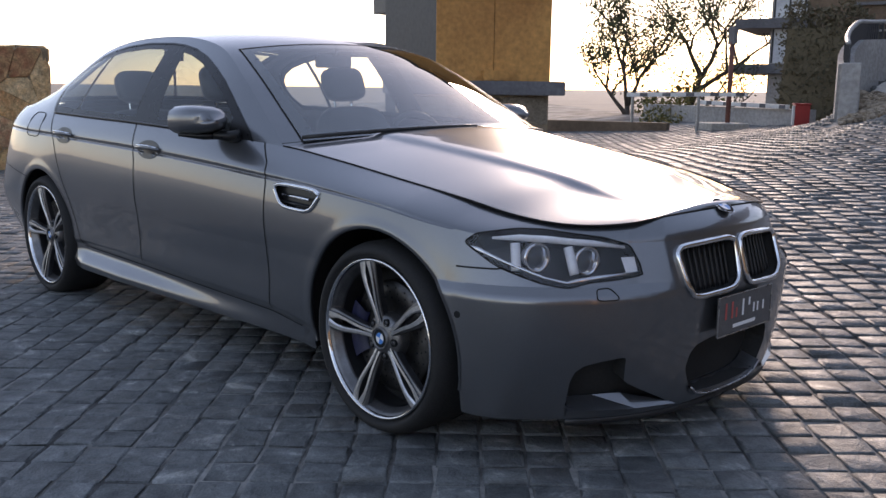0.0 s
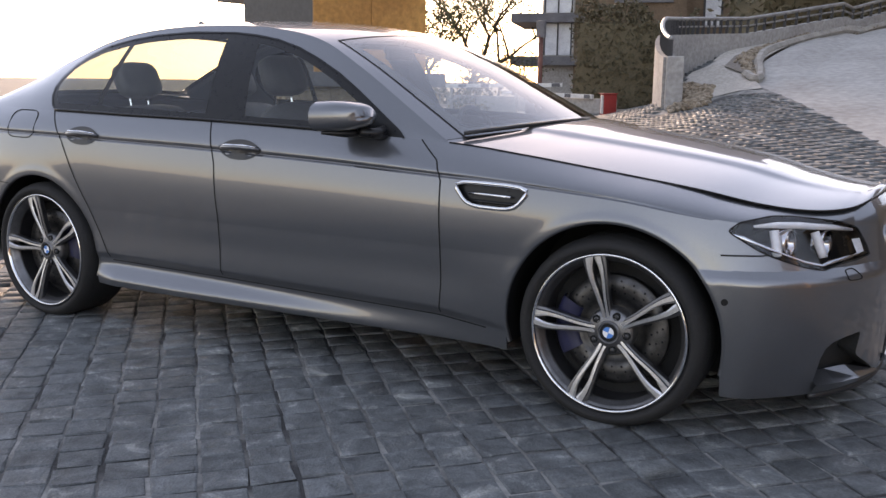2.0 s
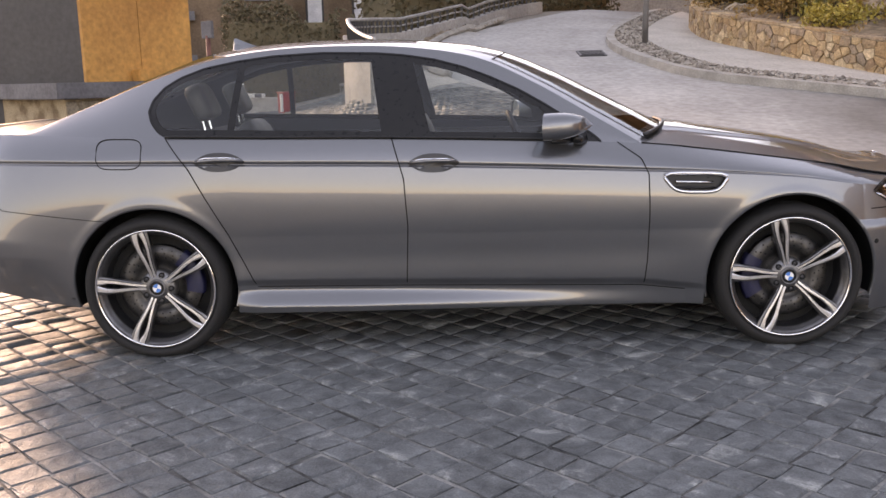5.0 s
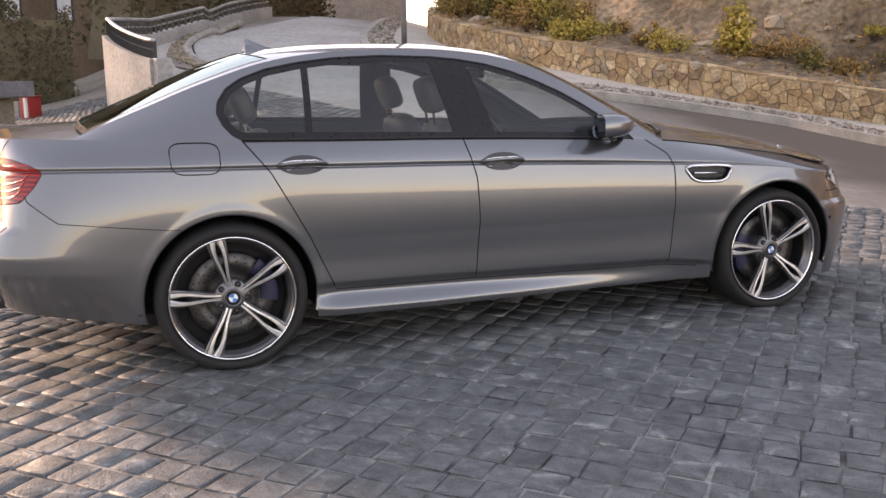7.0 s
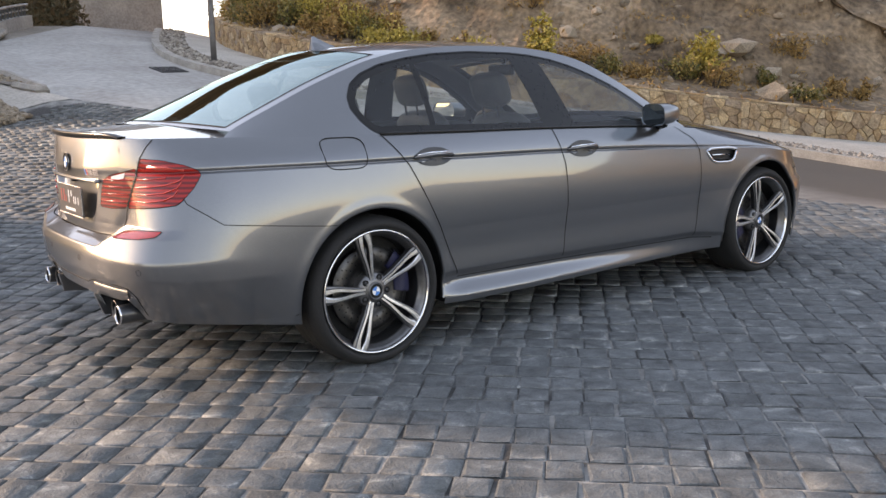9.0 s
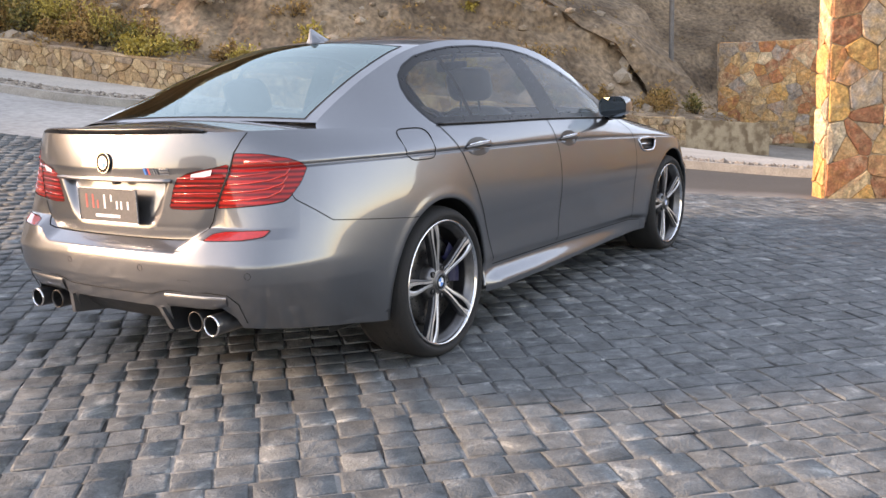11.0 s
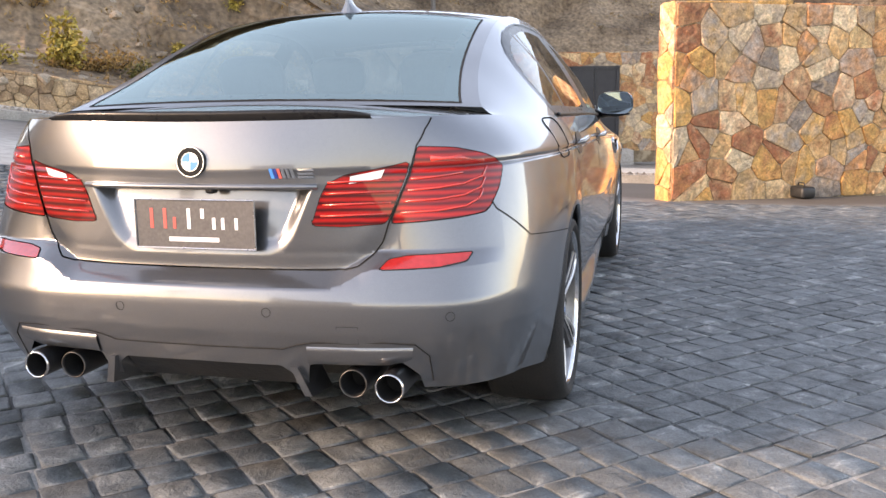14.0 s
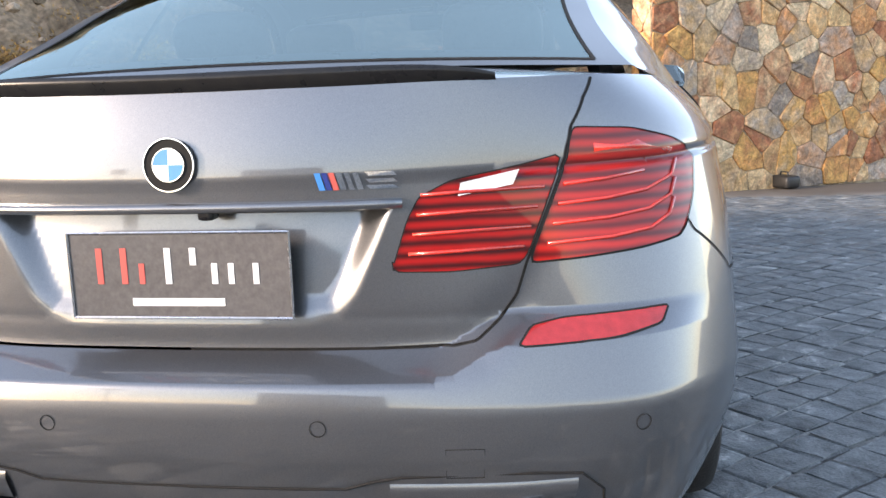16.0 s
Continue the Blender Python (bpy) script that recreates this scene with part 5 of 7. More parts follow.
def seat(x, y, width, back_h, tilt, head=True):
    root = part("seat", cushion((x, y, 0.52), (0.52, width, 0.16), 0), P_SEAT, car, "grey leather seat", True)
    part("backrest", cushion((x - 0.32, y, 0.80), (0.16, width, back_h), tilt), P_SEAT, root, "", True)
    if head:
        part("headrest", cushion((x - 0.32 - math.sin(radians(tilt)) * (back_h / 2 + 0.14), y, 0.80 + back_h / 2 + 0.11), (0.10, 0.27, 0.19), tilt), P_SEAT, root, "", True)
        bm = bmesh.new()
        for q in (-0.06, 0.06):
            bm = bmesh.new()
            tube(bm, [(x - 0.36 - math.sin(radians(tilt)) * back_h / 2, y + q, 0.76 + back_h / 2), (x - 0.36 - math.sin(radians(tilt)) * (back_h / 2 + 0.05), y + q, 0.86 + back_h / 2)], 0.007, 6)
            part("headrest_post", bm, P_CHROME, root)


def cushion(centre, size, tilt):
    bm = bmesh.new()
    box(bm, [-0.5 * s for s in size], [0.5 * s for s in size])
    bmesh.ops.subdivide_edges(bm, edges=bm.edges[:], cuts=5, use_grid_fill=True)
    for v in bm.verts:
        q = [v.co[i] / (0.5 * size[i]) for i in range(3)]
        r = (abs(q[0]) ** 4 + abs(q[1]) ** 4 + abs(q[2]) ** 4) ** 0.25
        v.co = Vector(v.co) / max(r, 1e-6) * max(abs(c) for c in q)
    bmesh.ops.transform(bm, matrix=pose(*centre, 0, -tilt, 0), verts=bm.verts)
    return bm


seat(0.12, -0.38, 0.50, 0.62, 20)
seat(0.12, 0.38, 0.50, 0.62, 20)
seat(-0.85, -0.38, 0.56, 0.56, 24)
seat(-0.85, 0.38, 0.56, 0.56, 24)

# ---- front: kidneys, intakes, lamps, plate
def outline_tube(poly, r, lift, side, material, name, label="", parent=car):
    bm = bmesh.new()
    tube(bm, [Vector((p[0], p[1] * side, p[2])) for p in on_many(poly, lift)], r, 8, closed=True)
    return part(name, bm, material, parent, label, True)


def backing(cells_mask, deep, side, material, name, label=""):
    v, f = flank.mesh(cells_mask, side, -deep)
    if deep < 0.08:
        for (i, j), owners in flank.border.items():
            if len(owners) == 2 and cells_mask[owners[0]] != cells_mask[owners[1]]:
                k = len(v)
                for q, d in ((i, 0), (j, 0), (j, deep), (i, deep)):
                    x, y, z = flank.P[q] - flank.N[q] * d
                    v.append((x, y * side, z))
                    v.normals.append((flank.N[q][0], flank.N[q][1] * side, flank.N[q][2]))
                f.append((k, k + 1, k + 2, k + 3))
        v.normals = None
    return two_mats(name, (v, f), ([], []), material, car, label)


for side in (1, -1):
    backing(cells["kidney"], 0.05, side, P_DARK, "grille_backing")
    frame_ = outline_tube(KIDNEY, 0.011, 0.004, side, P_CHROME, "kidney_frame", "chrome kidney grille frame")
    for k in range(9):
        a = 0.045 + 0.0285 * k
        zl = 0.560 + 0.02 * max(0, (a - 0.22) / 0.07)
        bm = bmesh.new()
        pts = [on_body(a, z, -0.026)[0] for z in np.linspace(zl, 0.712, 7)]
        tube(bm, [Vector((p[0], p[1] * side, p[2])) for p in pts], 0.0045, 6)
        part("grille_slat", bm, M_BLACKP, frame_, "", True)
    # Plain dark sheets stand in for the shade inside both intakes.
    backing(cells["intake"], 0.07, side, P_DARK, "intake_backing")
    backing(cells["mid"], 0.07, side, P_DARK, "intake_mesh", "black mesh behind the lower intake")
    # floor of the lower intake with its lip and glint strip, and the shelf in the side intake
    def shelf(name, front, back, under, label):
        bm = bmesh.new()
        rows = [[bm.verts.new((p[0], p[1] * side, p[2])) for p in (on_body(a, z, l)[0] for a, z, l in line)] for line in (back, front, under)]
        for a, b in zip(rows[:-1], rows[1:]):
            for i in range(len(a) - 1):
                bm.faces.new((a[i], a[i + 1], b[i + 1], b[i]))
        part(name, bm, P_PAINT, car, label)

    lip = [(0.0, .186), (.07, .186), (.14, .190), (.20, .205), (.235, .232)]
    shelf("intake_floor", [(a, z, 0.012) for a, z in lip], [(a, z + 0.012, -0.06) for a, z in lip], [(a, max(z - 0.014, .171), 0.004) for a, z in lip], "painted floor of the lower intake")
    # Satin tube stands in for the light that the painted lip catches.
    bm = bmesh.new()
    tube(bm, [Vector((p[0], p[1] * side, p[2])) for p in (on_body(a, z, 0.012)[0] for a, z in lip)], 0.0035, 6)
    part("intake_lip", bm, P_SATIN, car, "bright edge of the lower intake", True)
    run = [(.705, .208), (.60, .203), (.46, .197), (.30, .189)]
    shelf("intake_blade", [(a, z, 0.014) for a, z in run], [(.70, .222, -.05), (.60, .224, -.05), (.50, .232, -.035), (.31, .194, 0.004)], [(a, .178, 0.006) for a, z in run], "painted blade in the side intake")
    bm = bmesh.new()
    tube(bm, [Vector((p[0], p[1] * side, p[2] - 0.018)) for p in (on_body(a, .172, -0.012)[0] for a in np.linspace(.70, .0, 16))], 0.014, 6)
    part("front_splitter", bm, M_BLACKP, car, "black lip under the front bumper", True)
    # lamp bowl and its pieces
    bowl = backing(cells["head"], 0.075, side, P_TRIM, "headlamp_bowl", "black headlamp interior")
    for a, z in ((.813, .700), (.622, .689)):
        p, n = on_body(a, z, -0.045)
        p, n = Vector((p[0], p[1] * side, p[2])), Vector((n[0], n[1] * side, n[2]))
        face = Vector((1, -0.25 * side, 0)).normalized()
        q = face.to_track_quat("Y", "Z").to_matrix().to_4x4()
        bm = bmesh.new()
        lathe(bm, [(0.0, 0.022), (0.018, 0.019), (0.033, 0.008), (0.037, -0.004)], 28)
        bmesh.ops.transform(bm, matrix=Matrix.Translation(p) @ q, verts=bm.verts)
        part("projector_lens", bm, P_LENS, bowl, "", True)
        bm = bmesh.new()
        lathe(bm, [(0.030, -0.03), (0.037, 0.0), (0.047, 0.008), (0.051, 0.0), (0.051, -0.03)], 28)
        bmesh.ops.transform(bm, matrix=Matrix.Translation(p) @ q, verts=bm.verts)
        part("lamp_ring", bm, P_CHROME, bowl, "bright ring round a projector lamp", True)
        bm = bmesh.new()
        tube(bm, [Vector((w[0], w[1] * side, w[2])) for w in (on_body(a + 0.083 - 0.012 * (a < .7), zz, -0.020)[0] for zz in np.linspace(z - 0.044, z + 0.038, 5))], 0.016, 8)
        part("light_bar", bm, P_WHITE, bowl, "white upright light bar", True)
    bm = bmesh.new()
    tube(bm, [Vector((w[0], w[1] * side, w[2])) for w in (on_body(a, z, -0.010)[0] for a, z in [(.985, .750), (.90, .758), (.80, .753), (.70, .744), (.60, .734), (.49, .719)])], [0.004, 0.011, 0.012, 0.011, 0.010, 0.005], 8)
    part("eyebrow_strip", bm, P_WHITE, bowl, "white light strip along the lamp's brow", True)
    bm = bmesh.new()
    tube(bm, [Vector((w[0], w[1] * side, w[2])) for w in (on_body(a, z, -0.008)[0] for a, z in [(1.072, .726), (1.03, .712), (.98, .694), (.90, .667), (.80, .634), (.73, .618), (.68, .626), (.60, .634), (.47, .640)])], [0.004, 0.010, 0.007, 0.005, 0.005, 0.006, 0.009, 0.008, 0.006], 8)
    part("lower_strip", bm, P_CHROME, bowl, "bright lower lamp edge", True)
    bm = bmesh.new()
    quad = [on_body(a, z, -0.012)[0] for a, z in ((.468, .690), (.512, .690), (.512, .640), (.472, .640))]
    bm.faces.new([bm.verts.new((p[0], p[1] * side, p[2])) for p in quad])
    part("side_lamp", bm, P_WHITE, bowl)
    outline_tube(rounded([(.652, .566), (.643, .598), (.595, .601), (.571, .566)], 3), 0.0018, 0.001, side, P_GAP, "washer_cap")
    for a, z in ((1.10, .505),):
        p, n = on_body(a, z, 0.001)
        bm = bmesh.new()
        lathe(bm, [(0.0, 0.0), (0.011, 0.0), (0.0125, 0.002)], 16)
        bmesh.ops.transform(bm, matrix=Matrix.Translation((p[0], p[1] * side, p[2])) @ Vector((n[0], n[1] * side, n[2])).to_track_quat("-Y", "Z").to_matrix().to_4x4(), verts=bm.verts)
        part("parking_sensor", bm, P_GAP, car)
    # fender vent
    vent = backing(cells["vent"], 0.022, side, P_TRIM, "fender_vent", "black fender vent")
    outline_tube(VENT, 0.0085, 0.001, side, P_CHROME, "vent_frame", "satin chrome vent frame", vent)
    bm = bmesh.new()
    tube(bm, [Vector((w[0], w[1] * side, w[2])) for w in (on_body(a, z, -0.004)[0] for a, z in [(2.04, .802), (1.96, .799), (1.87, .796)])], 0.0055, 8)
    part("vent_bar", bm, P_CHROME, vent, "", True)
    bm = bmesh.new()
    tube(bm, [Vector((w[0], w[1] * side, w[2])) for w in (on_body(a, z, -0.010)[0] for a, z in [(2.05, .775), (1.96, .772), (1.86, .770)])], 0.006, 8)
    part("vent_slat", bm, P_TRIM, vent, "", True)
    # tail lamps: light guides
    lamp_o = [o for o in car.children if o.name.startswith("tail_lamp")][-1]
    lamp_i = [o for o in car.children if o.name.startswith("boot_lamp")][-1]

    def guide(pts, r, material, parent, name, lift=0.0015):
        bm = bmesh.new()
        tube(bm, [Vector((w[0], w[1] * side, w[2])) for w in (on_body(TG - a, z, lift)[0] for a, z in pts)], r, 6)
        part(name, bm, material, parent, "", True)

    for k in range(4):
        z = .812 + 0.030 * k
        guide([(.590 + .012 * k, z), (.70, z + .004), (.78, z + .012), (.83 + .012 * k, z + .03), (.85 + .014 * k, z + .055)][: 5 if k < 3 else 3], 0.0032, P_REDB, lamp_o, "light_guide")
        guide([(.378 + .010 * k, z - .006), (.46, z - .004), (.552 + .014 * k, z - .002)], 0.0030, P_REDB, lamp_i, "light_guide")
    guide([(.69, .955), (.78, .955), (.88, .940)], 0.013, P_REDB, lamp_o, "top_lens", -0.009)
    bm = bmesh.new()
    quad = [on_body(TG - a, z, 0.002)[0] for a, z in ((.468, .912), (.558, .929), (.545, .906), (.462, .892))]
    bm.faces.new([bm.verts.new((p[0], p[1] * side, p[2])) for p in quad])
    part("reversing_lamp", bm, P_WHITE, lamp_i, "small white reversing lamp")
    # door handles
    for x0, z0, door in ((-.165, .908, "front_door"), (-1.148, .930, "rear_door")):
        owner = [o for o in car.children if o.name.startswith(door) and "window" not in o.name][-1]
        a0 = float(girth(s_at(x0, 2.0)))
        dish = bmesh.new()
        ringv = []
        for k in range(28):
            t = 2 * math.pi * k / 28
            ca, sa = math.cos(t), math.sin(t)
            ringv.append((0.118 * ca, 0.043 * sa * (1 - 0.55 * ca ** 4)))
        outer = [dish.verts.new(Vector((w[0], w[1] * side, w[2]))) for w in (on_body(a0 + da, z0 + dz, 0.0022)[0] for da, dz in ringv)]
        innerv = [dish.verts.new(Vector((w[0], w[1] * side, w[2]))) for w in (on_body(a0 + da * 0.55, z0 + dz * 0.5, 0.0010)[0] for da, dz in ringv)]
        for k in range(28):
            dish.faces.new((outer[k], outer[(k + 1) % 28], innerv[(k + 1) % 28], innerv[k]))
        dish.faces.new(innerv)
        # Shade of the handle recess, painted as a dark disc on the door.
        part("handle_dish", dish, mat("handle_dish_paint", (0.035, 0.035, 0.036), 0.45, 0.4, coat=0.3) if side == 1 and x0 > -1 else bpy.data.materials["handle_dish_paint"], owner, "dark eye-shaped handle recess", True)
        bm = bmesh.new()
        tube(bm, [Vector((w[0], w[1] * side, w[2])) for w in (on_body(a0 + da, z0 + 0.004 + dz, lf)[0] for da, dz, lf in [(-.112, 0.0, .004), (-.07, .003, .026), (0, .004, .034), (.07, .003, .026), (.112, 0.0, .004)])], [0.004, 0.010, 0.011, 0.010, 0.004], 10)
        hd = part("door_handle", bm, P_PAINT, owner, "body-coloured pull handle", True)
        bm = bmesh.new()
        tube(bm, [Vector((w[0], w[1] * side, w[2])) for w in (on_body(a0 + da, z0 + 0.010 + dz, lf)[0] for da, dz, lf in [(-.10, 0.0, .014), (-.05, .003, .037), (.05, .003, .037), (.10, 0.0, .014)])], 0.0042, 8)
        part("handle_strip", bm, P_CHROME, hd, "thin chrome strip", True)
    # door mirrors
    bm = bmesh.new()
    steps, rows = 20, []
    for i in range(11):
        q = i / 10
        x = 0.335 + 0.20 * q
        r = math.sqrt(max(0.0, 1 - (max(0, q - 0.12) / 0.88) ** 2.4)) if q > 0.12 else 1.0
        row = []
        for k in range(steps):
            t = 2 * math.pi * k / steps
            cy, cz = math.cos(t), math.sin(t)
            e = 3.2
            rr = (abs(cy) ** e + abs(cz) ** e) ** (-1 / e)
            yy = 0.955 + (0.098 * rr * cy) * r + 0.012 * (1 - r)
            zz = 1.058 + (0.066 if cz > 0 else 0.056) * rr * cz * r
            row.append(bm.verts.new((x - 0.02 * cy, -side * yy, zz + 0.01 * q)))
        rows.append(row)
    for a, b in zip(rows[:-1], rows[1:]):
        for k in range(steps):
            bm.faces.new((a[k], a[(k + 1) % steps], b[(k + 1) % steps], b[k]))
    bm.faces.new(rows[-1])
    mirror = part("door_mirror", bm, P_PAINT, car, "body-coloured door mirror", True)
    bm = bmesh.new()
    bm.faces.new([bm.verts.new((v.co.x + 0.006, v.co.y, v.co.z)) for v in mirror.data.vertices[:steps]])
    part("mirror_glass", bm, P_MIRROR, mirror, "reflecting mirror glass")
    bm = bmesh.new()
    tube(bm, [(0.47, -side * 0.93, 1.008), (0.50, -side * 0.88, 0.998), (0.52, -side * 0.835, 1.0)], [0.018, 0.022, 0.030], 10)
    tube(bm, [(0.36, -side * 1.03, 1.003), (0.42, -side * 0.95, 0.999), (0.48, -side * 0.88, 1.0)], [0.006, 0.016, 0.014], 8)
    part("mirror_arm", bm, P_TRIM, mirror, "black mirror foot", True)

# number plates with plain bars for their print
def plate(place, facing, w, h, tilt):
    m = Matrix.Translation(place) @ pose(0, 0, 0, 0, 0, facing) @ pose(0, 0, 0, tilt, 0, 0)
    bm = bmesh.new()
    box(bm, (-w / 2, 0, -h / 2), (w / 2, 0.006, h / 2), None, 0.002)
    bmesh.ops.transform(bm, matrix=m, verts=bm.verts)
    root = part("number_plate", bm, P_PLATE, car, "charcoal dealer plate with red and white print")
    bm = bmesh.new()
    for a, b in (((-w / 2, -h / 2), (w / 2, -h / 2)), ((-w / 2, h / 2), (w / 2, h / 2)), ((-w / 2, -h / 2), (-w / 2, h / 2)), ((w / 2, -h / 2), (w / 2, h / 2))):
        tube(bm, [(a[0], -0.001, a[1]), (b[0], -0.001, b[1])], 0.0022, 6)
    bmesh.ops.transform(bm, matrix=m, verts=bm.verts)
    part("plate_frame", bm, P_SATIN, root)

    def bars(items, material, name):
        for x0, x1, z0, z1 in items:
            bm = bmesh.new()
            box(bm, (x0 * w, -0.0012, z0 * h), (x1 * w, 0.001, z1 * h))
            bmesh.ops.transform(bm, matrix=m, verts=bm.verts)
            part(name, bm, material, root)

    bars([(-.375, -.347, -.10, .32), (-.262, -.234, -.10, .32), (-.180, -.155, -.10, .14)], P_RDPRINT, "print_bar")
    bars([(-.060, -.032, -.10, .32), (.055, .083, .12, .32), (.150, .176, -.10, .14), (.225, .250, -.10, .14), (.335, .360, -.10, .14)], P_WTPRINT, "print_bar")
    bars([(-.22, .20, -.36, -.27)], P_WTPRINT, "small_print_bar")


plate((-2.532, 0.0, 0.782), 0 - 90, 0.362, 0.135, 0)
plate((2.382, 0.0, 0.468), 90, 0.362, 0.135, 0)
badge(car, (-2.531, 0.0, 0.953), (-1, 0, 0.08), (0, 0, 1), 0.041, 0.006)
badge(car, (2.272, 0.0, 0.816), (0.5, 0, 0.87), (-0.87, 0, 0.5), 0.041, 0.005)

# model badge: three slanted stripes and chrome blocks, as plain shapes
for k, (a0, a1, material) in enumerate(((.256, .266, P_BADGEBLUE), (.268, .277, P_BADGEDK), (.279, .288, P_RDPRINT), (.290, .300, P_CHROME), (.304, .312, P_CHROME), (.317, .326, P_CHROME), (.336, .378, P_CHROME))):
    bm = bmesh.new()
    for z0, z1 in (((.909, .935),) if k < 6 else ((.929, .935), (.919, .925), (.909, .915))):
        q = [on_body(TG - a, z, 0.003)[0] for a, z in ((a0, z0), (a1, z0), (a1 - 0.006, z1), (a0 - 0.006, z1))]
        bm.faces.new([bm.verts.new(p) for p in q])
    part("model_badge", bm, material, car)

# boot lip spoiler, plate-bay handle, camera, bumper sensors and tow cover
bm = bmesh.new()
rows = []
for t in np.linspace(-1, 1, 41):
    s = 20 - 2.12 * abs(t)
    reach = 0.10 * (1 - 0.85 * abs(t) ** 5)
    e = top_at(s)
    y = math.copysign(e[1], t)
    up = 0.021 * (1 - abs(t) ** 6)
    rows.append([bm.verts.new((e[0] + dx, y, e[2] + dz)) for dx, dz in ((reach, 0.010), (0.3 * reach, 0.010 + up * 0.8), (-0.012, 0.008 + up), (-0.016, 0.004 + up * 0.7), (0.004, -0.004))])
for a, b in zip(rows[:-1], rows[1:]):
    for k in range(4):
        f = bm.faces.new((a[k], a[k + 1], b[k + 1], b[k]))
        f.material_index = 0 if k == 0 else 1
part("boot_spoiler", bm, [P_PAINT, P_TRIM], car, "thin dark lip spoiler on the boot edge", True)
bm = bmesh.new()
tube(bm, [(p[0], p[1] * sd, p[2]) for sd, p in [(1, on_body(TG - a, .886, 0.006)[0]) for a in np.linspace(.38, 0, 12)] + [(-1, on_body(TG - a, .886, 0.006)[0]) for a in np.linspace(0, .38, 12)]], 0.008, 8)
part("plate_bay_lip", bm, P_PAINT, car, "", True)
bm = bmesh.new()
box(bm, (-2.532, -0.062, 0.866), (-2.50, -0.036, 0.884), None, 0.006)
part("reversing_camera", bm, P_TRIM, car)
for side in (1, -1):
    for a, z in ((.222, .553), (.722, .543)):
        p, n = on_body(TG - a, z, 0.001)
        bm = bmesh.new()
        ringp = [Vector((0.0125 * math.cos(t), 0, 0.0125 * math.sin(t))) for t in np.linspace(0, 2 * math.pi, 25)[:-1]]
        tube(bm, ringp, 0.0007, 5, closed=True)
        bmesh.ops.transform(bm, matrix=Matrix.Translation((p[0], p[1] * side, p[2])) @ Vector((n[0], n[1] * side, n[2])).to_track_quat("-Y", "Z").to_matrix().to_4x4(), verts=bm.verts)
        part("parking_sensor", bm, P_GAP, car)
outline_tube([(TG - .415, .518), (TG - .474, .518), (TG - .474, .468), (TG - .415, .468)], 0.0007, 0.0006, 1, P_GAP, "tow_cover")

# tailpipes, their blades and the diffuser
for side in (1, -1):
    for y in (.55, .44):
        bm = bmesh.new()
        q = Matrix.Translation((-2.535 if y > 0.5 else -2.512, -side * y, 0.347)) @ pose(0, 0, 0, 0, 0, -90)
        lathe(bm, [(0.036, 0.20), (0.036, 0.006), (0.0370, 0.0), (0.0395, 0.0), (0.041, 0.006), (0.041, 0.03), (0.041, 0.20)], 36)
        for f in bm.faces:
            f.material_index = 1 if sum(v.co.y for v in f.verts) > 0.07 else 0
        bmesh.ops.transform(bm, matrix=q, verts=bm.verts)
        # Inner pipes and all pipe sides are darker than the outer rims.
        pipe = part("tailpipe", bm, [P_CHROME if y > 0.5 else P_DISC, P_RIMDARK], car, "round chrome tailpipe" if y > 0.5 else "round dull steel tailpipe", True)
        bm = bmesh.new()
        lathe(bm, [(0.0, 0.10), (0.0355, 0.09), (0.0358, 0.008)], 24)
        bmesh.ops.transform(bm, matrix=q, verts=bm.verts)
        part("pipe_mouth", bm, P_GAP, pipe)
    backing(cells["exhaust"], 0.10, side, P_DARK, "exhaust_bay")
    bm = bmesh.new()
    rows = []
    for a in np.linspace(.325, .625, 10):
        w = 1 - clamp((a - .57) / 0.055) * 0.5
        rows.append([bm.verts.new((p[0], p[1] * side, p[2])) for p in (on_body(TG - a, z, l)[0] for z, l in ((.457, 0.0), (.452, 0.004), (.446, 0.006), (.408 + .035 * (1 - w), 0.006), (.403 + .035 * (1 - w), 0.0), (.405 + .035 * (1 - w), -.06)))])
    for a, b in zip(rows[:-1], rows[1:]):
        for k in range(5):
            bm.faces.new((a[k], a[k + 1], b[k + 1], b[k]))
    part("exhaust_surround", bm, P_PAINT, car, "painted blade over the tailpipes", True)
    bm = bmesh.new()
    tube(bm, [Vector((w[0], w[1] * side, w[2])) for w in (on_body(TG - a, z, 0.001)[0] for a, z in [(0, .447), (.15, .447), (.255, .448), (.30, .462), (.345, .470), (.55, .473), (.63, .466), (.675, .43), (.70, .35)])], 0.0022, 5)
    part("apron_gap", bm, P_GAP, car)
    bm = bmesh.new()
    vs = []
    for a, z, l in ((0, .400, -.012), (.245, .393, -.012), (.285, .30, -.012), (0, .305, -.012)):
        p = on_body(TG - a, max(z, .338), l)[0]
        vs.append(bm.verts.new((p[0] + (0.10 if z < .34 else 0), p[1] * side, z)))
    bm.faces.new(vs)
    part("diffuser", bm, M_BLACKP, car, "black rear diffuser panel")
    bm = bmesh.new()
    tri = [on_body(TG - .27, .40, 0.012)[0], on_body(TG - .30, .345, 0.012)[0], (-2.36, -.30, .285), (-2.36, -.262, .36)]
    f0 = [bm.verts.new((p[0], p[1] * side, p[2] - (0.035 if i == 1 else 0))) for i, p in enumerate(tri)]
    f1 = [bm.verts.new((v.co.x, v.co.y - 0.022 * side, v.co.z)) for v in f0]
    bm.faces.new(f0)
    bm.faces.new(f1[::-1])
    for k in range(4):
        bm.faces.new((f0[k], f1[k], f1[(k + 1) % 4], f0[(k + 1) % 4]))
    part("diffuser_fin", bm, P_PAINT, car)

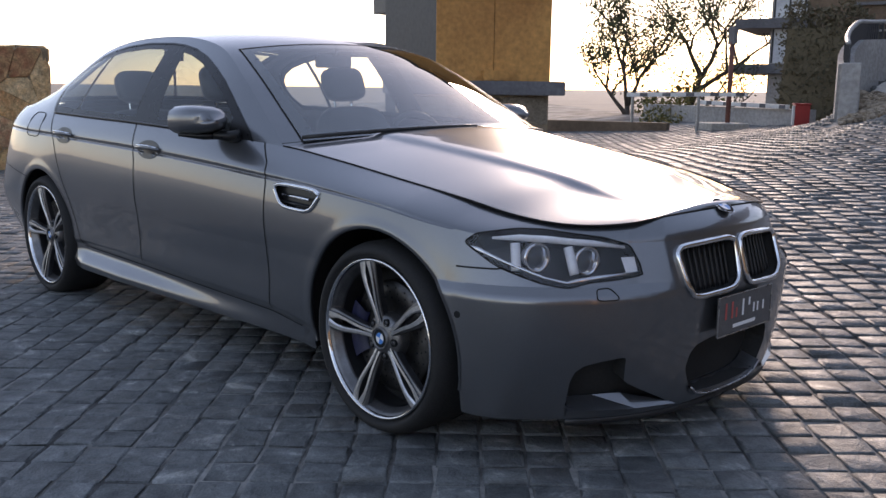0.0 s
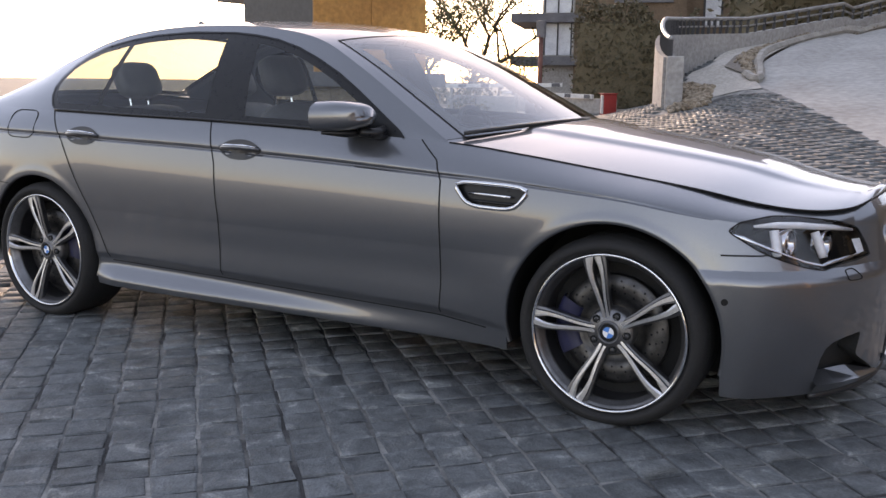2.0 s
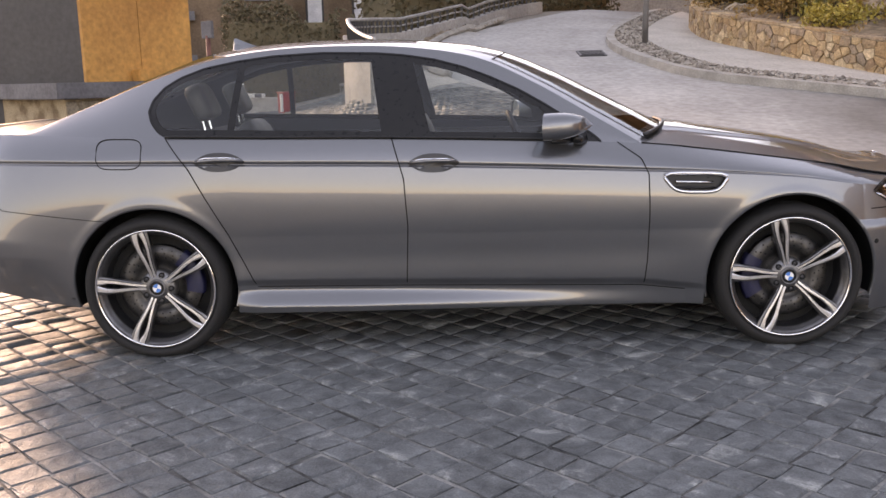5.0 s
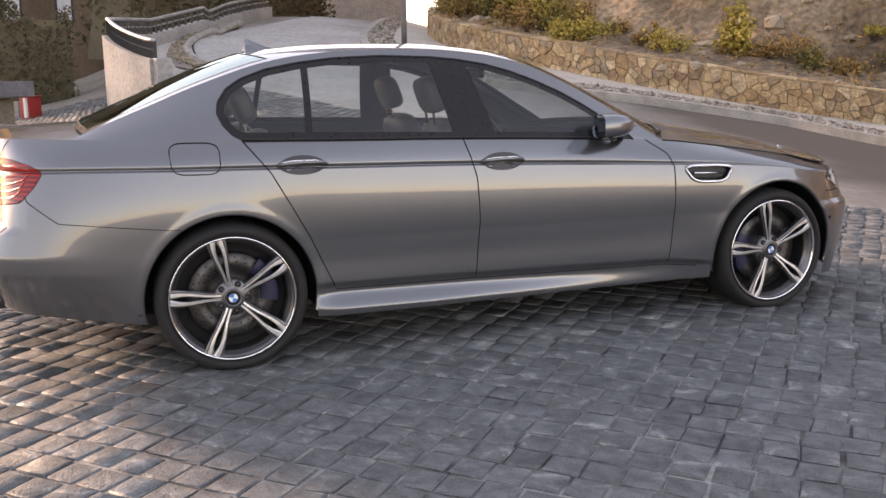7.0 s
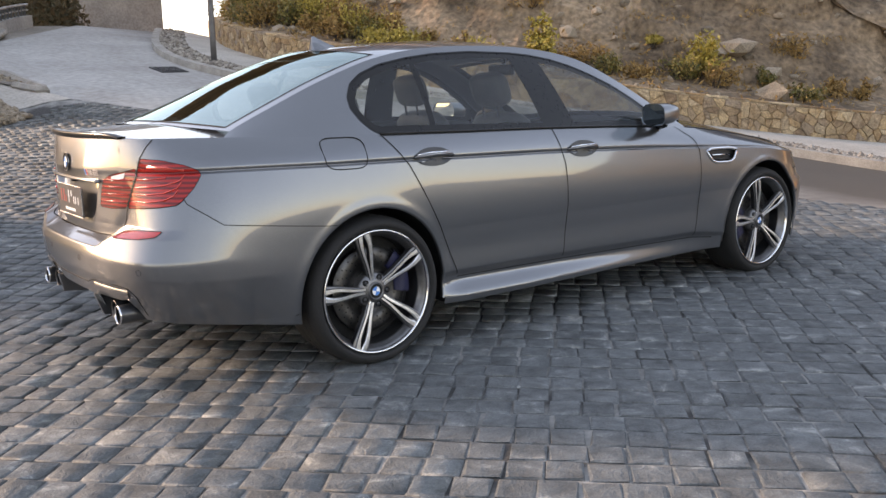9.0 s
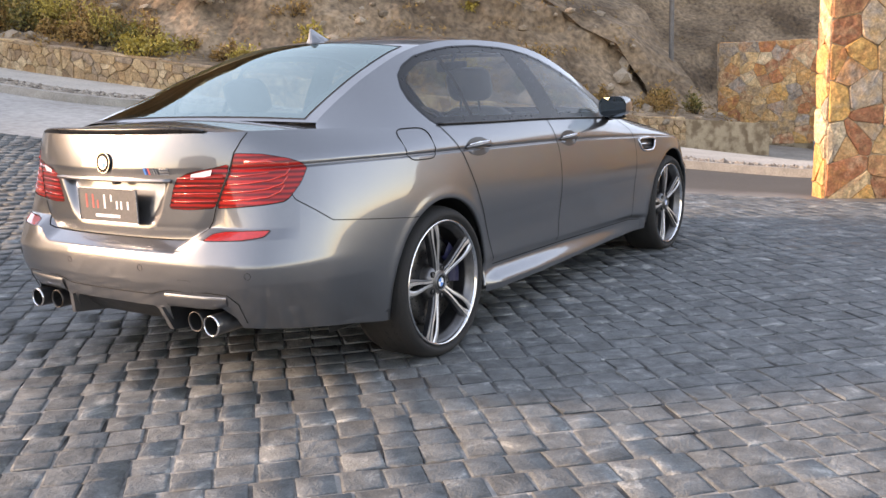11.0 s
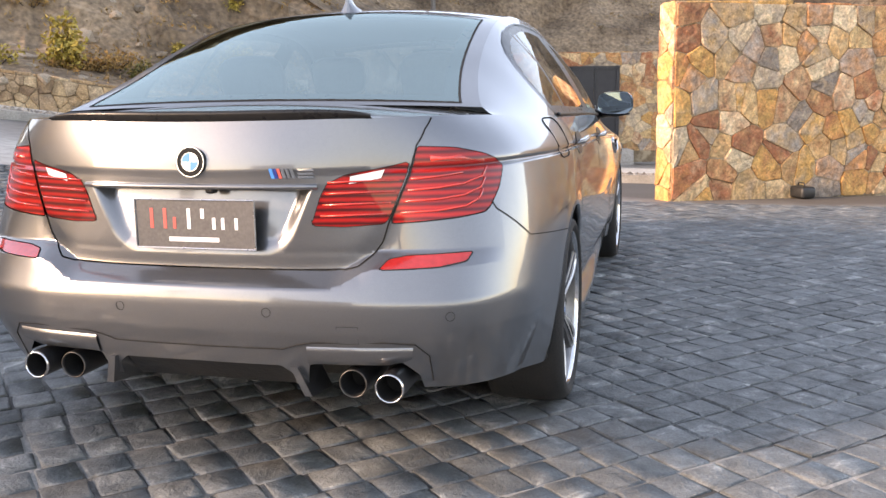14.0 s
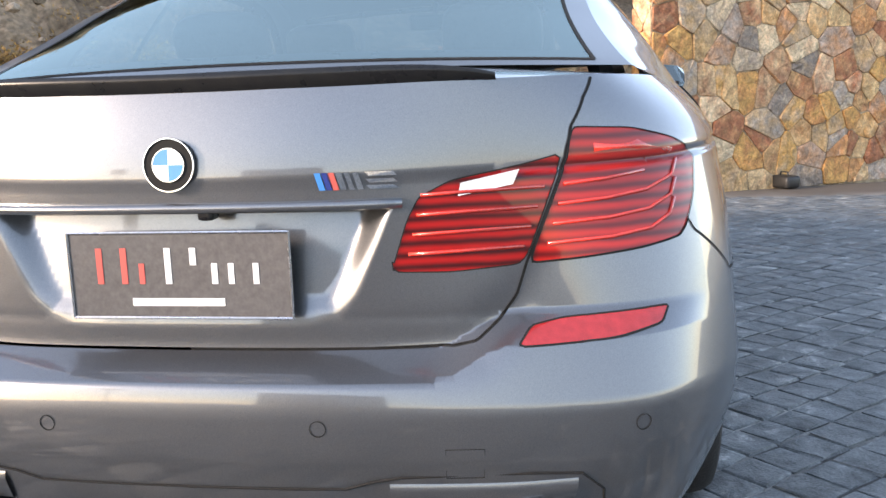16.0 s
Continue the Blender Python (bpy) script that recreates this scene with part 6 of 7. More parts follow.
# panel between the rear window and the boot deck
bm = bmesh.new()
rows = []
for w in np.linspace(-1, 1, 41):
    a_, b_ = pane_point(np.array(-2.05), np.array(w)), deck_point(np.array(15.0), np.array(-w))
    m_ = (a_ + b_) / 2
    rows.append([bm.verts.new(Vector(q) - Vector((0, 0, dz))) for q, dz in ((a_, 0.002), (m_, 0.006), (b_, 0.003))])
for a, b in zip(rows[:-1], rows[1:]):
    for k in range(2):
        bm.faces.new((a[k], a[k + 1], b[k + 1], b[k]))
part("rear_cowl", bm, P_PAINT, car, "", True)

# roof aerial, wipers
_xs = pane_point(np.linspace(0.6, -2.0, 200), np.zeros(200))
ROOF_Z = lambda x: float(np.interp(x, _xs[::-1, 0], _xs[::-1, 2]))
bm = bmesh.new()
rows = []
for x, h, w in ((-1.105, 0.0, .004), (-1.14, .012, .018), (-1.18, .032, .026), (-1.215, .052, .028), (-1.238, .066, .024), (-1.252, .066, .018), (-1.262, .0, .030)):
    zb = float(pane_point(np.array(x), np.array(0.0))[2]) - 0.012 + 0.02 * (x < -1.2)
    zb = ROOF_Z(x) - 0.004
    rows.append([bm.verts.new((x, y, z)) for y, z in ((-w - .012, zb), (-w * .5, zb + h * .6), (-.003, zb + h + .004), (.003, zb + h + .004), (w * .5, zb + h * .6), (w + .012, zb))])
for a, b in zip(rows[:-1], rows[1:]):
    for k in range(5):
        bm.faces.new((a[k], a[k + 1], b[k + 1], b[k]))
bm.faces.new(rows[-1])
part("roof_aerial", bm, P_PAINT, car, "shark-fin roof aerial", False)
bm = bmesh.new()
for w0, w1, dx in ((-.05, .92, 0), (-.80, .10, 0.02)):
    pts = [pane_point(np.array(.775 + dx), np.array(w)) for w in np.linspace(w0, w1, 12)]
    tube(bm, [Vector(p) + Vector((0.01, 0, 0.012)) for p in pts], 0.009, 6)
part("wiper", bm, M_BLACKP, car, "black wiper blades at the screen's foot", True)
bm = bmesh.new()
rows = []
for w in np.linspace(-1, 1, 25):
    a_, b_ = bonnet_point(np.array(8.02), np.array(w)), pane_point(np.array(.785), np.array(w))
    rows.append([bm.verts.new(Vector(a_) - Vector((0, 0, .006))), bm.verts.new(Vector(b_) + Vector((0, 0, .002)))])
for a, b in zip(rows[:-1], rows[1:]):
    bm.faces.new((a[0], a[1], b[1], b[0]))
part("scuttle_panel", bm, M_BLACKP, car, "black scuttle panel below the windscreen")

# ---- walls, pillars and plants round the forecourt
rng = random.Random(7)
nrg = np.random.default_rng(11)


def prism(bm, plan, z0, z1, top=None):
    """An upright block over a plan polygon; top moves the upper outline outward from its middle."""
    c = np.mean(np.array(plan, float), axis=0)
    lo = [bm.verts.new((x, y, z0)) for x, y in plan]
    k = top or 1.0
    hi = [bm.verts.new((c[0] + (x - c[0]) * k, c[1] + (y - c[1]) * k, z1)) for x, y in plan]
    n = len(plan)
    bm.faces.new(lo[::-1])
    bm.faces.new(hi)
    for i in range(n):
        bm.faces.new((lo[i], lo[(i + 1) % n], hi[(i + 1) % n], hi[i]))
    bmesh.ops.recalc_face_normals(bm, faces=bm.faces[:])
    return bm


def clip(poly, a, b, c):
    """Keeps the part of a polygon where a x + b y <= c."""
    out = []
    for i, p in enumerate(poly):
        q = poly[(i + 1) % len(poly)]
        dp, dq = a * p[0] + b * p[1] - c, a * q[0] + b * q[1] - c
        if dp <= 0:
            out.append(p)
        if dp * dq < 0:
            t = dp / (dp - dq)
            out.append((p[0] + t * (q[0] - p[0]), p[1] + t * (q[1] - p[1])))
    return out


def cell_pattern(width, high, size, seed, uneven=0.42, flat=1.0):
    """Irregular stones that fill a rectangle, as polygons."""
    r = random.Random(seed)
    sites = []
    ny = max(1, round(high / (size * flat)))
    dy = high / ny
    for j in range(ny):
        nx = max(1, round(width / size))
        for i in range(nx):
            u = (i + 0.5 + (0.5 if j % 2 else 0)) * width / nx
            sites.append((u + r.uniform(-uneven, uneven) * size, (j + 0.5) * dy + r.uniform(-uneven, uneven) * dy))
    big = [s for s in sites if r.random() > 0.22]
    big += [(r.uniform(0, width), r.uniform(0, high)) for _ in range(len(sites) // 7)]
    out = []
    for i, s in enumerate(big):
        poly = [(0, 0), (width, 0), (width, high), (0, high)]
        for j, o in enumerate(big):
            d = math.hypot(o[0] - s[0], o[1] - s[1])
            if j == i or d > 3.2 * size or d < 1e-6:
                continue
            a, b = o[0] - s[0], o[1] - s[1]
            poly = clip(poly, a, b, (o[0] ** 2 + o[1] ** 2 - s[0] ** 2 - s[1] ** 2) / 2)
            if len(poly) < 3:
                break
        if len(poly) > 2:
            out.append(poly)
    return out


def stone_verts(poly, place, joint, proud, r, rough=0.006):
    """One dressed stone of a wall: sunk rim, worn edge and a slightly hollow or bulging face."""
    P = np.array(poly, float)
    keep = [i for i in range(len(P)) if np.linalg.norm(P[i] - P[i - 1]) > 0.012]
    P = P[keep]
    if len(P) < 3:
        return None
    c = P.mean(axis=0)
    size = np.linalg.norm(P - c, axis=1).mean()
    if size < 0.03:
        return None
    ease = []
    for i in range(len(P)):
        a, b = P[i - 1], P[(i + 1) % len(P)]
        ease += [P[i] + (a - P[i]) * 0.09, P[i] + (b - P[i]) * 0.09]
    P = np.array(ease)
    tilt = (r.uniform(-0.05, 0.05), r.uniform(-0.05, 0.05))
    out = proud * r.uniform(0.6, 1.25)
    n = len(P)
    vs = []
    for inset, d in ((joint / 2, -0.01), (joint / 2 + 0.002, out - 0.008), (joint / 2 + 0.009, out)):
        for p in P:
            k = max(0.2, 1 - inset / size)
            q = c + (p - c) * k
            vs.append(place(q[0] + r.uniform(-1, 1) * 0.004, q[1] + r.uniform(-1, 1) * 0.004, d + (tilt[0] * (q[0] - c[0]) + tilt[1] * (q[1] - c[1]) + r.uniform(-rough, rough)) * (d > 0)))
    vs.append(place(c[0], c[1], out + r.uniform(-0.3, 1.0) * rough * 1.5))
    fs = []
    for j in range(2):
        for i in range(n):
            fs.append((j * n + i, j * n + (i + 1) % n, (j + 1) * n + (i + 1) % n, (j + 1) * n + i))
    for i in range(n):
        fs.append((2 * n + i, 2 * n + (i + 1) % n, 3 * n))
    return vs, fs


def lay_stones(parent, polys, place, joint, proud, material, limit=300, name="stone", seed=1):
    """Sets the stones into a wall: the first ones as pieces of their own, the rest joined."""
    r = random.Random(seed)
    av, af = [], []
    count = 0
    for poly in polys:
        s = stone_verts(poly, place, joint, proud, r)
        if not s:
            continue
        if count < limit:
            data_obj(name, s[0], s[1], material, parent)
            count += 1
        else:
            k = len(av)
            av += s[0]
            af += [tuple(i + k for i in f) for f in s[1]]
    if av:
        ob = data_obj("stonework", av, af, material, parent)
        ob["kind"] = "stuff"


def flat_place(o, d, up=(0, 0, 1)):
    """From wall coordinates (along, up, out) to the world; the wall's face is to the right of its run."""
    d = np.array(d, float) / np.linalg.norm(d)
    n = np.array([d[1], -d[0]])

    def at(u, w, q):
        return (o[0] + d[0] * u + n[0] * q, o[1] + d[1] * u + n[1] * q, o[2] + w)

    return at


def stone_wall(label, run, z0, high, thick, size, seed, flat=0.95):
    """A clad wall: run is its face line in plan, its face to the right of the run."""
    (x0, y0), (x1, y1) = run
    d = np.array([x1 - x0, y1 - y0])
    length = float(np.linalg.norm(d))
    d = d / length
    n = np.array([d[1], -d[0]])
    bm = bmesh.new()
    back = [(x1 - n[0] * thick, y1 - n[1] * thick), (x0 - n[0] * thick, y0 - n[1] * thick)]
    prism(bm, [(x0, y0), (x1, y1)] + back, z0 - 0.3, z0 + high)
    ob = tagged(obj("stone_wall", bm, M_MORTAR), label, "wall", kind="structure")
    polys = cell_pattern(length, high, size, seed, flat=flat)
    place = flat_place((x0, y0, z0), d)
    ends = cell_pattern(thick, high, size * 0.9, seed + 1, uneven=0.25, flat=0.8)
    lay_stones(ob, polys, place, 0.008, 0.018, M_STONE, 290 - len(ends) * 2, seed=seed)
    lay_stones(ob, ends, flat_place((*back[1], z0), -n * -1.0), 0.010, 0.024, M_STONE, 60, seed=seed + 2)
    lay_stones(ob, ends, flat_place((x1, y1, z0), -n), 0.010, 0.024, M_STONE, 60, seed=seed + 3)
    # flat stones along the top
    tops = cell_pattern(length, thick, size, seed + 4, uneven=0.3)

    def top_place(u, w, q):
        return (x0 + d[0] * u - n[0] * w, y0 + d[1] * u - n[1] * w, z0 + high + q)

    lay_stones(ob, tops, top_place, 0.010, 0.02, M_STONE, 40, seed=seed + 5)
    return ob


stone_wall("tall wall of orange and brown polygonal sandstone beside the forecourt", ((5.30, -1.12), (9.2, -7.0)), height(6, -2) - 0.03, 2.14, 0.30, 0.255, 21)
far_wall = stone_wall("distant sandstone wall with a charcoal double door", ((18.75, 4.3), (20.4, -1.9)), -0.45, 2.55, 0.4, 0.30, 31, 0.85)
stone_wall("brown stone wall with a pale end at the forecourt's edge", ((-9.42, -0.1), (-9.25, 1.95)), -0.12, 1.8, 0.45, 0.42, 41, 0.85)

# double door of the far wall, its frame and its step
dd = np.array([20.4 - 18.75, -1.9 - 4.3])
dd /= np.linalg.norm(dd)
dn = np.array([dd[1], -dd[0]])
o0 = np.array([18.75, 4.3])
door = empty("door_1")
tagged(door, "charcoal steel double door in the stone wall", "door", kind="structure")


def door_box(a0, a1, z0, z1, q0, q1):
    bm = bmesh.new()
    pts = [o0 + dd * a + dn * q for a, q in ((a0, q0), (a1, q0), (a1, q1), (a0, q1))]
    return prism(bm, [tuple(p) for p in pts], z0, z1)


for a0, a1 in ((2.62, 3.19), (3.20, 3.77)):
    leaf = part("door_leaf", door_box(a0, a1, -0.38, 1.68, 0.05, 0.09), M_DOOR, door)
    for zz in (-0.30, 0.70):
        part("panel", door_box(a0 + 0.06, a1 - 0.06, zz, zz + 0.9, 0.09, 0.102), M_DOOR, leaf)
part("door_handle", door_box(3.215, 3.24, 0.55, 0.75, 0.09, 0.14), P_SATIN, door)
part("door_frame", door_box(2.54, 2.62, -0.45, 1.76, 0.03, 0.12), M_DOOR, door)
part("door_frame", door_box(3.77, 3.85, -0.45, 1.76, 0.03, 0.12), M_DOOR, door)
part("door_frame", door_box(2.54, 3.85, 1.68, 1.76, 0.035, 0.12), M_DOOR, door)
step_ = tagged(obj("step", door_box(2.3, 4.1, -0.75, -0.38, 0.04, 0.9), M_PAVE), "pale concrete step before the far door", "step", kind="structure")

# retaining wall stones
WL = np.array(WALL)
arc = np.r_[0, np.cumsum(np.hypot(*np.diff(WL, axis=0).T))]


def along_wall(u, w, q):
    x, y = np.interp(u, arc, WL[:, 0]), np.interp(u, arc, WL[:, 1])
    xa, ya = np.interp(u + 0.1, arc, WL[:, 0]), np.interp(u + 0.1, arc, WL[:, 1])
    xb, yb = np.interp(u - 0.1, arc, WL[:, 0]), np.interp(u - 0.1, arc, WL[:, 1])
    t = np.array([xa - xb, ya - yb])
    t /= np.linalg.norm(t) + 1e-9
    n = np.array([t[1], -t[0]])
    return (x + n[0] * q, y + n[1] * q, height(x, y) + 0.07 + w)


total = float(arc[-1])
polys = []
for k, start in enumerate(np.arange(0, total - 4, 4.0)):
    polys += [[(start + u, w) for u, w in p] for p in cell_pattern(4.0, RETAIN_H - 0.05, 0.165, 60 + k, flat=0.85)]
polys.sort(key=lambda p: -p[0][0])
lay_stones(retaining, polys, along_wall, 0.010, 0.030, M_RUBBLE, 300, seed=9)
polys = []
for k, start in enumerate(np.arange(0, total - 3, 3.0)):
    polys += [[(start + u, w) for u, w in p] for p in cell_pattern(3.0, 0.36, 0.30, 160 + k, uneven=0.25)]
lay_stones(retaining, polys, lambda u, w, q: tuple(np.array(along_wall(u, RETAIN_H - 0.03 + q * 0.8, -w + 0.02))), 0.014, 0.035, M_RUBBLE, 0, seed=10)


# ---- pillar with the orange stone face, its base and slab
porch = empty("porch_pillar", (-4.2, 5.0, height(-4.2, 5.0)))
tagged(porch, "porch pillar with oxidised orange stone and dark metal cladding", "pillar", kind="structure")
inv = porch.matrix_basis.inverted()


def porch_part(name, plan, z0, z1, material, label="", bevel=0.0):
    bm = prism(bmesh.new(), plan, z0, z1)
    if bevel:
        bmesh.ops.bevel(bm, geom=bm.edges[:], offset=bevel, segments=2, affect="EDGES")
    bmesh.ops.transform(bm, matrix=inv, verts=bm.verts)
    return part(name, bm, material, porch, label)


C, R_, L_ = np.array([-3.92, 4.36]), np.array([-3.14, 5.42]), np.array([-5.22, 4.66])
B_ = R_ + (L_ - C)
mid_ = (C + R_ + L_ + B_) / 4
shrink = lambda p, k: tuple(mid_ + (np.array(p) - mid_) * k)
porch_part("metal_cladding", [shrink(p, 0.985) for p in (C, R_, B_, L_)], 0.0, 3.9, M_DARKCLAD, "dark charcoal metal cladding")
face_d = (R_ - C) / np.linalg.norm(R_ - C)
face_n = np.array([face_d[1], -face_d[0]])
for k in range(2):
    for j in range(3):
        a0, a1 = 0.002 + k * 0.665, 0.660 + k * 0.665
        z0 = 1.292 + j * 0.87
        pts = [C + face_d * a + face_n * q for a, q in ((a0, 0.03), (a1, 0.03), (a1, -0.05), (a0, -0.05))]
        porch_part("stone_panel", [tuple(p) for p in pts], z0, z0 + 0.868, M_ORANGE, "oxidised orange stone panel")
slab_plan = [C + face_n * 0.42 - face_d * 0.55, R_ + face_n * 0.42 + face_d * 0.10, R_ - face_n * 1.2 + face_d * 0.10, C - face_n * 1.2 - face_d * 0.55]
porch_part("slab", [tuple(p) for p in slab_plan], 1.135, 1.29, M_SLAB, "grey concrete slab", 0.008)
base_plan = [C + face_n * 0.28 - face_d * 0.4, R_ + face_n * 0.28 - face_d * 0.06, R_ - face_n * 1.0 - face_d * 0.06, C - face_n * 1.0 - face_d * 0.4]
base = porch_part("stone_base", [tuple(p) for p in base_plan], -0.1, 1.135, M_MORTAR, "dark stone base")
bp = base_plan[0]
place_b = flat_place((bp[0], bp[1], 0.2), face_d)
for poly in cell_pattern(float(np.linalg.norm(base_plan[1] - base_plan[0])), 0.92, 0.30, 77):
    s = stone_verts(poly, lambda u, w, q: tuple(inv @ Vector(place_b(u, w, q))), 0.012, 0.02, rng)
    if s:
        data_obj("stone", s[0], s[1], M_ROCK, base)
porch_part("small_block", [tuple(C + face_d * a + face_n * q) for a, q in ((0.52, 0.05), (0.82, 0.05), (0.82, 0.20), (0.52, 0.20))], 1.291, 1.41, M_ORANGE, "loose stone block on the slab", 0.01)
porch_part("eave", [(-6.3, 5.35), (-5.1, 4.95), (-4.9, 6.6), (-6.1, 6.9)], 2.2, 2.45, M_DARKCLAD, "dark overhanging eave")
porch_part("eave", [shrink(p, 1.14) for p in (C, R_, B_, L_)], 3.9, 4.1, M_DARKCLAD, "dark overhanging eave")

# ---- parapet with its rail
PAR = np.array(PARAPET)
par_z = lambda p: height(max(p[0], -1.45), p[1])
left, right = PARAPET, shifted(PARAPET, -0.20)
tops = [0.24 + 0.44 * clamp(1 - math.hypot(p[0] + 1.33, p[1] - 9.40) / 4.2) for p in PARAPET]
bm = bmesh.new()
rows = [[bm.verts.new((q[0], q[1], z)) for q, z in ((a, par_z(a) - 1.3), (a, par_z(a) + h), (b, par_z(a) + h), (b, par_z(a) - 1.3))] for a, b, h in zip(left, right, tops)]
for a, b in zip(rows[:-1], rows[1:]):
    for k in range(3):
        bm.faces.new((a[k], a[k + 1], b[k + 1], b[k]))
bm.faces.new(rows[0][::-1])
bm.faces.new(rows[-1])
bmesh.ops.recalc_face_normals(bm, faces=bm.faces[:])
parapet = tagged(obj("parapet", bm, M_PARAPET), "curved grey concrete parapet with a steel rail", "parapet", kind="structure")
bm = bmesh.new()
rail = [(*((a + b) / 2), par_z(a) + h + 0.26) for a, b, h in zip(left, right, tops)]
tube(bm, rail, 0.034, 8)
part("handrail", bm, M_RAIL, parapet, "pale tubular handrail", True)
bm = bmesh.new()
tube(bm, [(x, y, z - 0.13) for x, y, z in rail], 0.020, 6)
part("lower_rail", bm, M_RAIL, parapet, "", True)
post_mesh = None
for i in range(0, len(rail) - 1):
    for fr in (0.0, 0.5) if i < 22 else (0.0,):
        p = [rail[i][k] + (rail[i + 1][k] - rail[i][k]) * fr for k in range(3)]
        if post_mesh is None:
            bm = bmesh.new()
            box(bm, (-0.024, -0.024, -0.30), (0.024, 0.024, -0.02))
            post_mesh = bpy.data.meshes.new("rail_post")
            bm.to_mesh(post_mesh)
            bm.free()
            post_mesh.materials.append(M_DOOR)
        ob = new("rail_post", post_mesh)
        ob.matrix_basis = pose(*p)
        ob.parent = parapet
bm = bmesh.new()
box(bm, (-0.12, -0.12, -0.4), (0.12, 0.12, 0.71), pose(-1.34, 9.33, par_z((-1.34, 9.33)), 0, 0, 20), 0.015)
part("end_pillar", bm, M_PARAPET, parapet, "concrete end pillar")

# lumps of stone, and gravel
_b = bmesh.new()
bmesh.ops.create_icosphere(_b, subdivisions=1, radius=1.0)
_b.verts.ensure_lookup_table()
ICO_V = np.array([v.co[:] for v in _b.verts])
ICO_F = [tuple(v.index for v in f.verts) for f in _b.faces]
_b.free()
OCT_V = np.array([(1, 0, 0), (-1, 0, 0), (0, 1, 0), (0, -1, 0), (0, 0, 1), (0, 0, -1)], float)
OCT_F = [(0, 2, 4), (2, 1, 4), (1, 3, 4), (3, 0, 4), (2, 0, 5), (1, 2, 5), (3, 1, 5), (0, 3, 5)]


def lumps(spots, base=None):
    """One mesh of stones; each spot is (x, y, z, size)."""
    V0, F0 = base or (OCT_V, OCT_F)
    vs, fs = [], []
    for x, y, z, s in spots:
        v = V0 * nrg.uniform(0.65, 1.25, (len(V0), 1)) * s * nrg.uniform(0.7, 1.3, 3) * np.array([1, 1, 0.7])
        a = nrg.uniform(0, 6.28)
        c, q = math.cos(a), math.sin(a)
        v = np.stack([v[:, 0] * c - v[:, 1] * q, v[:, 0] * q + v[:, 1] * c, v[:, 2]], -1) + (x, y, z)
        k = len(vs)
        vs += [tuple(p) for p in v]
        fs += [tuple(i + k for i in f) for f in F0]
    return vs, fs


KB = np.array(KERB)
spots = []
for i in range(2600):
    t = nrg.uniform(0, 1) ** 0.8 * (len(KB) - 1.01)
    k = int(t)
    p = KB[k] + (KB[k + 1] - KB[k]) * (t - k)
    d = KB[k + 1] - KB[k]
    d = d / np.linalg.norm(d)
    q = p - np.array([d[1], -d[0]]) * nrg.uniform(0.19, 0.73)
    spots.append((*q, height(*q) + 0.10, nrg.uniform(0.02, 0.06)))
gravel = data_obj("gravel_stones", *lumps(spots), M_GRAVEL)
tagged(gravel, "loose grey gravel stones behind the kerb", "gravel", kind="stuff")


# island of gravel with a kerb, and the pale verge by the parapet
def patch_ground(name, outline, lift, material, label, category, thick=0.0):
    bm = bmesh.new()
    top = [bm.verts.new((x, y, height(x, y) + lift)) for x, y in outline]
    bm.faces.new(top)
    if thick:
        low = [bm.verts.new((v.co.x, v.co.y, v.co.z - thick)) for v in top]
        for i in range(len(top)):
            bm.faces.new((top[i], low[i], low[(i + 1) % len(top)], top[(i + 1) % len(top)]))
    bmesh.ops.recalc_face_normals(bm, faces=bm.faces[:])
    bmesh.ops.triangulate(bm, faces=[f for f in bm.faces if len(f.verts) > 4])
    return tagged(obj(name, bm, material), label, category, kind="structure")


ISL = [(-0.30, 9.9), (-0.6, 10.5), (-1.05, 11.0), (-1.16, 12.13), (-1.0, 13.6), (-0.64, 15.1), (-0.05, 16.4), (0.7, 18.2), (0.85, 18.2), (0.2, 16.6), (-0.38, 15.0), (-0.66, 13.7), (-0.78, 12.6), (-0.62, 11.4), (-0.42, 10.6)]
verge = spline([tuple(p) for p in PARAPET[2:40:4]], 30)
outer = spline([(-0.11, 9.3), (-0.36, 10.02), (-0.5, 10.69), (-0.64, 11.89), (-0.6, 13.6), (-0.33, 15.2), (0.3, 16.7)], 30)
tagged(ribbon("verge", [np.array(p) for p in verge], [np.array(p) for p in outer], 0.012, M_PAVE, rows=4), "pale concrete verge along the parapet", "verge", kind="structure")
patch_ground("gravel_island", ISL, 0.03, M_GRAVEL, "island of grey gravel beside the road", "gravel")
bm = bmesh.new()
tube(bm, [(x, y, height(x, y) + 0.03) for x, y in [tuple(p) for p in spline(ISL[6:] + ISL[:2], 30)]], 0.07, 6)
tagged(obj("island_kerb", bm, M_KERB), "rounded concrete kerb of the gravel island", "kerb", kind="structure")
spots = []
for i in range(420):
    t = nrg.uniform(0, 1)
    y = 10.2 + 7.8 * t
    x = np.interp(y, [9.9, 10.7, 11.3, 12.5, 13.6, 15.2, 16.6, 18.2], [-0.31, -0.55, -0.85, -0.97, -0.83, -0.46, 0.1, 0.77]) + nrg.uniform(-0.14, 0.14) * clamp(y - 10)
    spots.append((x, y, height(x, y) + 0.035, nrg.uniform(0.03, 0.06)))
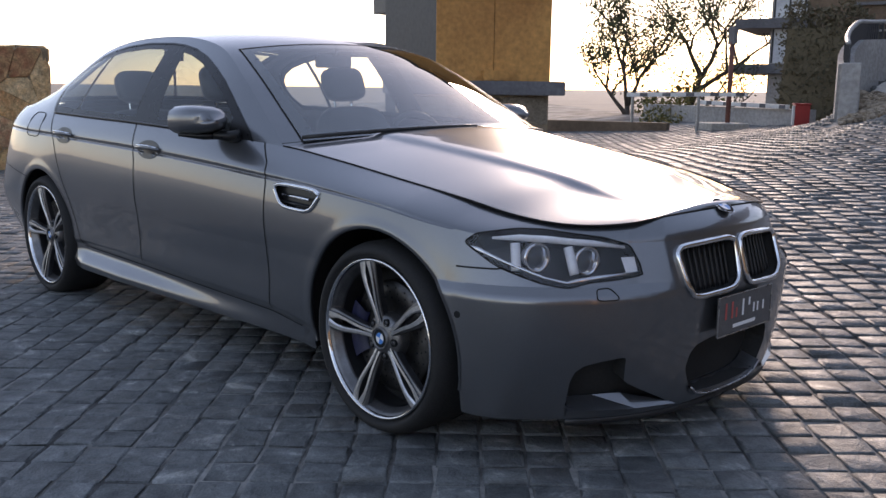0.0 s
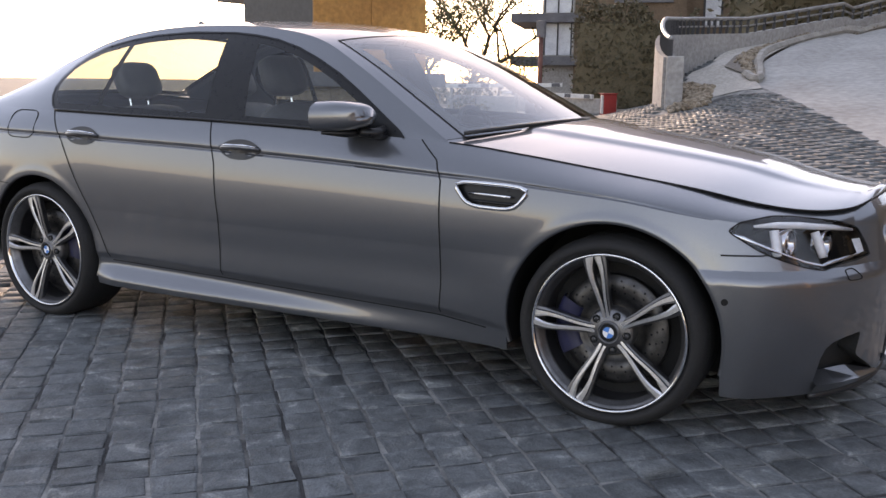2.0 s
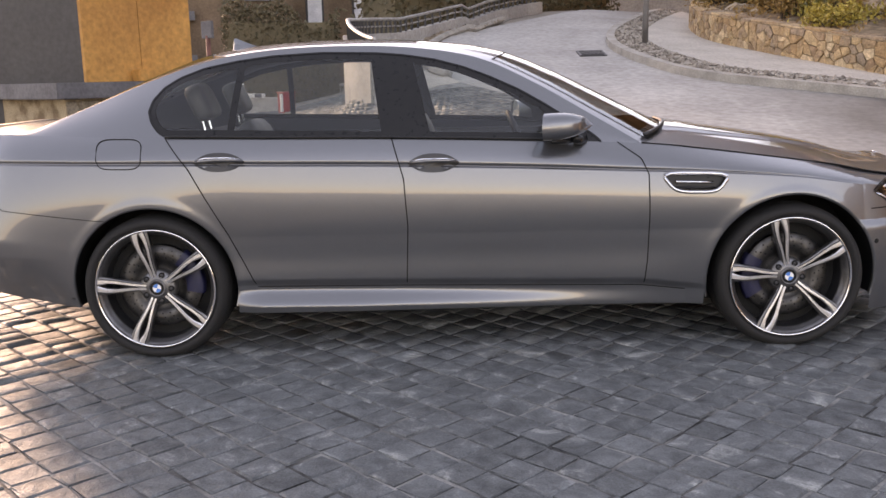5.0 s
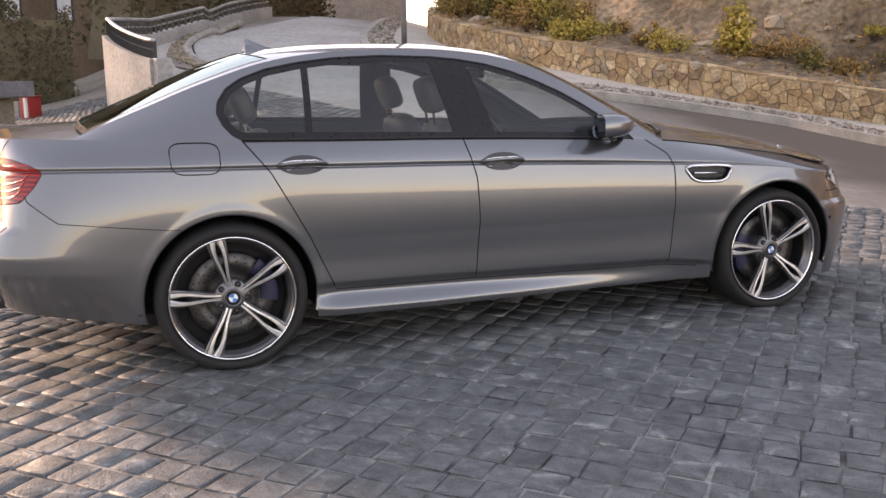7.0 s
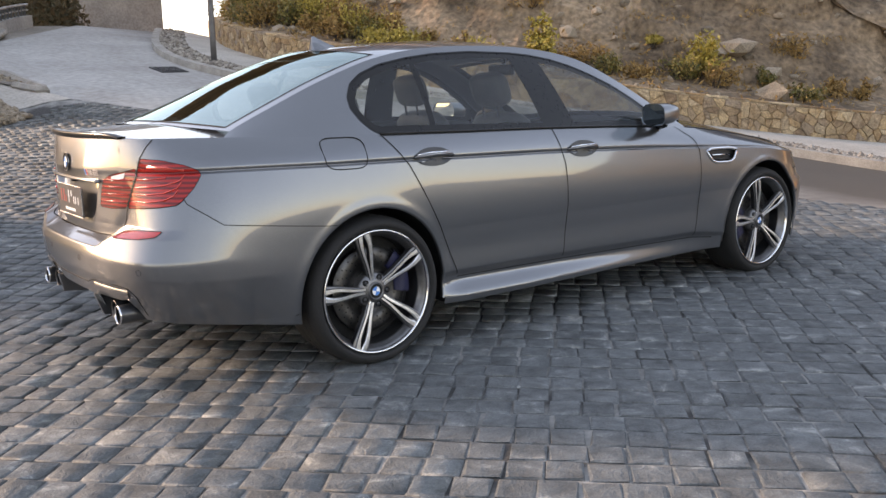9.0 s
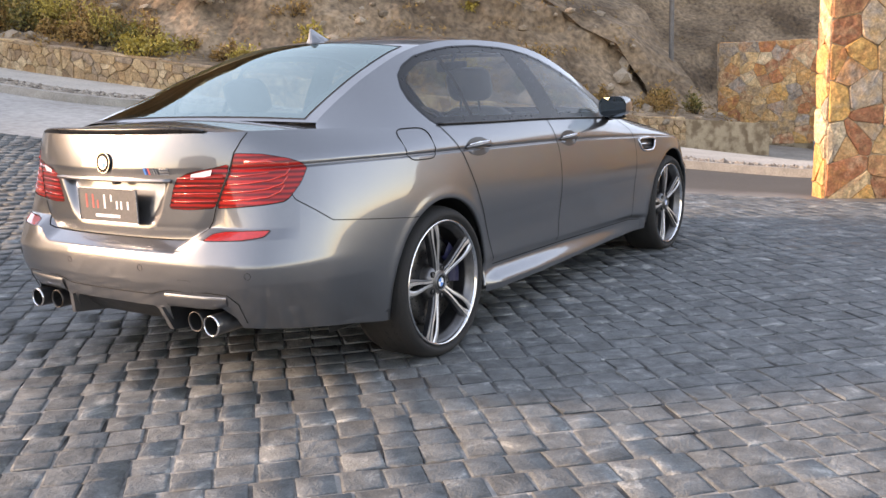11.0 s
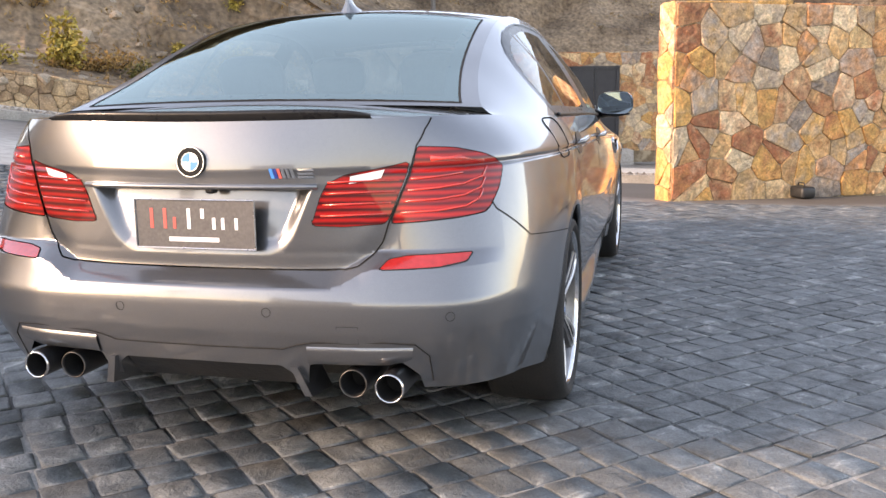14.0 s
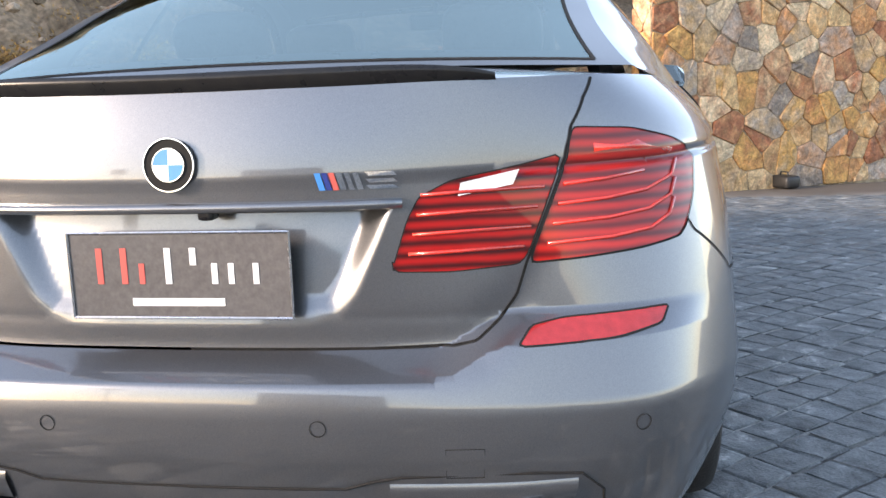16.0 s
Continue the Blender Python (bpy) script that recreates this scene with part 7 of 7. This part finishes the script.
# the rubble bank beside the end pillar
for i in range(650):
    a, b = nrg.uniform(0, 1), nrg.uniform(0, 1)
    x, y = -1.28 + 0.53 * a + b * (0.15 * a - 0.36), 9.0 + 1.05 * b
    spots.append((x, y, height(x, y) + 0.02 + 0.14 * (1 - a) * b, nrg.uniform(0.025, 0.06)))
tagged(data_obj("rubble_bank", *lumps(spots, (ICO_V, ICO_F)), M_ROCK), "bank of grey rubble stones by the parapet pillar", "rubble", kind="stuff")


# ---- lamp posts and poles
def pole(label, x, y, z, high, r, head=True):
    root = empty("lamp_post", (x, y, z))
    tagged(root, label, "lamp post", "posts by the road")
    bm = bmesh.new()
    tube(bm, [(0, 0, -0.2), (0, 0, 0.5), (0, 0, high * 0.5), (0, 0, high)], [r * 1.15, r * 1.1, r, r * 0.85], 12)
    part("shaft", bm, M_POLE, root, "", True)
    bm = bmesh.new()
    box(bm, (-2.4 * r, -2.4 * r, -0.1), (2.4 * r, 2.4 * r, 0.02), None, 0.005)
    part("base_plate", bm, M_POLE, root)
    bm = bmesh.new()
    tube(bm, [(0, 0, high), (0.05, 0, high + 0.12), (0.35, 0, high + 0.2)], r * 0.8, 8)
    part("arm", bm, M_POLE, root, "", True)
    bm = bmesh.new()
    box(bm, (0.3, -0.09, high + 0.16), (0.75, 0.09, high + 0.22), None, 0.02)
    part("lamp_head", bm, M_POLE, root)
    return root


pole("slim dark lamp post on the gravel strip", 3.3, 12.35, height(3.3, 12.35) + 0.08, 5.0, 0.05)
pole("slim pale lamp post in front of the hillside", 15.9, 4.5, height(15.9, 4.5), 7.5, 0.055)
pole("slim pale lamp post behind the stone wall", 16.9, -1.66, height(16.9, -1.66), 7.5, 0.06)

# drain beside the kerb
bm = bmesh.new()
for k in range(7):
    box(bm, (-0.28 + 0.08 * k, -0.2, 0.0), (-0.24 + 0.08 * k, 0.2, 0.02))
box(bm, (-0.33, -0.24, -0.02), (0.33, 0.24, 0.008))
grate = tagged(obj("drain_grate", bm, M_DOOR), "dark iron drain grate at the kerb", "drain grate", kind="structure")
grate.matrix_basis = pose(2.25, 11.9, height(2.25, 11.9), 0, -8.8, 90)

# black case and white wedge by the stone wall
bm = bmesh.new()
box(bm, (-0.15, -0.09, 0.0), (0.15, 0.09, 0.13), None, 0.03)
case = empty("carry_case", (6.12, -2.52, height(6.12, -2.52)), 30)
tagged(case, "small black case on the setts at the wall's foot", "case")
part("shell", bm, M_BLACKP, case, "", True)
bm = bmesh.new()
tube(bm, [(-0.06, 0, 0.125), (-0.05, 0, 0.165), (0.05, 0, 0.165), (0.06, 0, 0.125)], 0.008, 6)
part("handle", bm, M_BLACKP, case, "", True)

# ---- sign post, barrier and low walls past the forecourt
root = empty("sign_post", (-4.9, 12.5, height(-4.9, 12.5)))
tagged(root, "rust-red steel post with a square sign on a concrete block", "sign post")
bm = bmesh.new()
tube(bm, [(0, 0, 0), (0, 0, 1.55)], 0.045, 10)
part("post", bm, M_RUST, root, "", True)
bm = bmesh.new()
box(bm, (-0.165, -0.03, 1.50), (0.165, 0.03, 1.82), pose(0, 0, 0, 0, 0, -40), 0.01)
part("sign_plate", bm, M_SLAB, root, "grey square sign back")
bm = bmesh.new()
box(bm, (-0.20, -0.55, -0.1), (0.42, 0.2, 0.10), pose(0, 0, 0, 0, 0, -30), 0.02)
part("concrete_block", bm, M_PAVE, root)
root = empty("barrier_box", (-3.45, 12.35, height(-3.45, 12.35)), 35)
tagged(root, "red steel barrier box beside the low wall", "barrier box")
bm = bmesh.new()
box(bm, (-0.11, -0.14, -0.05), (0.13, 0.14, 0.37), None, 0.012)
part("housing", bm, M_RED, root)
bm = bmesh.new()
box(bm, (-0.15, -0.13, 0.02), (-0.112, -0.05, 0.35), None, 0.006)
part("side_panel", bm, M_WHITE, root)
bm = bmesh.new()
box(bm, (-0.13, -0.16, 0.37), (0.15, 0.16, 0.39), None, 0.006)
part("lid", bm, M_RED, root)


def beam(name, label, a, b, r0, material, posts=()):
    root = empty(name, (a[0], a[1], height(a[0], a[1])))
    tagged(root, label, "barrier")
    d = Vector(b) - Vector(a)
    inv_ = root.matrix_basis.inverted()
    m = Matrix.Translation(Vector(a)) @ d.to_track_quat("X", "Z").to_matrix().to_4x4()
    bm = bmesh.new()
    box(bm, (0, -0.03, -r0), (d.length, 0.03, r0), m)
    bmesh.ops.transform(bm, matrix=inv_, verts=bm.verts)
    part("arm", bm, material, root)
    for k, t in enumerate(posts):
        p = Vector(a) + d * t
        bm = bmesh.new()
        tube(bm, [(p.x, p.y, height(p.x, p.y) - 0.1), (p.x, p.y, p.z)], 0.028, 8)
        bmesh.ops.transform(bm, matrix=inv_, verts=bm.verts)
        part("support", bm, M_RAIL, root)
    for t in np.arange(0.12, 0.95, 0.2):
        p = Vector(a) + d * t
        bm = bmesh.new()
        box(bm, (d.length * t, -0.034, -r0 * 0.9), (d.length * t + 0.16, 0.034, r0 * 0.9), m)
        bmesh.ops.transform(bm, matrix=inv_, verts=bm.verts)
        part("stripe", bm, M_SLAB, root)
    return root


beam("road_barrier", "white barrier arm with dark stripes across the exit", (-6.35, 11.4, 1.12), (-4.05, 11.6, 1.16), 0.035, M_WHITE, (0.05, 0.62))
beam("road_barrier", "pale steel guard beam on the low wall", (-6.4, 13.9, 0.98), (-4.0, 13.0, 0.94), 0.04, M_WHITE)
bm = prism(bmesh.new(), [(-8.2, 14.6), (-3.7, 12.95), (-3.6, 13.25), (-8.1, 14.9)], -0.3, 0.90)
tagged(obj("low_wall", bm, M_PLASTER), "low grey-brown wall behind the barrier", "low wall", kind="structure")
bm = prism(bmesh.new(), [(-8.0, 10.6), (-5.6, 11.6), (-5.7, 11.85), (-8.1, 10.9)], -0.3, 0.62)
tagged(obj("low_wall", bm, M_FACADE), "low brown wall beside the exit lane", "low wall", kind="structure")

# slim brown sign near the left wall
root = empty("marker_post", (-8.3, 3.35, height(-8.3, 3.35)))
tagged(root, "slim brown marker post with a small plate", "marker post")
bm = bmesh.new()
tube(bm, [(0, 0, -0.05), (0, 0, 1.6)], 0.02, 8)
part("post", bm, M_RUST, root)
bm = bmesh.new()
box(bm, (-0.015, -0.14, 1.45), (0.015, 0.14, 1.68), None, 0.004)
part("plate", bm, M_RUST, root)


# ---- building behind the trees
house = empty("house", (-7.0, 24.0, 0.0))
tagged(house, "brown rendered house with grey balcony slabs and curtained windows", "house")
hinv = house.matrix_basis.inverted()
hd = np.array([6.6, 2.3])
hd /= np.linalg.norm(hd)
hn = np.array([hd[1], -hd[0]])
h0 = np.array([-9.35, 22.1])


def house_box(name, a0, a1, q0, q1, z0, z1, material, parent=None, label=""):
    pts = [h0 + hd * a + hn * q for a, q in ((a0, q0), (a1, q0), (a1, q1), (a0, q1))]
    bm = prism(bmesh.new(), [tuple(p) for p in pts], z0, z1)
    bmesh.ops.transform(bm, matrix=hinv, verts=bm.verts)
    return part(name, bm, material, parent or house, label)


house_box("wall", 1.05, 4.3, -6.0, 0.0, -1.5, 7.5, M_FACADE, None, "brown rendered wall")
house_box("wall", 4.3, 8.8, -6.0, -1.0, -1.5, 7.5, M_FACADE, None, "brown rendered wall set back")
house_box("pier", 0.06, 1.05, -4.0, -0.10, -1.5, 7.5, M_PLASTER, None, "grey plaster pier")
for z in (1.72, 2.98, 4.24):
    house_box("balcony_slab", -0.85, 1.35, -3.6, 0.28, z, z + 0.26, M_SLAB, None, "grey balcony slab")
for z in (1.98, 3.24):
    w = house_box("window", 0.12, 1.0, -0.10, -0.06, z + 0.04, z + 0.98, M_CURTAIN, None, "white-curtained window")
    for a in (0.12, 0.52, 0.93):
        house_box("window_frame", a, a + 0.05, -0.06, -0.04, z + 0.04, z + 0.98, M_DOOR, w)
for a0, a1, z0, z1 in ((4.9, 5.35, 2.9, 3.75), (6.4, 6.8, 3.0, 3.9)):
    w = house_box("window", a0, a1, -1.0, -0.97, z0, z1, M_CURTAIN, None, "small curtained window")
    house_box("window_frame", a0 - 0.06, a0, -1.0, -0.95, z0 - 0.06, z1 + 0.06, M_DOOR, w)
    house_box("window_frame", a1, a1 + 0.06, -1.0, -0.95, z0 - 0.06, z1 + 0.06, M_DOOR, w)
    house_box("window_frame", a0, a1, -1.0, -0.95, z1, z1 + 0.06, M_DOOR, w)
house_box("ledge", 2.2, 3.9, 0.0, 0.10, 3.55, 3.63, M_SLAB)
house_box("roof", -0.4, 9.2, -6.5, 0.5, 7.5, 7.8, M_SLAB)


# ---- plants
def leaves(points, size, stretch=1.9):
    """Small folded leaves at points, turned at random, as one mesh."""
    n = len(points)
    d = nrg.normal(size=(n, 3))
    d /= np.linalg.norm(d, axis=1, keepdims=True)
    e = np.cross(d, nrg.normal(size=(n, 3)))
    e /= np.linalg.norm(e, axis=1, keepdims=True)
    s = size * nrg.uniform(0.6, 1.4, (n, 1))
    P = np.array(points)
    up = np.cross(d, e) * s * 0.25
    a, b, c, f = P - d * s * stretch / 2, P + e * s / 2 + up, P + d * s * stretch / 2, P - e * s / 2 + up
    vs = np.stack([a, b, c, f], 1).reshape(-1, 3)
    fs = []
    for i in range(n):
        fs += [(4 * i, 4 * i + 1, 4 * i + 2), (4 * i, 4 * i + 2, 4 * i + 3)]
    return vs, fs


def bush(label, x, y, z, w, h, count, leaf, material, category="bush", group="", uneven=0.35, stems=True):
    root = empty("bush", (x, y, z))
    tagged(root, label, category, group)
    tips = []
    bm = bmesh.new()
    k = max(6, int(count / 55))
    for i in range(k):
        a = nrg.uniform(0, 6.283)
        r = w / 2 * nrg.uniform(0.15, 1.0)
        q = np.array([math.cos(a) * r, math.sin(a) * r, h * (1 - 0.55 * (r / (w / 2)) ** 2) * nrg.uniform(1 - uneven, 1.05)])
        tips.append(q)
        tube(bm, [(q[0] * 0.1, q[1] * 0.1, -0.1), tuple(q * (0.6, 0.6, 0.5)), tuple(q)], [0.012, 0.008, 0.004], 4)
    part("stem", bm, M_BARK, root)["kind"] = "stuff"
    pts = []
    for i in range(count):
        q = tips[i % k]
        t = nrg.uniform(0.3, 1.08)
        pts.append(q * (0.25 + 0.75 * t, 0.25 + 0.75 * t, t) + nrg.normal(size=3) * w * 0.075)
    pts = np.array(pts)
    pts[:, 2] = np.maximum(pts[:, 2], 0.0)
    v, f = leaves(pts, leaf)
    data_obj("foliage", v, f, material, root)
    return root


def tree(label, x, y, z, high, seed, material, leaf_count, spread=1.0, lean=(0, 0)):
    r = random.Random(seed)
    root = empty("tree", (x, y, z))
    tagged(root, label, "tree", "trees past the barrier")
    tips, limbs = [], []

    def grow(p, d, length, rad, depth):
        pts = [p]
        q, dd_ = Vector(p), Vector(d)
        for k in range(4):
            dd_ = (dd_ + Vector((r.uniform(-1, 1), r.uniform(-1, 1), r.uniform(-0.5, 0.9))) * 0.20).normalized()
            q = q + dd_ * length / 4
            pts.append(tuple(q))
        limbs.append((pts, rad, depth))
        if depth >= 2:
            tips.extend(pts[1:])
        if depth == 4:
            return
        for k in range(3 if depth < 3 else 2):
            a = r.uniform(0, 6.283)
            side = Vector((math.cos(a), math.sin(a), r.uniform(0.0, 0.5))) * spread
            grow(tuple(Vector(pts[-1 - (k % 2)])), (dd_ * 0.75 + side * 0.75).normalized(), length * r.uniform(0.72, 0.94), rad * 0.60, depth + 1)

    grow((0, 0, -0.1), (lean[0], lean[1], 1), high * 0.235, high * 0.019, 0)
    groups = {"trunk": [], "limb": [], "twigs": []}
    for pts, rad, depth in limbs:
        groups["trunk" if depth == 0 else "limb" if depth == 1 else "twigs"].append((pts, rad))
    for name, things in groups.items():
        if name == "twigs":
            bm = bmesh.new()
            for pts, rad in things:
                tube(bm, pts, [max(0.006, rad * (1 - 0.12 * k)) for k in range(len(pts))], 5)
            part("twig", bm, M_BARK, root)["kind"] = "stuff"
        else:
            for pts, rad in things:
                bm = bmesh.new()
                tube(bm, pts, [rad * (1 - 0.10 * k) for k in range(len(pts))], 8)
                part(name, bm, M_BARK, root, "", True)
    pts = [np.array(tips[r.randrange(len(tips))]) + nrg.normal(size=3) * high * 0.028 for _ in range(leaf_count)]
    v, f = leaves(pts, 0.048)
    data_obj("crown", v, f, material, root)
    return root


tree("open half-bare tree with sparse dark leaves", -10.3, 17.0, -0.4, 5.7, 3, M_LEAF, 6000, 0.72)
tree("gnarled spreading tree with few leaves against the sky", -12.8, 23.4, 0.0, 7.6, 8, M_LEAF, 4200, 0.95, (0.18, 0.16))
tree("open half-bare tree with sparse dark leaves", -9.2, 19.2, -0.2, 4.0, 5, M_LEAF, 600, 1.1, (-0.25, 0.05))
bush("low green shrub beside the exit lane", -7.2, 14.2, 0.0, 1.6, 1.15, 900, 0.05, M_SHRUB)
bush("low green shrub beside the exit lane", -9.8, 18.4, 0.0, 2.4, 1.7, 900, 0.07, M_SHRUB)


def hedge(label, a, b, thick, z, h, count, leaf):
    root = empty("hedge", (*a, z))
    tagged(root, label, "hedge")
    A, Bv = np.array(a), np.array(b)
    d = Bv - A
    length = np.linalg.norm(d)
    d = d / length
    n = np.array([d[1], -d[0]])
    u, w, q = nrg.uniform(0, length, count), nrg.uniform(0, 1, count), nrg.uniform(-0.5, 0.5, count)
    top = h * (0.92 + 0.10 * np.sin(u * 2.3) + 0.06 * np.sin(u * 5.1 + 1))
    zz = w ** 0.8 * top
    edge = thick * np.sqrt(np.clip(1.02 - (zz / (h * 1.1)) ** 4, 0.05, 1))
    pts = np.stack([d[0] * u + n[0] * q * edge, d[1] * u + n[1] * q * edge, zz], -1) + nrg.normal(size=(count, 3)) * 0.04
    v, f = leaves(pts, leaf)
    data_obj("foliage", v, f, M_HEDGE, root)
    bm = bmesh.new()
    prism(bm, [tuple(n * -thick * 0.3), tuple(d * length + n * -thick * 0.3), tuple(d * length + n * thick * 0.3), tuple(n * thick * 0.3)], -0.2, h * 0.82, 0.9)
    part("inner_growth", bm, M_HEDGE, root)
    return root


hedge("tall soft olive-brown hedge before the house", (-5.35, 15.3), (-2.9, 15.9), 1.1, 0.2, 2.75, 9000, 0.05)
hedge("dark green hedge along the far parapet", (-2.2, 16.4), (4.6, 27.5), 1.6, 1.9, 2.6, 12000, 0.09)

# boundary wall at the top of the road
bm = bmesh.new()
box(bm, (5.0, 28.6, 2.0), (8.2, 28.9, 5.2), None, 0.02)
box(bm, (4.96, 28.56, 5.2), (8.24, 28.94, 5.28), None, 0.02)
tagged(obj("boundary_wall", bm, M_PLASTER), "plain grey plastered wall at the top of the road", "wall", kind="structure")


# shrubs above the retaining wall and up the slope
def on_slope(u, back):
    p = np.array(along_wall(u, 0, -back)[:2])
    x, y = along_wall(u, 0, 0)[:2]
    return p[0], p[1], height(x, y) + RETAIN_H + 0.25 * min(back, 1.6) + 0.95 * max(0, back - 1.6) - 0.05


kinds = [("low green shrub above the retaining wall", M_SHRUB, 0.05), ("yellow-green flowering shrub on the slope", M_YELLOW, 0.05), ("tuft of dry grass on the slope", M_DRY, 0.05)]
for i in range(210):
    u = total * (0.30 + 0.68 * (i + nrg.uniform(0, 0.8)) / 210)
    if u > total * 0.67 and i % 4:
        continue
    back = nrg.uniform(0.55, 1.6) if i % 3 else nrg.uniform(1.6, 3.8)
    green = nrg.uniform(0, 1) < (0.38 if u < total * 0.55 else 0.14)
    k = 0 if green else (2 if nrg.uniform(0, 1) < 0.65 else 1)
    x, y, z = on_slope(u, back)
    w, h = nrg.uniform(0.55, 1.5), nrg.uniform(0.28, 0.85)
    if u > total * 0.67:
        w, h = w * 0.7, h * 0.6
    bush(kinds[k][0], x, y, z, w, h, int(260 + 300 * w), 0.036, kinds[k][1], "shrub", "shrubs on the slope", 0.6)
for x, y, w, h in ((10.6, 6.75, 0.8, 0.85), (8.1, 8.45, 0.75, 0.95)):
    d2 = np.hypot(WL[:, 0] - x, WL[:, 1] - y)
    i = int(np.argmin(d2))
    bush("bright yellow-green bush on the slope", x, y, height(*WL[i]) + RETAIN_H + 0.25 * min(d2[i], 1.6) + 0.95 * max(0, d2[i] - 1.6) - 0.1, w, h, 900, 0.05, M_YELLOW, "shrub", "shrubs on the slope", 0.5)

# boulders and scree on the hillside
spots = []
HV = np.array([v.co[:] for v in hill.data.vertices])
HV = HV[(np.hypot(HV[:, 0] - 8, HV[:, 1] - 6) < 32)]
for i in range(2600):
    v = HV[int(nrg.integers(len(HV)))]
    s = nrg.uniform(0.04, 0.14) * (2.4 if nrg.uniform() < 0.08 else 1)
    spots.append((v[0] + nrg.uniform(-0.3, 0.3), v[1] + nrg.uniform(-0.3, 0.3), v[2] + nrg.uniform(-0.15, 0.02), s))
tagged(data_obj("scree", *lumps(spots, (ICO_V, ICO_F)), M_ROCK), "broken grey-brown rock fragments on the hillside", "scree", kind="stuff")

# dry grass over the hillside
tufts = HV[nrg.integers(len(HV), size=3600)] + nrg.uniform(-0.3, 0.3, (3600, 3)) * (1, 1, 0.2)
blades = np.repeat(tufts, 11, axis=0) + nrg.normal(size=(39600, 3)) * (0.10, 0.10, 0.06) + (0, 0, 0.05)
tagged(data_obj("dry_grass", *leaves(blades, 0.030, 3.2), M_DRY), "tufts of dry straw-brown grass over the hillside", "grass", kind="stuff")

# ---- stone setts of the forecourt
EDGE = np.array(PAVING_EDGE)
edge_x = lambda y: np.interp(y, EDGE[::-1, 1], EDGE[::-1, 0])
ANG = radians(-44.0)
E1, E2 = np.array([math.cos(ANG), math.sin(ANG)]), np.array([-math.sin(ANG), math.cos(ANG)])
SU, SV = 0.136, 0.146


def sett_shape(lu, lv, r):
    """A hewn sett with a worn, uneven top: (verts, faces) about its own middle, top at 0."""
    vs = []
    for inset, z in ((0.002, -0.05), (0.0, -0.0065), (0.0025, -0.0018), (0.008, 0.0)):
        for sx, sy in ((-1, -1), (1, -1), (1, 1), (-1, 1)):
            j = 0.0055
            vs.append((sx * (lu / 2 - inset) + r.uniform(-j, j), sy * (lv / 2 - inset) + r.uniform(-j, j), z + r.uniform(-0.0018, 0.0018)))
    fs = [(12, 13, 14, 15)]
    for k in range(3):
        for i in range(4):
            fs.append((4 * k + i, 4 * k + (i + 1) % 4, 4 * k + 4 + (i + 1) % 4, 4 * k + 4 + i))
    return vs, fs


r7 = random.Random(77)
shapes = []
for k in range(14):
    lu, lv = SU - 0.0075 + r7.uniform(-0.009, 0.003), SV - 0.0075 + r7.uniform(-0.009, 0.003)
    shapes.append(sett_shape(lu, lv, r7))
meshes = []
for v, f in shapes:
    me = bpy.data.meshes.new("sett")
    me.from_pydata(v, [], f)
    me.materials.append(M_SETT)
    meshes.append(me)
SHAPE_V = [np.array(v) for v, f in shapes]
NV = 16
allv, allf = [], []
turn0 = Matrix.Rotation(ANG, 4, "Z")
for j in range(-150, 190):
    shift_u = r7.uniform(-0.16, 0.16) * SU
    for i in range(-160, 170):
        u, w = i * SU + shift_u + r7.uniform(-0.006, 0.006), j * SV + r7.uniform(-0.004, 0.004)
        p = E1 * u + E2 * w
        x, y = p
        if not (-17 < x < 5.2 and -9 < y < 16.2) or x > edge_x(y) - 0.03 or (x < -9 and y > 9) or (x < -2.2 and y > 13.2) or (x > -1.5 and y > 9.0):
            continue
        z = height(x, y) + 0.0038 + r7.uniform(-0.0018, 0.002)
        k = r7.randrange(14)
        tx, ty, a = r7.uniform(-0.006, 0.006), r7.uniform(-0.006, 0.006), r7.uniform(-0.035, 0.035)
        if -1.9 < x < 1.5 and -2.75 < y < -1.05:
            ob = new("sett", meshes[k])
            ob.matrix_basis = Matrix.Translation((x, y, z)) @ Matrix.Rotation(ANG + a, 4, "Z") @ Matrix.Rotation(tx, 4, "X") @ Matrix.Rotation(ty, 4, "Y")
            ob.parent = paving
            continue
        V = SHAPE_V[k]
        c, s = math.cos(ANG + a), math.sin(ANG + a)
        zz = V[:, 2] + V[:, 0] * ty + V[:, 1] * tx + z
        base_i = len(allv) * NV
        allv.append(np.stack([x + V[:, 0] * c - V[:, 1] * s, y + V[:, 0] * s + V[:, 1] * c, zz], -1))
        allf.append(base_i)
FQ = np.array(shapes[0][1])
verts = np.concatenate(allv)
faces = (np.array(allf)[:, None, None] + FQ[None]).reshape(-1, 4)
me = bpy.data.meshes.new("sett_field")
me.vertices.add(len(verts))
me.vertices.foreach_set("co", verts.ravel())
me.loops.add(faces.size)
me.loops.foreach_set("vertex_index", faces.ravel())
me.polygons.add(len(faces))
me.polygons.foreach_set("loop_start", np.arange(0, faces.size, 4))
me.polygons.foreach_set("loop_total", np.full(len(faces), 4))
me.update(calc_edges=True)
me.materials.append(M_SETT)
field = new("sett_field", me)
field.parent = paving
field["kind"] = "stuff"
